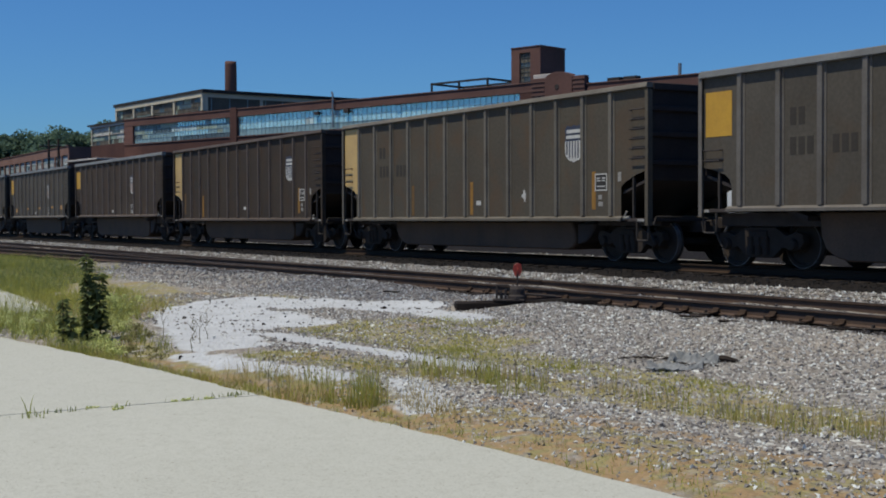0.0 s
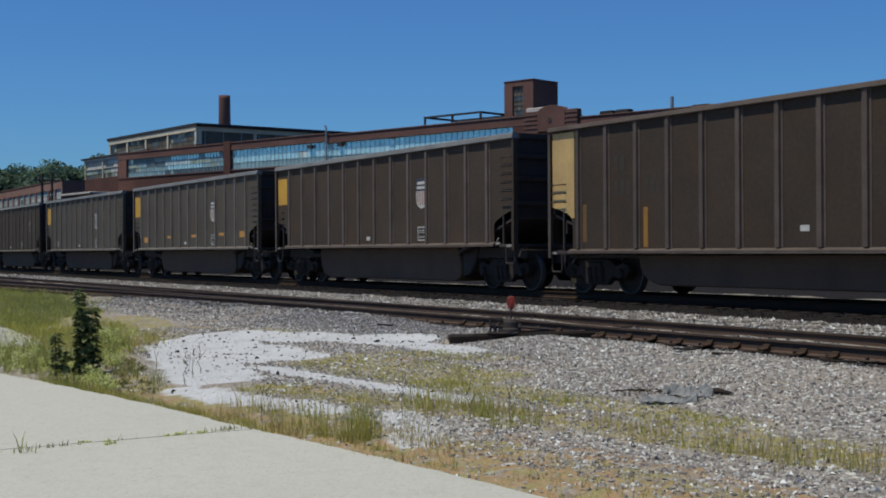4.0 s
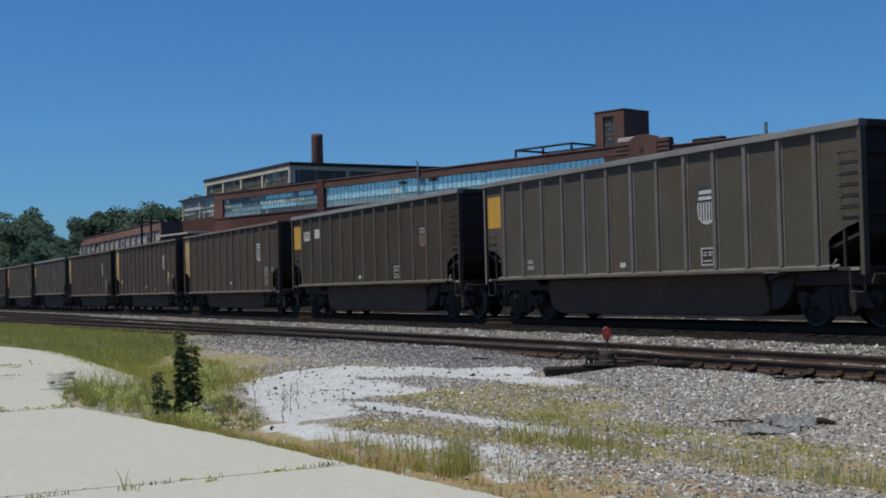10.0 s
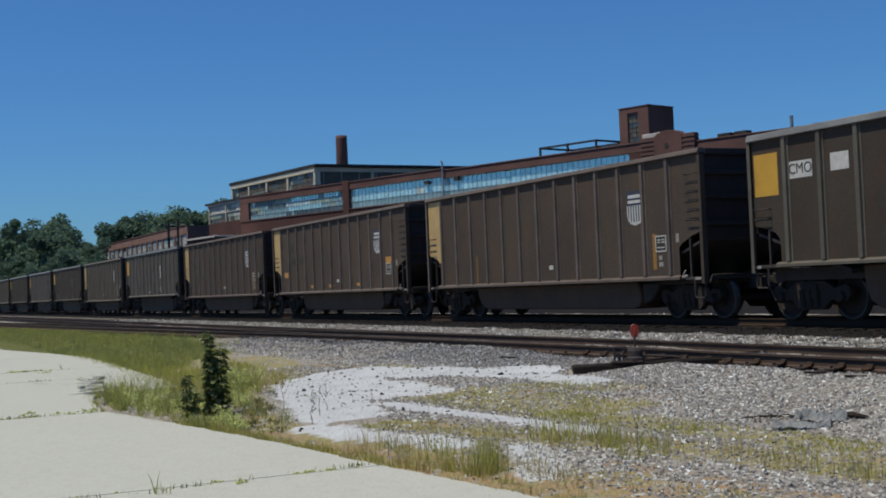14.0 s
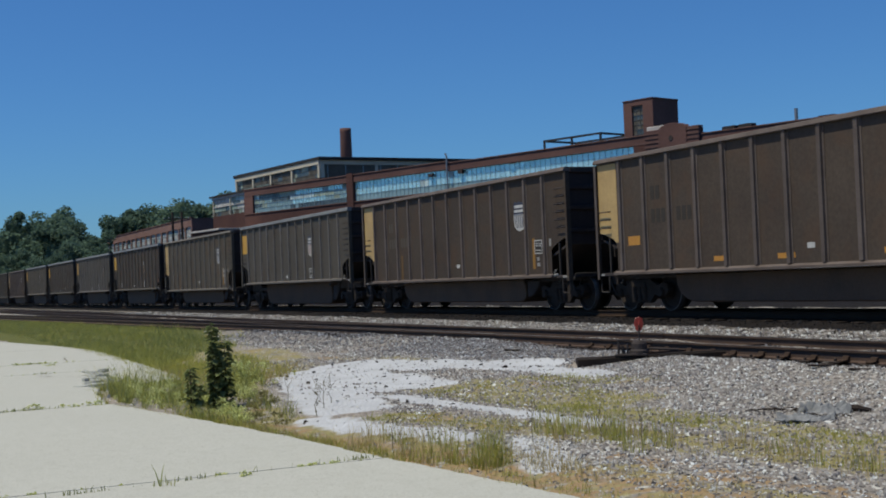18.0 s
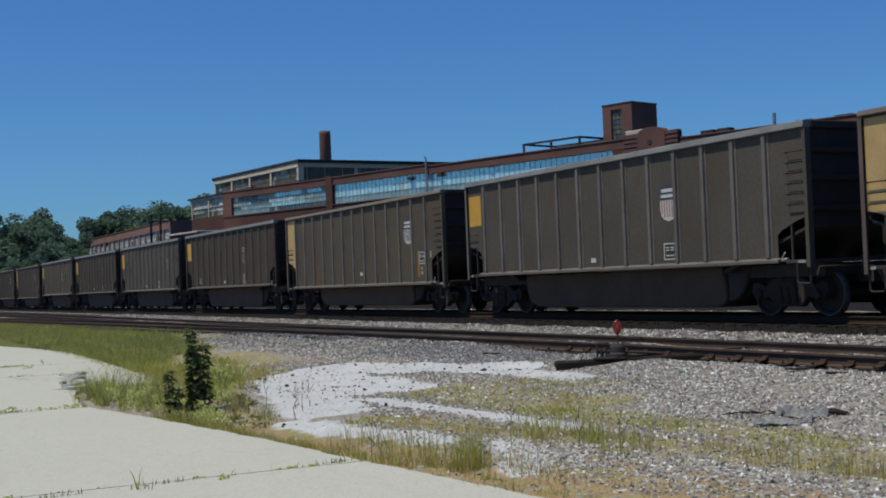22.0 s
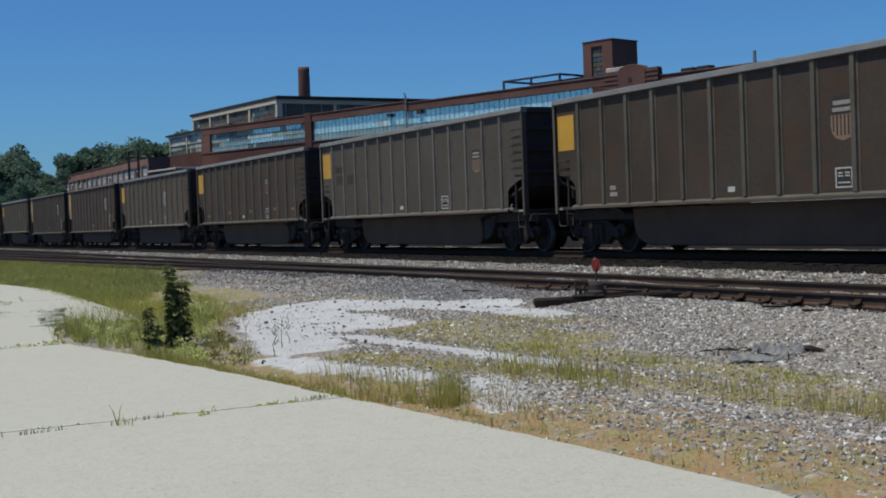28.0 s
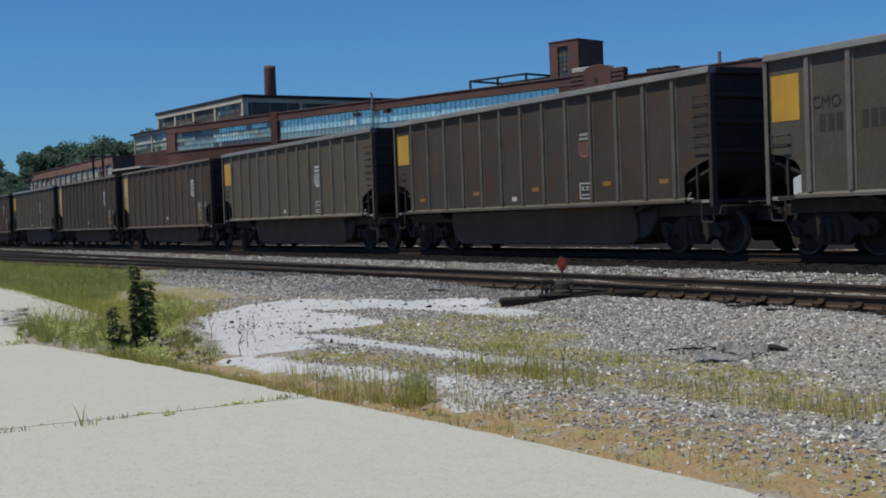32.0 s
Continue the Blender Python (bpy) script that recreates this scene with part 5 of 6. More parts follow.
for a in (54.6, 56.4):
    part("roof_vent", boxes((a, a + 1.4, 0.5, 1.3, 13.101, 13.75), bevel=0.03), TAR, factory)
part("vent_pipe", tube([(62.2, 0.9, 13.05), (62.2, 0.9, 14.5)], 0.16, 10), GREYMETAL, factory)
part("vent_pipe", tube([(17.8, -0.25, 11.0), (17.8, -0.25, 14.7), (17.65, -0.3, 14.95)], 0.11, 8), GREYMETAL, factory)
for a in (64.2, 68.0):
    part("roof_hatch", boxes((a, a + 1.6, 1.0, 1.8, 13.101, 13.6), bevel=0.03), TAR, factory)
for xa, h in ((14.4, 12.6), (19.4, 12.55), (27.3, 12.9)):
    part("open_sash", boxes((xa, xa + 0.75, -0.12, 0.12, h, min(12.95, h + 0.5))), SOOT, factory)

tower = thing("roof_tower", "square red brick stair tower with a tall sash window", "tower", at=pose(*P0, 0, 0, 17))
TX0, TX1, TY0, TY1, TZ = 38.45, 42.3, 6.0, 10.1, 18.35
part("wall", boxes((TX0, 39.55, TY0, TY0 + 0.3, 13.5, TZ), (41.0, TX1, TY0, TY0 + 0.3, 13.5, TZ), (39.551, 40.999, TY0, TY0 + 0.3, 17.85, TZ), (39.551, 40.999, TY0, TY0 + 0.3, 13.5, 14.4)), BRICK, tower)
part("wall", boxes((TX1 - 0.3, TX1, TY0 + 0.301, TY1, 13.5, TZ)), BRICK, tower)
part("wall", boxes((TX0, TX0 + 0.3, TY0 + 0.301, TY1, 13.5, TZ)), BRICK, tower)
part("wall", boxes((TX0 + 0.301, TX1 - 0.301, TY1 - 0.3, TY1, 13.5, TZ)), BRICK, tower)
part("roof", boxes((TX0 + 0.31, TX1 - 0.31, TY0 + 0.31, TY1 - 0.31, TZ - 0.3, TZ - 0.1)), TAR, tower)
part("coping", boxes((TX0 - 0.06, TX1 + 0.06, TY0 - 0.06, TY1 + 0.06, TZ + 0.002, TZ + 0.12), bevel=0.02), DARKBRICK, tower)
window_band(tower, 39.56, 40.99, 14.42, 17.83, TY0 + 0.15, 1.43, 7, [(BROWNGLASS, 8), (DARKGLASS, 3)], 3, 0.05, 3, steel=DARKSASH)

rack = thing("roof_frame", "open dark steel frame standing on the factory roof", "steel frame", at=pose(*P0, 0, 0, 17))
RX = (29.9, 37.8, 3.0, 8.0)
for x in (RX[0], (RX[0] + RX[1]) / 2, RX[1]):
    for y in (RX[2], RX[3]):
        part("post", boxes((x - 0.09, x + 0.09, y - 0.09, y + 0.09, 13.5, 15.05)), TAR, rack)
for y in (RX[2], RX[3]):
    part("beam", boxes((RX[0] - 0.1, RX[1] + 0.1, y - 0.09, y + 0.09, 15.052, 15.25)), TAR, rack)
for x in (RX[0], RX[1]):
    part("beam", boxes((x - 0.1, x + 0.1, RX[2] + 0.091, RX[3] - 0.091, 15.052, 15.25)), TAR, rack)

# block with the monitor roof, turned a little from the front building
block = thing("monitor_block", "older factory block with a dark flat roof and pale window bands", "building", at=pose(*P0, 0, 0, 7))
BX0, BX1, BY0, BY1 = -64.7, -32.8, 12.0, 41.0
part("wall", boxes((BX0, BX1, BY0, BY1, BASE, 16.75)), DARKBRICK, block)
part("fascia", boxes((BX0, BX1, BY0 - 0.10, BY0 + 0.3, 18.75, 19.4)), FASCIA, block, "pale cream painted fascia")
part("fascia", boxes((BX1 - 0.3, BX1 + 0.05, BY0 + 0.301, BY1, 18.75, 19.4)), FASCIA, block)
part("roof", boxes((BX0 - 0.5, BX1 + 0.5, BY0 - 0.22, BY1 + 0.5, 19.402, 19.85), bevel=0.03), TAR, block)
for a in (-64.7, -57.7, -50.6, -42.7, -33.3):
    part("pier", boxes((a, a + 0.55, BY0 - 0.04, BY0 + 0.3, 16.751, 18.749)), FASCIA, block)
for a, b in ((-64.1, -57.75), (-57.1, -50.65), (-50.0, -42.75), (-42.1, -33.35)):
    window_band(block, a, b, 16.76, 18.74, BY0 + 0.15, 3.2, 3, [(BROWNGLASS, 7), (GREENGLASS, 2), (DARKGLASS, 2)], int(-a), cols=5, steel=DARKSASH)
for b in (12.35, 21.5, 31.0, 40.4):
    part("pier", boxes((BX1 - 0.3, BX1 + 0.04, b, b + 0.5, 16.751, 18.749)), FASCIA, block)
part("side_glazing", boxes((BX1 - 0.2, BX1 - 0.1, 12.86, 40.39, 16.752, 18.748)), BROWNGLASS, block)
part("back_wall", boxes((BX0, BX1 - 0.31, BY1 - 0.3, BY1, 16.752, 19.4)), DARKBRICK, block)
for k in range(9):
    b = 13.4 + 3.0 * k
    part("mullion", boxes((BX1 - 0.09, BX1 - 0.02, b, b + 0.1, 16.752, 18.748)), MULLION, block)

chimney = thing("chimney", "tall round dark red brick chimney stack above the factory", "chimney", at=pose(*P0, 0, 0, 7))
part("shaft", lathe([(1.15, 0), (0.90, 25.2), (0.90, 25.75), (0.66, 25.75), (0.64, 24.0)], "z", 24), BRICK, chimney, at=pose(-43.05, 22.0, -0.2), smooth=True)

wing = thing("glazed_wing", "low glazed factory wing with a dark roof edge", "building", at=pose(*P0, 0, 0, 7))
part("wall", boxes((-60.3, -36.0, 6.0, 11.5, BASE, 12.6)), DARKBRICK, wing)
part("roof", boxes((-61.3, -36.0, 5.75, 11.9, 15.7, 15.98)), TAR, wing)
part("fascia", boxes((-60.5, -36.0, 5.9, 6.2, 15.36, 15.699)), WHITEROOF, wing, "pale weathered roof edge")
part("sash_rail", boxes((-59.95, -40.05, 6.06, 6.14, 14.05, 14.17)), WHITEROOF, wing, "pale painted sash rail")
for a in (-60.3, -53.2, -46.6, -40.0):
    part("pier", boxes((a, a + 0.3, 5.98, 6.3, 12.601, 15.358)), FASCIA, wing)
for a, b in ((-59.95, -53.25), (-52.85, -46.65), (-46.25, -40.05)):
    window_band(wing, a, b, 12.62, 15.35, 6.15, 3.3, 4, [(GREENGLASS, 3), (WHITEGLASS, 3), (PALEGLASS, 2.5), (DARKGLASS, 4), (BROWNGLASS, 3)], int(-a * 3), cols=5, steel=DARKSASH)
part("back_wall", boxes((-60.3, -36.0, 11.3, 11.5, 12.601, 15.698)), DARKBRICK, wing)

annex = thing("annex_building", "low sooty brick annex with a pale roof edge", "building", at=pose(*P0, 0, 0, 7))
part("wall", boxes((-31.0, -20.5, -9.0, -3.6, BASE, 8.6)), DARKBRICK, annex)
part("roof", boxes((-31.3, -20.3, -9.3, -3.4, 8.602, 8.85), bevel=0.03), WHITEROOF, annex, "pale weathered roof edge")

low = thing("far_brick_hall", "long low brick hall with tall pale windows and a sunlit parapet", "building")
LX0, LX1, LY = -305.0, -223.4, 55.0
part("wall", boxes((LX0, LX1, LY, LY + 0.4, 11.9, 13.3)), PALEBRICK, low)
part("wall", boxes((LX0, LX1, LY, LY + 0.4, -1.0, 9.4)), PALEBRICK, low)
part("end_wall", boxes((LX1 - 0.4, LX1, LY + 0.401, LY + 16, -1.0, 13.3)), PALEBRICK, low)
part("back_wall", boxes((LX0, LX1 - 0.41, LY + 15.6, LY + 16, -1.0, 13.3)), PALEBRICK, low)
part("roof", boxes((LX0, LX1 - 0.41, LY + 0.41, LY + 15.5, 12.6, 12.9)), TAR, low)
part("coping", boxes((LX0, LX1 + 0.1, LY - 0.1, LY + 0.45, 13.302, 13.5)), COPING, low)
for k in range(17):
    a = LX1 - 4.8 * (k + 1) + 0.2
    part("pier", boxes((a + 3.9, a + 4.8, LY, LY + 0.38, 9.402, 11.898)), PALEBRICK, low)
    if a > LX0:
        window_band(low, a, a + 3.89, 9.42, 11.88, LY + 0.2, 3.9, 3, [(WHITEGLASS, 8), (PALEGLASS, 3), (DARKGLASS, 1.2)], k + 40, 0.09, 3)

# ---- utility poles ----
pole = thing("utility_pole", "dark weathered wooden utility pole with a crossarm", "utility pole", at=pose(-155.5, 36.0, -0.9), group="utility poles by the factory")
part("shaft", tube([(0, 0, 0), (0, 0, 11.2)], [0.19, 0.13], 10), WOODPOLE, pole)
part("crossarm", boxes((-0.06, 0.06, -1.1, 1.1, 10.3, 10.42), bevel=0.01), WOODPOLE, pole)
for y in (-1.0, -0.45, 0.45, 1.0):
    part("insulator", lathe([(0.0001, 0), (0.05, 0), (0.06, 0.08), (0.03, 0.16), (0.0001, 0.17)], "z", 8), GREYMETAL, pole, at=pose(0, y, 10.42))
copy_thing(pole, pose(-155.0, 37.0, -0.9, 0, 0, 25))


# ---- trees ----
def leaf_cloud(rnd, clumps, per, size):
    """Small folded leaves spread through a list of clumps (x, y, z, radius)."""
    verts, faces = [], []
    for cx, cy, cz, r in clumps:
        for _ in range(per):
            d = Vector((rnd.gauss(0, 1), rnd.gauss(0, 1), rnd.gauss(0, 0.8))).normalized() * (rnd.random() ** 0.35) * r
            p = Vector((cx, cy, cz)) + d
            a = Vector((rnd.gauss(0, 1), rnd.gauss(0, 1), rnd.gauss(0, 0.6))).normalized()
            b = a.cross(Vector((rnd.gauss(0, 1), rnd.gauss(0, 1), rnd.gauss(0, 1)))).normalized()
            s = size * rnd.uniform(0.6, 1.4)
            i = len(verts)
            verts += [tuple(p - a * s), tuple(p + b * s * 0.55), tuple(p + a * s), tuple(p - b * s * 0.55)]
            faces.append((i, i + 1, i + 2, i + 3))
    return verts, faces


def build_tree(seed, height, width, leaf, label):
    rnd = random.Random(seed)
    tree = thing("tree", label, "tree", group="trees beyond the tracks")
    top = Vector((rnd.uniform(-0.3, 0.3), rnd.uniform(-0.3, 0.3), height * 0.62))
    part("trunk", tube([(0, 0, 0), top * 0.3 + Vector((0.1, 0, 0)), top * 0.7, top], [0.34, 0.27, 0.18, 0.08], 9), BARK, tree)
    clumps = []
    for k in range(11):
        a = k * 2.4 + rnd.uniform(-0.4, 0.4)
        z0 = height * rnd.uniform(0.22, 0.5)
        reach = width * rnd.uniform(0.28, 0.5)
        tip = Vector((math.cos(a) * reach, math.sin(a) * reach, min(height * 0.92, z0 + height * rnd.uniform(0.12, 0.42))))
        base = top * (z0 / top.z)
        part("limb", tube([base, base.lerp(tip, 0.5) + Vector((0, 0, 0.35)), tip], [0.13, 0.08, 0.03], 6), BARK, tree)
        clumps.append((tip.x, tip.y, tip.z, width * rnd.uniform(0.15, 0.24)))
        for _ in range(2):
            o = Vector((rnd.gauss(0, 1), rnd.gauss(0, 1), rnd.gauss(0, 0.7))) * width * 0.13
            clumps.append((tip.x + o.x, tip.y + o.y, tip.z + o.z, width * rnd.uniform(0.10, 0.18)))
    for _ in range(9):
        clumps.append((rnd.gauss(0, width * 0.15), rnd.gauss(0, width * 0.15), height * rnd.uniform(0.5, 0.9), width * rnd.uniform(0.13, 0.22)))
    v, f = leaf_cloud(rnd, clumps, 270, 0.21)
    part("crown", from_arrays("crown", v, f, leaf), leaf, tree)
    return tree


TREE_SITES = []
rt = random.Random(11)
# near wood at the left, before the hall
SKYLINE = [(88.5, 8.2), (84.6, 8.4), (83.8, 8.9), (83.3, 9.9), (82.6, 11.2), (81.7, 11.5), (81.1, 10.6), (80.6, 7.0), (80.2, 4.6), (79.7, 3.4)]
HILL = [(79.5, 13.0), (79.0, 16.5), (78.6, 19.6), (78.1, 21.2), (77.2, 22.8), (76.6, 23.6), (76.0, 24.0), (75.5, 22.8), (74.8, 21.0), (74.0, 19.0)]
WOOD = []
for k in range(15):
    az = 85.6 - 0.40 * k
    dist = max(172.0, 36.0 / math.cos(radians(az))) + 9 * (k % 2) + rt.uniform(-2, 2)
    h = float(np.interp(-az, [-q[0] for q in SKYLINE], [q[1] for q in SKYLINE])) * rt.uniform(0.94, 1.03)
    WOOD.append((az, dist, 0.93 + (h - 0.93) * dist / 172.0))
for k in range(11):
    az = 85.2 - 0.5 * k
    dist = max(158.0, 30.0 / math.cos(radians(az))) + rt.uniform(-3, 3)
    WOOD.append((az, dist, 5.6 * rt.uniform(0.85, 1.1) * dist / 150.0))
for k in range(15):
    az = 78.95 - 0.36 * k
    WOOD.append((az, 326 + 10 * (k % 2), float(np.interp(-az, [-q[0] for q in HILL], [q[1] for q in HILL])) * rt.uniform(0.93, 1.03)))
for az, dist, h in WOOD:
    TREE_SITES.append((-math.sin(radians(az)) * dist, math.cos(radians(az)) * dist, h))
PROTO = [build_tree(21, 10.0, 6.4, LEAF, "broad leafy green tree at the edge of a wood"),
         build_tree(22, 10.0, 6.0, DARKLEAF, "dense dark green leafy tree at the edge of a wood"),
         build_tree(23, 10.0, 6.8, LEAF, "spreading leafy green tree at the edge of a wood")]
for k, (x, y, h) in enumerate(TREE_SITES):
    src = PROTO[k % 3]
    s = (h + 1.0) / 10.0
    m = pose(x, y, -1.0, 0, 0, rt.uniform(0, 360))
    if k < 3:
        src.matrix_basis = m @ Matrix.Scale(s, 4)
    else:
        keep = src.scale.copy()
        src.scale = (s, s, s * rt.uniform(0.97, 1.03))
        copy_thing(src, m)
        src.scale = keep


# ---- weeds and grass ----
def blades(rnd, spots, tall, wide, lean, material, name, label):
    """Grass as bent tapering blades, one object; spots: (x, y, z, height factor)."""
    verts, faces = [], []
    for x, y, z, f in spots:
        h = tall * f * (0.25 + 0.95 * rnd.random() ** 1.5)
        a, b = rnd.uniform(0, 2 * math.pi), rnd.uniform(0, 2 * math.pi)
        wx, wy = math.cos(a) * wide * 0.5, math.sin(a) * wide * 0.5
        lx, ly = math.cos(b) * h * lean * rnd.random(), math.sin(b) * h * lean * rnd.random()
        i = len(verts)
        verts += [(x - wx, y - wy, z), (x + wx, y + wy, z), (x + wx * 0.7 + lx * 0.4, y + wy * 0.7 + ly * 0.4, z + h * 0.6), (x - wx * 0.7 + lx * 0.4, y - wy * 0.7 + ly * 0.4, z + h * 0.6), (x + lx, y + ly, z + h)]
        faces += [(i, i + 1, i + 2, i + 3), (i + 3, i + 2, i + 4)]
    me = from_arrays(name, verts, faces, material)
    return tagged(new(name, me), label, "grass", kind="stuff")


def in_strip(rnd, x0, y0, x1, y1, r, n, clump=0.0, f=1.0):
    out = []
    seeds = [(rnd.random(), rnd.uniform(-1, 1)) for _ in range(max(1, n // 40))]
    while len(out) < n:
        if clump and rnd.random() < clump:
            u, v = rnd.choice(seeds)
            u, v = u + rnd.gauss(0, 0.12 / max(0.5, math.hypot(x1 - x0, y1 - y0))), v + rnd.gauss(0, 0.10)
        else:
            u, v = rnd.random(), rnd.uniform(-1, 1)
        x, y = x0 + (x1 - x0) * u, y0 + (y1 - y0) * u + v * r
        out.append((x, y, float(ground_height(np.array(x), np.array(y))) - 0.01, f))
    return out


rg = random.Random(5)
field = in_strip(rg, -75, 7.6, -30, 7.3, 1.25, 10000, 0.3) + in_strip(rg, -44, 6.6, -28.5, 6.4, 0.6, 4000, 0.3) + in_strip(rg, -30, 7.0, -23.6, 6.2, 0.7, 700, 0.85, 0.7)
field += in_strip(rg, -80, 8.6, -38, 9.2, 1.0, 6500, 0.4) + in_strip(rg, -40, 8.9, -33, 8.0, 0.7, 1900, 0.4)
field += in_strip(rg, -110, 6.6, -60, 7.2, 1.7, 4500, 0.3)
blades(rg, field, 0.20, 0.009, 0.95, GREENBLADE, "grass_field", "green grass growing between the slabs and the siding")
field = in_strip(rg, -27, 7.0, -20.5, 6.0, 0.75, 2600, 0.5, 0.6) + in_strip(rg, -75, 8.1, -29, 7.2, 1.35, 7000, 0.6) + in_strip(rg, -30, 7.1, -22.5, 6.2, 0.9, 1800, 0.8, 0.55) + in_strip(rg, -70, 8.8, -34, 8.9, 1.1, 3500, 0.8) + in_strip(rg, -34, 6.6, -22, 5.6, 0.7, 3200, 0.6, 0.8) + in_strip(rg, -40, 6.4, -23.5, 6.2, 0.6, 2600, 0.4)
blades(rg, field, 0.22, 0.009, 0.95, OLIVEBLADE, "dry_field_grass", "yellowing grass mixed through the green field")
clump = in_strip(rg, -22.0, 4.3, -17.2, 4.1, 0.75, 500, 0.97) + in_strip(rg, -22.2, 4.25, -19.0, 3.65, 0.10, 360, 0.8, 0.6) + in_strip(rg, -21.85, 3.75, -22.15, 5.2, 0.04, 320, 0.4, 0.55) + in_strip(rg, -20.6, 3.7, -18.5, 3.75, 0.3, 330, 0.9, 1.1) + in_strip(rg, -17.6, 4.5, -14.6, 4.5, 0.4, 500, 0.6, 0.45) + in_strip(rg, -18.6, 4.3, -17.0, 4.2, 0.3, 500, 0.6, 0.8)
clump += in_strip(rg, -16.9, 3.80, -15.2, 4.02, 0.10, 420, 0.7, 0.42) + in_strip(rg, -21.6, 4.0, -17.4, 4.0, 0.35, 350, 0.85, 0.9)
clump += in_strip(rg, -20.6, 5.75, -18.8, 5.35, 0.30, 1100, 0.6, 0.85) + in_strip(rg, -19.0, 5.0, -16.6, 4.85, 0.22, 500, 0.7, 0.5)
blades(rg, clump[1::2], 0.46, 0.008, 0.95, OLIVEBLADE, "dry_weed_clump", "yellowing blades among the weeds in the slab corner")
blades(rg, clump[::2], 0.50, 0.008, 0.95, GREENBLADE, "weed_clump", "tangled green weeds in the broken slab corner")
edge = in_strip(rg, -16.4, 3.86, -10.6, 4.44, 0.16, 3400, 0.5) + in_strip(rg, -22.0, 3.62, -18.4, 3.25, 0.07, 700, 0.85, 1.1) + in_strip(rg, -18.4, 3.32, -15.4, 3.76, 0.07, 900, 0.85, 0.9) + in_strip(rg, -10.6, 4.47, -5.0, 4.95, 0.2, 700, 0.85)
blades(rg, edge, 0.09, 0.006, 0.8, OLIVEBLADE, "edge_grass", "short olive grass along the concrete edge")
tuft = in_strip(rg, -9.62, 4.66, -9.36, 4.76, 0.13, 210, 0.2, 1.3) + in_strip(rg, -10.6, 4.45, -9.5, 4.65, 0.12, 130, 0.9) + in_strip(rg, -10.9, 6.0, -8.8, 6.0, 0.30, 480, 0.85, 1.0) + in_strip(rg, -8.9, 6.5, -5.6, 6.9, 0.3, 420, 0.85, 0.7) + in_strip(rg, -12.0, 4.75, -10.2, 4.8, 0.15, 160, 0.9, 0.8)
blades(rg, tuft, 0.33, 0.006, 0.4, OLIVEBLADE, "tall_grass_tufts", "tall olive grass tufts with drying tips")
straw = in_strip(rg, -16.2, 3.95, -10.8, 4.45, 0.16, 1300, 0.5, 0.4) + in_strip(rg, -12.4, 4.6, -9.0, 4.9, 0.3, 700, 0.6) + in_strip(rg, -11.2, 5.9, -5.0, 6.9, 0.5, 1100, 0.75) + in_strip(rg, -9.6, 4.8, -5.0, 5.3, 0.35, 700, 0.6, 0.5) + in_strip(rg, -24, 6.2, -19.5, 5.6, 0.7, 900, 0.4, 0.45)
straw += in_strip(rg, -24.6, 5.6, -21.4, 5.3, 0.35, 900, 0.5, 0.7) + in_strip(rg, -23.2, 7.3, -20.2, 6.1, 0.35, 700, 0.6, 0.5)
straw += in_strip(rg, -60, 7.6, -24, 6.9, 1.1, 2200, 0.5, 0.65) + in_strip(rg, -25, 6.6, -20.5, 5.8, 0.7, 900, 0.5, 0.4)
blades(rg, straw, 0.22, 0.006, 0.5, STRAWBLADE, "dry_grass", "straw-coloured dry grass in the gravel")
moss = in_strip(rg, -15.8, 7.4, -12.0, 7.5, 0.75, 3000, 0.6) + in_strip(rg, -15.6, 8.4, -13.6, 8.9, 0.4, 1100, 0.7) + in_strip(rg, -12.6, 7.2, -8.0, 7.4, 0.35, 2600, 0.75) + in_strip(rg, -13.4, 5.5, -11.2, 5.8, 0.4, 1500, 0.6) + in_strip(rg, -24, 6.2, -20, 5.5, 0.8, 1500, 0.2)
blades(rg, moss, 0.060, 0.007, 0.8, OLIVEBLADE, "low_ground_cover", "low dry ground cover on the gravel")
joint = []
for x0, y0, x1, y1, n in ((-10.35, 1.1, -10.75, 4.2, 380), (-18.3, 0.5, -18.5, 3.3, 420), (-26.7, 2.0, -26.7, 5.4, 260), (-30.7, 2.5, -30.7, 5.6, 220), (-38.6, 3.5, -38.6, 5.7, 160)):
    for x, y, z, f in in_strip(rg, x0, y0, x1, y1, 0.012, n // 3, 0.9, 0.8):
        joint.append((x, y, -0.625, f))
blades(rg, joint, 0.07, 0.010, 0.6, GREENBLADE, "joint_grass", "small grass sprigs in the slab joints")
spr = [(-10.38 + rg.gauss(0, 0.05), 2.25 + rg.gauss(0, 0.05), -0.625, 1.0) for _ in range(11)]
blades(rg, spr, 0.17, 0.012, 0.6, GREENBLADE, "grass_sprig", "single green grass sprig in a slab joint")


def stalk(x, y, h, seed):
    rnd = random.Random(seed)
    ob = thing("dry_weed_stalk", "thin brown dry weed stalk", "weed", at=pose(x, y, float(ground_height(np.array(x), np.array(y)))), group="dry weed stalks")
    pts = [(rnd.uniform(-0.02, 0.02) * k, rnd.uniform(-0.02, 0.02) * k, h * k / 4) for k in range(5)]
    part("stem", tube(pts, [0.005, 0.004, 0.003, 0.0025, 0.002], 5), STEM, ob)
    for k in range(5):
        z = h * rnd.uniform(0.3, 0.95)
        a = rnd.uniform(0, 6.28)
        part("twig", tube([(0, 0, z), (math.cos(a) * 0.07, math.sin(a) * 0.07, z + 0.09)], [0.003, 0.0015], 4), STEM, ob)


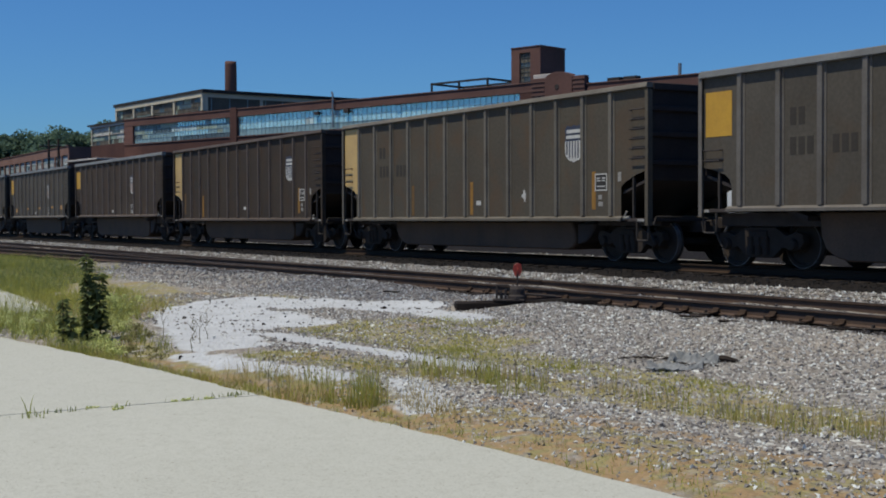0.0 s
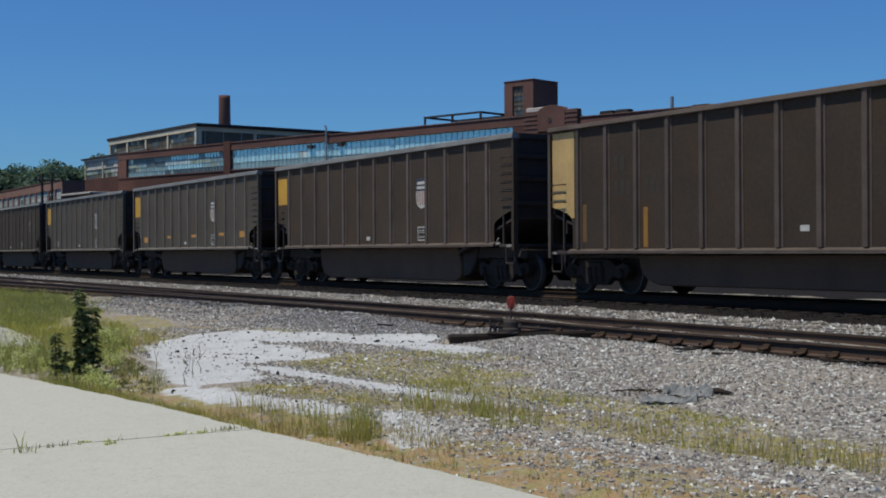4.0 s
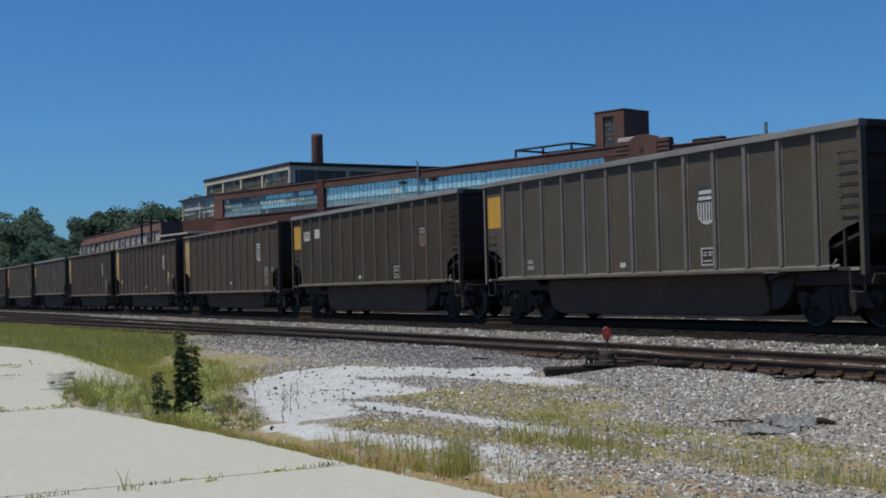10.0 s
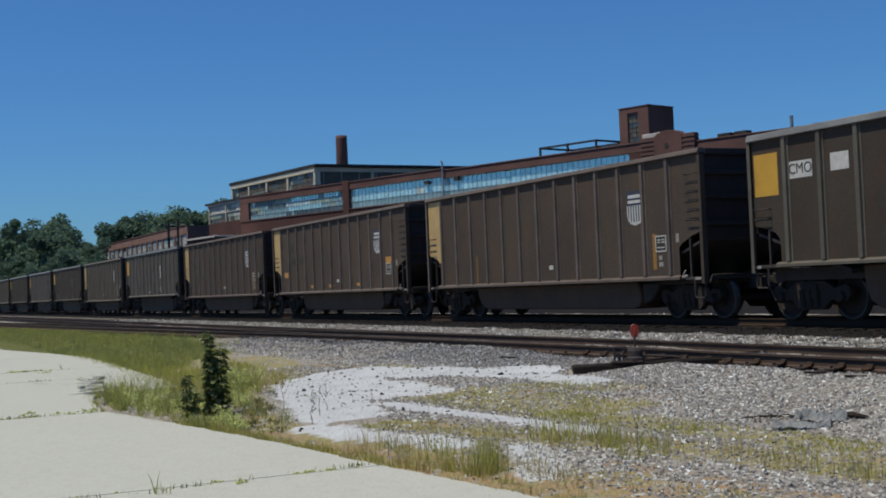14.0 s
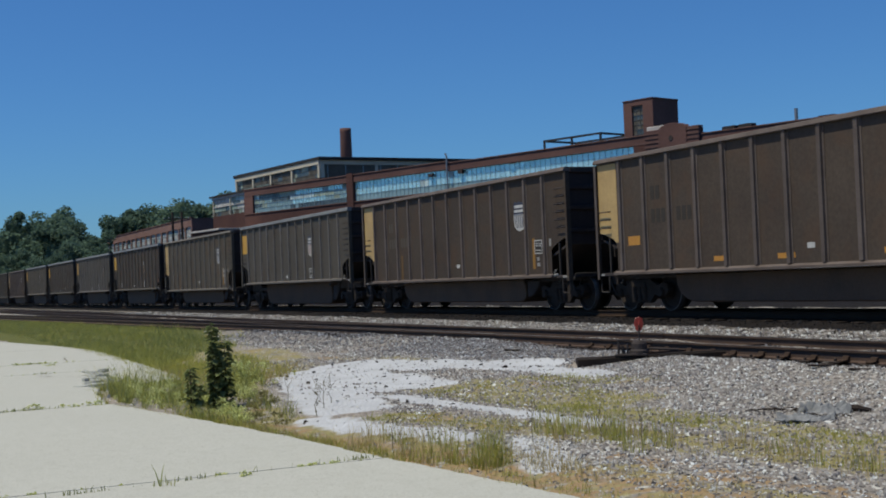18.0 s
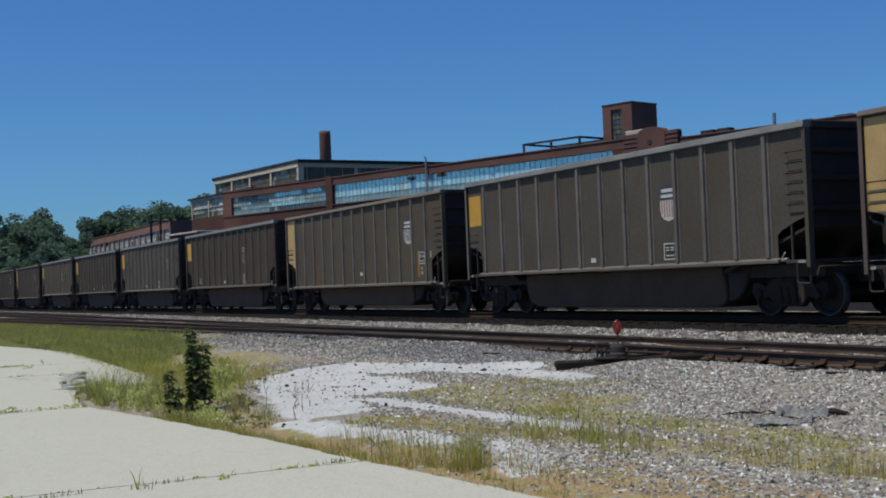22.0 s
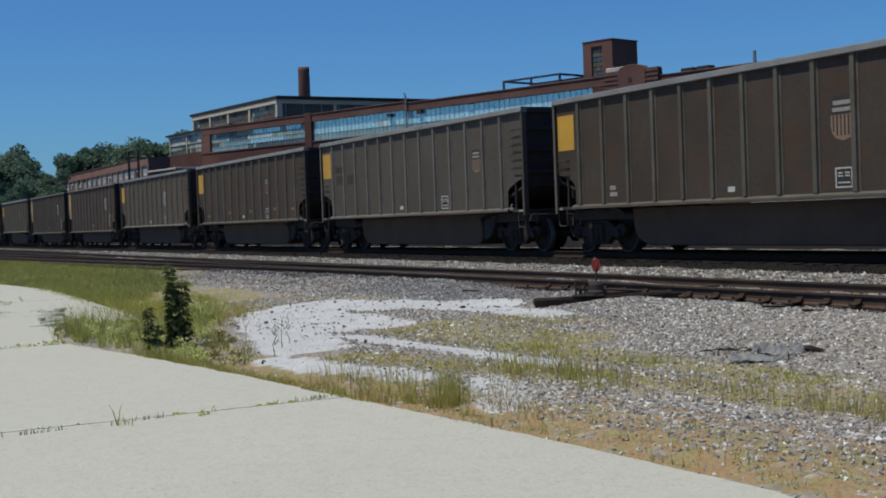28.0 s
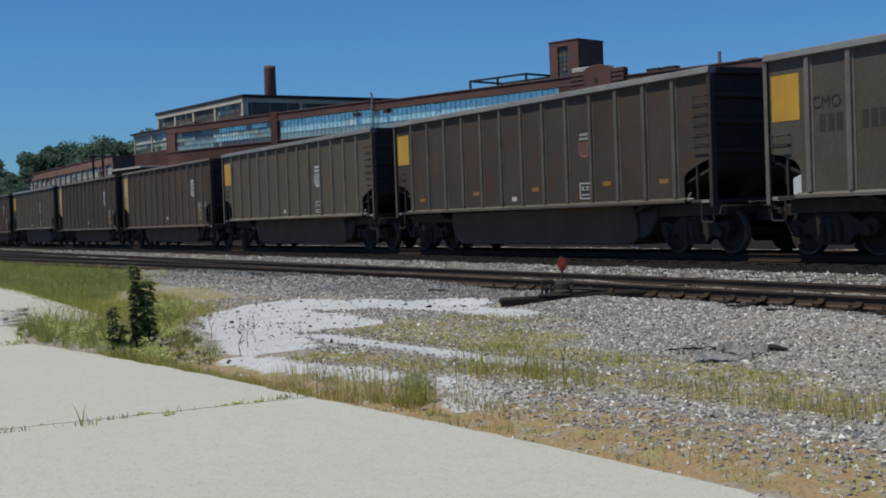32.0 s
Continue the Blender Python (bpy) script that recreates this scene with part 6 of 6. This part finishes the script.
for k, (x, y, h) in enumerate(((-10.9, 4.45, 0.36), (-14.9, 5.2, 0.32), (-14.6, 5.0, 0.36), (-15.2, 5.4, 0.28), (-14.3, 4.9, 0.30), (-11.5, 4.75, 0.28), (-10.2, 5.5, 0.4), (-9.2, 6.0, 0.4), (-9.7, 5.9, 0.42), (-16.0, 5.1, 0.4))):
    stalk(x, y, h, k)


def low_weeds(rnd, strips, material, name, label):
    """Tangled low broad-leaved weeds: small leaf clumps at uneven heights along strips (x0, y0, x1, y1, reach, count, tall)."""
    clumps = []
    for x0, y0, x1, y1, r, n, tall in strips:
        for _ in range(n):
            u = rnd.random()
            x, y = x0 + (x1 - x0) * u, y0 + (y1 - y0) * u + rnd.gauss(0, r)
            z = float(ground_height(np.array(x), np.array(y)))
            size = rnd.uniform(0.03, 0.08)
            clumps.append((x, y, z + size * 0.5 + tall * rnd.random() ** 2, size))
    v, f = leaf_cloud(rnd, clumps, 40, 0.015)
    tagged(new(name, from_arrays(name, v, f, material)), label, "weeds", kind="stuff")


rw = random.Random(31)
low_weeds(rw, [(-22.1, 4.2, -19.2, 3.75, 0.10, 46, 0.16), (-19.7, 3.9, -17.4, 4.0, 0.14, 40, 0.26), (-17.6, 4.2, -16.2, 4.3, 0.14, 40, 0.16), (-21.5, 4.6, -19.5, 4.2, 0.2, 24, 0.12), (-16.2, 4.3, -15.0, 4.25, 0.08, 30, 0.06), (-20.4, 5.7, -18.9, 5.35, 0.16, 60, 0.34), (-18.6, 5.1, -16.8, 4.9, 0.12, 30, 0.08)], HERBLEAF, "leafy_weeds", "tangled light green leafy weeds beside the slab")
patch = []
for x, y, r, count, tall in ((-18.48, 2.32, 0.07, 14, 0.10), (-18.48, 2.8, 0.09, 9, 0.05), (-18.5, 3.12, 0.06, 12, 0.10), (-30.7, 3.85, 0.30, 30, 0.04), (-30.9, 3.5, 0.15, 10, 0.06), (-29.6, 4.05, 0.10, 8, 0.05), (-10.45, 2.95, 0.05, 5, 0.02), (-10.68, 3.65, 0.08, 6, 0.02)):
    for _ in range(count):
        size = rw.uniform(0.012, 0.03)
        patch.append((x + rw.gauss(0, 0.02), y + rw.gauss(0, r), -0.618 + 0.7 * tall * rw.random(), size))
for k, (y0, y1, count) in ((2, (0.6, 4.2, 26)), (3, (0.6, 3.2, 26)), (4, (2.0, 5.4, 20)), (5, (2.4, 5.6, 20))):
    for _ in range(count):
        y = rw.uniform(y0, y1)
        patch.append((JOINTS[k] + joint_wander(k, y) + rw.gauss(0, 0.006), y, -0.618, rw.uniform(0.008, 0.028)))
v, f = leaf_cloud(rw, patch, 20, 0.010)
tagged(new("joint_weeds", from_arrays("joint_weeds", v, f, HERBLEAF)), "small olive-green weeds rooted in the slab joints", "weeds", kind="stuff")
low_weeds(rw, [(-16.3, 4.75, -15.9, 4.8, 0.08, 16, 0.14), (-17.6, 4.8, -15.2, 4.75, 0.18, 18, 0.03), (-15.4, 4.45, -14.2, 4.45, 0.10, 14, 0.04)], OLIVELEAF, "olive_scrub", "low olive-brown scrub round the tall weed")


def build_bush(x, y, lobes, name_label):
    """A tall broad-leaved weed: stems with leaves in tiers, dark and dense."""
    rnd = random.Random(77)
    bush = thing("weed_bush", name_label, "bush", at=pose(x, y, -0.62))
    for k, (ox, oy, h, r) in enumerate(lobes):
        part("stem", tube([(ox, oy, 0), (ox + 0.01, oy, h * 0.5), (ox - 0.01, oy, h)], [0.014, 0.011, 0.004], 6), BARK, bush)
        verts, faces = [], []
        z, k2 = 0.06, 0
        while z < h:
            room = r * (0.8 + 0.35 * math.sin(z * 11 + k)) * (1.0 if z < h * 0.7 else max(0.25, (h - z) / (h * 0.3)))
            for _ in range(10):
                a = rnd.uniform(0, 6.283)
                out = Vector((math.cos(a), math.sin(a), rnd.uniform(-0.55, 0.35))).normalized()
                side = out.cross(Vector((rnd.uniform(-0.3, 0.3), rnd.uniform(-0.3, 0.3), 1))).normalized()
                p = Vector((ox, oy, z + rnd.uniform(-0.03, 0.03))) + Vector((math.cos(a), math.sin(a), 0)) * room * rnd.uniform(0.05, 0.75)
                s = rnd.uniform(0.05, 0.125)
                dip, i = Vector((0, 0, s * 0.16)), len(verts)
                verts += [tuple(v) for v in (p, p + out * s * 0.35 + side * s * 0.34 + dip, p + out * s * 0.75 + side * s * 0.26, p + out * s - dip, p + out * s * 0.75 - side * s * 0.26, p + out * s * 0.35 - side * s * 0.34 + dip)]
                faces += [(i, i + 1, i + 2, i + 3), (i, i + 3, i + 4, i + 5)]
            z += 0.045
        part("foliage", from_arrays("foliage", verts, faces, WEEDLEAF), WEEDLEAF, bush)


build_bush(-16.45, 4.35, [(0.0, 0.07, 0.87, 0.10), (-0.03, -0.05, 0.80, 0.095), (0.02, 0.02, 0.62, 0.13), (0.0, -0.09, 1.06, 0.035), (-0.12, -0.36, 0.55, 0.06), (-0.03, -0.29, 0.30, 0.06)], "tall dark green broad-leaved weed beside the slab")


# ---- loose stones ----
def stones(seed, spots, material, name, label):
    """Angular crushed stones, one object; spots: rows of x, y, z, size."""
    g = np.random.default_rng(seed)
    spots = np.asarray(spots)
    n = len(spots)
    base = np.array([(1, 0, 0), (-1, 0, 0), (0, 1, 0), (0, -1, 0), (0, 0, 1), (0, 0, -1)], float)
    p = base[None] * g.uniform(0.55, 1.0, (n, 6, 1)) + g.normal(0, 0.22, (n, 6, 3))
    p *= (spots[:, 3:4] * np.stack([g.uniform(0.6, 1.3, n), g.uniform(0.5, 1.0, n), g.uniform(0.6, 1.0, n)], -1))[:, None] * 0.62
    a, t = g.uniform(0, 6.283, n), g.normal(0, 0.5, n)
    y1, z1 = p[..., 1] * np.cos(t)[:, None] - p[..., 2] * np.sin(t)[:, None], p[..., 1] * np.sin(t)[:, None] + p[..., 2] * np.cos(t)[:, None]
    x2, y2 = p[..., 0] * np.cos(a)[:, None] - y1 * np.sin(a)[:, None], p[..., 0] * np.sin(a)[:, None] + y1 * np.cos(a)[:, None]
    verts = np.stack([x2, y2, z1], -1) + spots[:, None, :3]
    tri = np.array([(0, 2, 4), (2, 1, 4), (1, 3, 4), (3, 0, 4), (2, 0, 5), (1, 2, 5), (3, 1, 5), (0, 3, 5)])
    faces = (tri[None] + 6 * np.arange(n)[:, None, None]).reshape(-1, 3)
    return tagged(new(name, from_arrays(name, verts.reshape(-1, 3).tolist(), faces.tolist(), material)), label, "gravel", kind="stuff")


def strew(g, x0, x1, y0, y1, n, lo, hi, keep=None, z_up=0.0):
    x, y = g.uniform(x0, x1, 4 * n), g.uniform(y0, y1, 4 * n)
    if keep is not None:
        ok = keep(x, y, g)
        x, y = x[ok], y[ok]
    x, y = x[:n], y[:n]
    s = lo + (hi - lo) * g.random(len(x)) ** 2
    return np.stack([x, y, ground_height(x, y) + roughness_of_ground(x, y) + s * 0.08 + z_up, s], -1)


def off_sand(x, y, g):
    s, m, _, w, _ = zones(x, y)
    return off_timber(x, y) & (y < 11.45 - 0.62 * smooth_step(-22.5, -17.8, x)) & (g.random(len(x)) > np.maximum(np.maximum(np.where(s > 0.55, 0.984, s), np.where(x > -11.2, 0.35, 0.8) * m), np.where(w > 0.4, 0.97, 0)))


def off_timber(x, y):
    """False over the switch stand's long timbers."""
    along, across = (x + 15.9) * 0.463 + (y - 10.43) * 0.886, (x + 16.05) * 0.886 - (y - 10.5) * 0.463
    return ~((along > -1.0) & (along < 1.35) & (np.abs(across) < 0.36))


def on_sand(x, y, g):
    return zones(x, y)[0] > 0.5


gs = np.random.default_rng(8)
near_spots = np.concatenate([strew(gs, -12, -2.5, 4.5, 5.3, 1100, 0.010, 0.042), strew(gs, -13, -2.5, 5.0, 11.3, 34000, 0.018, 0.050, off_sand), strew(gs, -24, -13, 5.6, 11.3, 34000, 0.018, 0.055, off_sand), strew(gs, -36, -24, 8.5, 11.4, 6000, 0.03, 0.07, off_sand)])
darkened = gs.random(len(near_spots)) < smooth_step(9.0, 9.9, near_spots[:, 1]) * smooth_step(-14.5, -17.5, near_spots[:, 0])
stones(1, near_spots[~darkened], BALLAST, "ballast_stones", "loose grey and pinkish crushed ballast stones")
stones(10, near_spots[darkened], GREYBALLAST, "dark_grey_ballast", "darker grey crushed stone beside the siding")
heap = strew(gs, -40, -21.5, 11.0, 11.36, 1300, 0.03, 0.065, lambda x, y, g: np.abs((4 - x) / 0.55 % 1 - 0.5) < 0.36, 0.012)
stones(9, heap, BALLAST, "shoulder_ballast", "crushed stone heaped against the siding rail between the tie ends")
mid_spots = np.concatenate([strew(gs, -40, -4, 13.3, 16.9, 14500, 0.03, 0.08), strew(gs, -80, -40, 13.3, 16.9, 5500, 0.04, 0.10), strew(gs, -60, -6, 21.3, 23.2, 2600, 0.04, 0.09)])
stones(2, mid_spots, BALLAST, "track_ballast", "crushed stone between the two tracks")
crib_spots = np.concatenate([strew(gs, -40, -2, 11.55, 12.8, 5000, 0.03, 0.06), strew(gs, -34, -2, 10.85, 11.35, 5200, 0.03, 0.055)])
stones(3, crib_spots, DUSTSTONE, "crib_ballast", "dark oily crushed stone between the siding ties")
pale_spots = np.concatenate([strew(gs, -10.6, -8.7, 4.85, 5.75, 900, 0.015, 0.05), strew(gs, -21, -11, 5.0, 9.6, 600, 0.02, 0.05), strew(gs, -12, -4, 5.0, 10, 200, 0.03, 0.065)])
stones(4, pale_spots, PALESTONE, "pale_gravel", "scattered pale gravel stones")
# coal lumps added to deepen the dark band at the main track
stones(6, np.concatenate([strew(gs, -50, -4, 16.85, 17.9, 5000, 0.03, 0.075), strew(gs, -40, -4, 18.2, 21.3, 4000, 0.03, 0.08)]), COAL, "spilled_coal", "black coal lumps added to darken the main track bed")
rim = np.concatenate([strew(gs, -22.6, -18.5, 3.2, 3.95, 150, 0.02, 0.10), strew(gs, -23.4, -22.0, 3.7, 4.6, 40, 0.02, 0.07, None, 0.05)])
stones(7, np.concatenate([rim, strew(gs, -18.3, -11.5, 3.5, 4.3, 160, 0.015, 0.05)]), PALESTONE, "concrete_crumbs", "crumbled concrete along the slab edge")
stones(5, strew(gs, -22, -11, 4.6, 9.6, 140, 0.015, 0.09, on_sand, -0.004), TIE, "dark_debris", "dark twigs and cinders scattered on the white grit")

# ---- broken corner of the slab ----
rb = random.Random(21)
for k in range(26):
    u = (k + rb.random()) / 26
    x, y = -26.6 + 4.7 * u, 4.42 - 0.62 * u + rb.uniform(-0.24, 0.24) * (0.4 + u)
    a, b, h = rb.uniform(0.07, 0.26), rb.uniform(0.06, 0.16), rb.uniform(0.02, 0.075)
    turn = rb.uniform(0, 6.28)
    ring = [(math.cos(turn + i * 6.283 / 6) * a * rb.uniform(0.7, 1.15), math.sin(turn + i * 6.283 / 6) * b * rb.uniform(0.7, 1.15)) for i in range(6)]
    lump = thing("rubble_piece", "broken lump of pale concrete at the crumbled slab corner", "rubble", at=pose(x, y, -0.618, rb.uniform(-6, 6), rb.uniform(-6, 6), rb.uniform(0, 90)), group="rubble pieces at the slab corner")
    part("lump", prism(ring, -0.01, h, "z", 0.008), CONCRETE, lump)

# ---- scrap by the siding ----
scrap = thing("rubber_scrap", "crumpled grey-green rubber sheet with splintered wood on the ballast", "scrap", at=pose(-9.45, 8.10, -0.492))
random.seed(9)


def crumpled(long, wide, high, seed):
    """A torn sheet lying in folds: a ragged outline, ridges along it and small creases."""
    bm = bmesh.new()
    rows = []
    for i in range(19):
        u = i / 18
        half = 0.5 * wide * (0.35 + 0.65 * math.sin(math.pi * min(1, u + 0.08)) ** 0.6) * (1 + 0.35 * noise.noise((u * 5, seed, 0.4)))
        row = []
        for j in range(10):
            v = j / 4.5 - 1
            fold = abs(noise.noise((u * 2.6 + v * 0.9, v * 2.2, seed)))
            row.append(bm.verts.new((long * (u - 0.5) + 0.03 * noise.noise((u * 9, v * 3, seed + 2)), half * v + 0.05 * noise.noise((u * 6, seed, 3.3)),
                                     0.008 + high * fold * (1.15 - abs(v)) + 0.25 * high * abs(noise.noise((u * 9, v * 5, seed + 5))))))
        rows.append(row)
    for ra, rb in zip(rows, rows[1:]):
        for j in range(9):
            bm.faces.new((ra[j], rb[j], rb[j + 1], ra[j + 1]))
    bmesh.ops.recalc_face_normals(bm, faces=bm.faces[:])
    bmesh.ops.solidify(bm, geom=bm.faces[:], thickness=0.008)
    return bm


part("sheet", crumpled(0.50, 0.38, 0.15, 3.3), TARP, scrap, at=pose(0.05, -0.22, 0, 0, 0, 38))
part("sheet", crumpled(0.46, 0.34, 0.24, 8.1), TARP, scrap, "paler upturned sheet end", at=pose(-0.16, 0.20, 0, 0, 0, 30))
part("log", tube([(-0.24, 0, 0.05), (-0.08, 0.01, 0.075), (0.12, -0.01, 0.07), (0.26, 0.01, 0.045)], [0.028, 0.05, 0.046, 0.03], 7), TIE, scrap, "dark split piece of wood", at=pose(-0.06, 0.38, 0.0, 0, 0, 38) @ Matrix.Scale(0.8, 4))
part("log", tube([(-0.20, 0, 0.03), (0.0, 0.02, 0.035), (0.22, 0.0, 0.03)], [0.02, 0.03, 0.016], 6), TIE, scrap, "dark split piece of wood", at=pose(0.12, 0.10, 0.0, 0, 0, 30) @ Matrix.Scale(0.7, 4))
for k in range(11):
    L = random.uniform(0.12, 0.34)
    part("twig", tube([(-L / 2, 0, 0.012), (0, random.uniform(-0.02, 0.02), 0.03), (L / 2, 0, 0.014)], [0.004, 0.008, 0.003], 5), TIE, scrap,
         at=pose(random.uniform(-0.75, 0.2), random.uniform(-0.25, 0.25), 0.012, 0, 0, random.uniform(15, 65)))
for k, (x, y, r) in enumerate(((-12.3, 10.62, 12), (-11.5, 10.55, -12), (-10.0, 10.75, 6), (-19.6, 10.3, 5))):
    s = thing("wood_fragment", "dark broken wood fragment on the ballast", "scrap", at=pose(x, y, float(ground_height(np.array(x), np.array(y))) + 0.005, 0, 3, 70 + r), group="wood fragments on the ballast")
    part("piece", boxes((-0.2, 0.2, -0.03, 0.035, 0, 0.025), bevel=0.008), TIE, s)

# ---- switch stand ----
stand = thing("switch_stand", "low black switch stand with a red target on tarred timbers", "switch stand", at=pose(-16.15, 10.35, -0.318, 0, 0, 0))
HEAD = mesh_of("head_timber", boxes((-0.10, 0.10, -0.95, 1.75, -0.14, 0.03), bevel=0.012), TIMBER)
part("head_timber", HEAD, TIMBER, stand, at=pose(0.27, 0.07, 0.0, 1.3, 0, -27.6))
part("head_timber", HEAD, TIMBER, stand, at=pose(-0.12, 0.28, -0.015, 1.0, 0, -26))
part("tie_strap", boxes((0.02, 0.075, -0.62, 1.7, 0.031, 0.043)), PLATE, stand, "worn grey steel strap", at=pose(0.27, 0.07, 0.0, 1.3, 0, -27.6))
body = part("base_casting", boxes((-0.30, 0.16, -0.13, 0.13, 0.0, 0.03), bevel=0.008), SOOT, stand, at=pose(0.22, -0.02, 0.032, 0, 0, 57))
part("housing", lathe([(0.0001, 0.031), (0.135, 0.031), (0.135, 0.07), (0.115, 0.09), (0.115, 0.17), (0.095, 0.205), (0.05, 0.22), (0.0001, 0.22)], "z", 16), SOOT, body, at=pose(0.05, 0, 0))
part("side_frame", boxes((-0.26, -0.225, -0.05, 0.05, 0.031, 0.21), (-0.13, -0.10, -0.05, 0.05, 0.031, 0.17), (-0.26, -0.07, -0.05, 0.05, 0.211, 0.24), (-0.20, -0.15, -0.05, 0.05, 0.031, 0.10), bevel=0.006), SOOT, body)
part("latch_plate", boxes((-0.205, -0.165, -0.058, -0.051, 0.105, 0.15)), PLATE, body, "pale worn latch plate")
part("hand_lever", tube([(-0.24, 0.06, 0.10), (0.1, 0.16, 0.09), (0.62, 0.2, 0.05)], [0.022, 0.018, 0.018], 8), SOOT, body)
part("spindle", tube([(0.06, 0, 0.22), (0.06, 0, 0.45)], 0.014, 8), SOOT, body)
part("switch_rod", boxes((-0.02, 0.02, 0.2, 2.6, 0.02, 0.05)), RAIL, stand)
part("target", prism([(-0.075, 0.0), (-0.06, 0.09), (0.0, 0.125), (0.06, 0.09), (0.075, 0.0), (0.05, -0.09), (0.0, -0.125), (-0.05, -0.09)], -0.006, 0.006, "y", 0.003), RED_LENS, body, "red painted oval target", at=pose(0.06, 0, 0.448, 0, 0, 8) @ Matrix.Scale(0.88, 4))
part("target", prism([(-0.05, 0.0), (0.0, 0.08), (0.05, 0.0), (0.0, -0.08)], -0.006, 0.006, "y", 0.003), RED_LENS, body, at=pose(0.06, 0, 0.443, 0, 0, 98) @ Matrix.Scale(0.88, 4))


# ---- what moves ----
def motions():
    """The train rolls past: every car runs along the main track, and its wheelsets turn under it."""
    for n, (car, wheels) in CARS.items():
        walk(car, [(t, pose(car_x(n, t), MAIN_Y, 0)) for t in range(0, 33)])
        for axle, x in wheels:
            turn = [(k * 0.1, pose(x, 0, 0.457 + RAIL_Z) @ Matrix.Rotation(train_run(k * 0.1) / 0.457 + x, 4, "Y")) for k in range(0, 321)]
            walk(axle, turn)


motions()
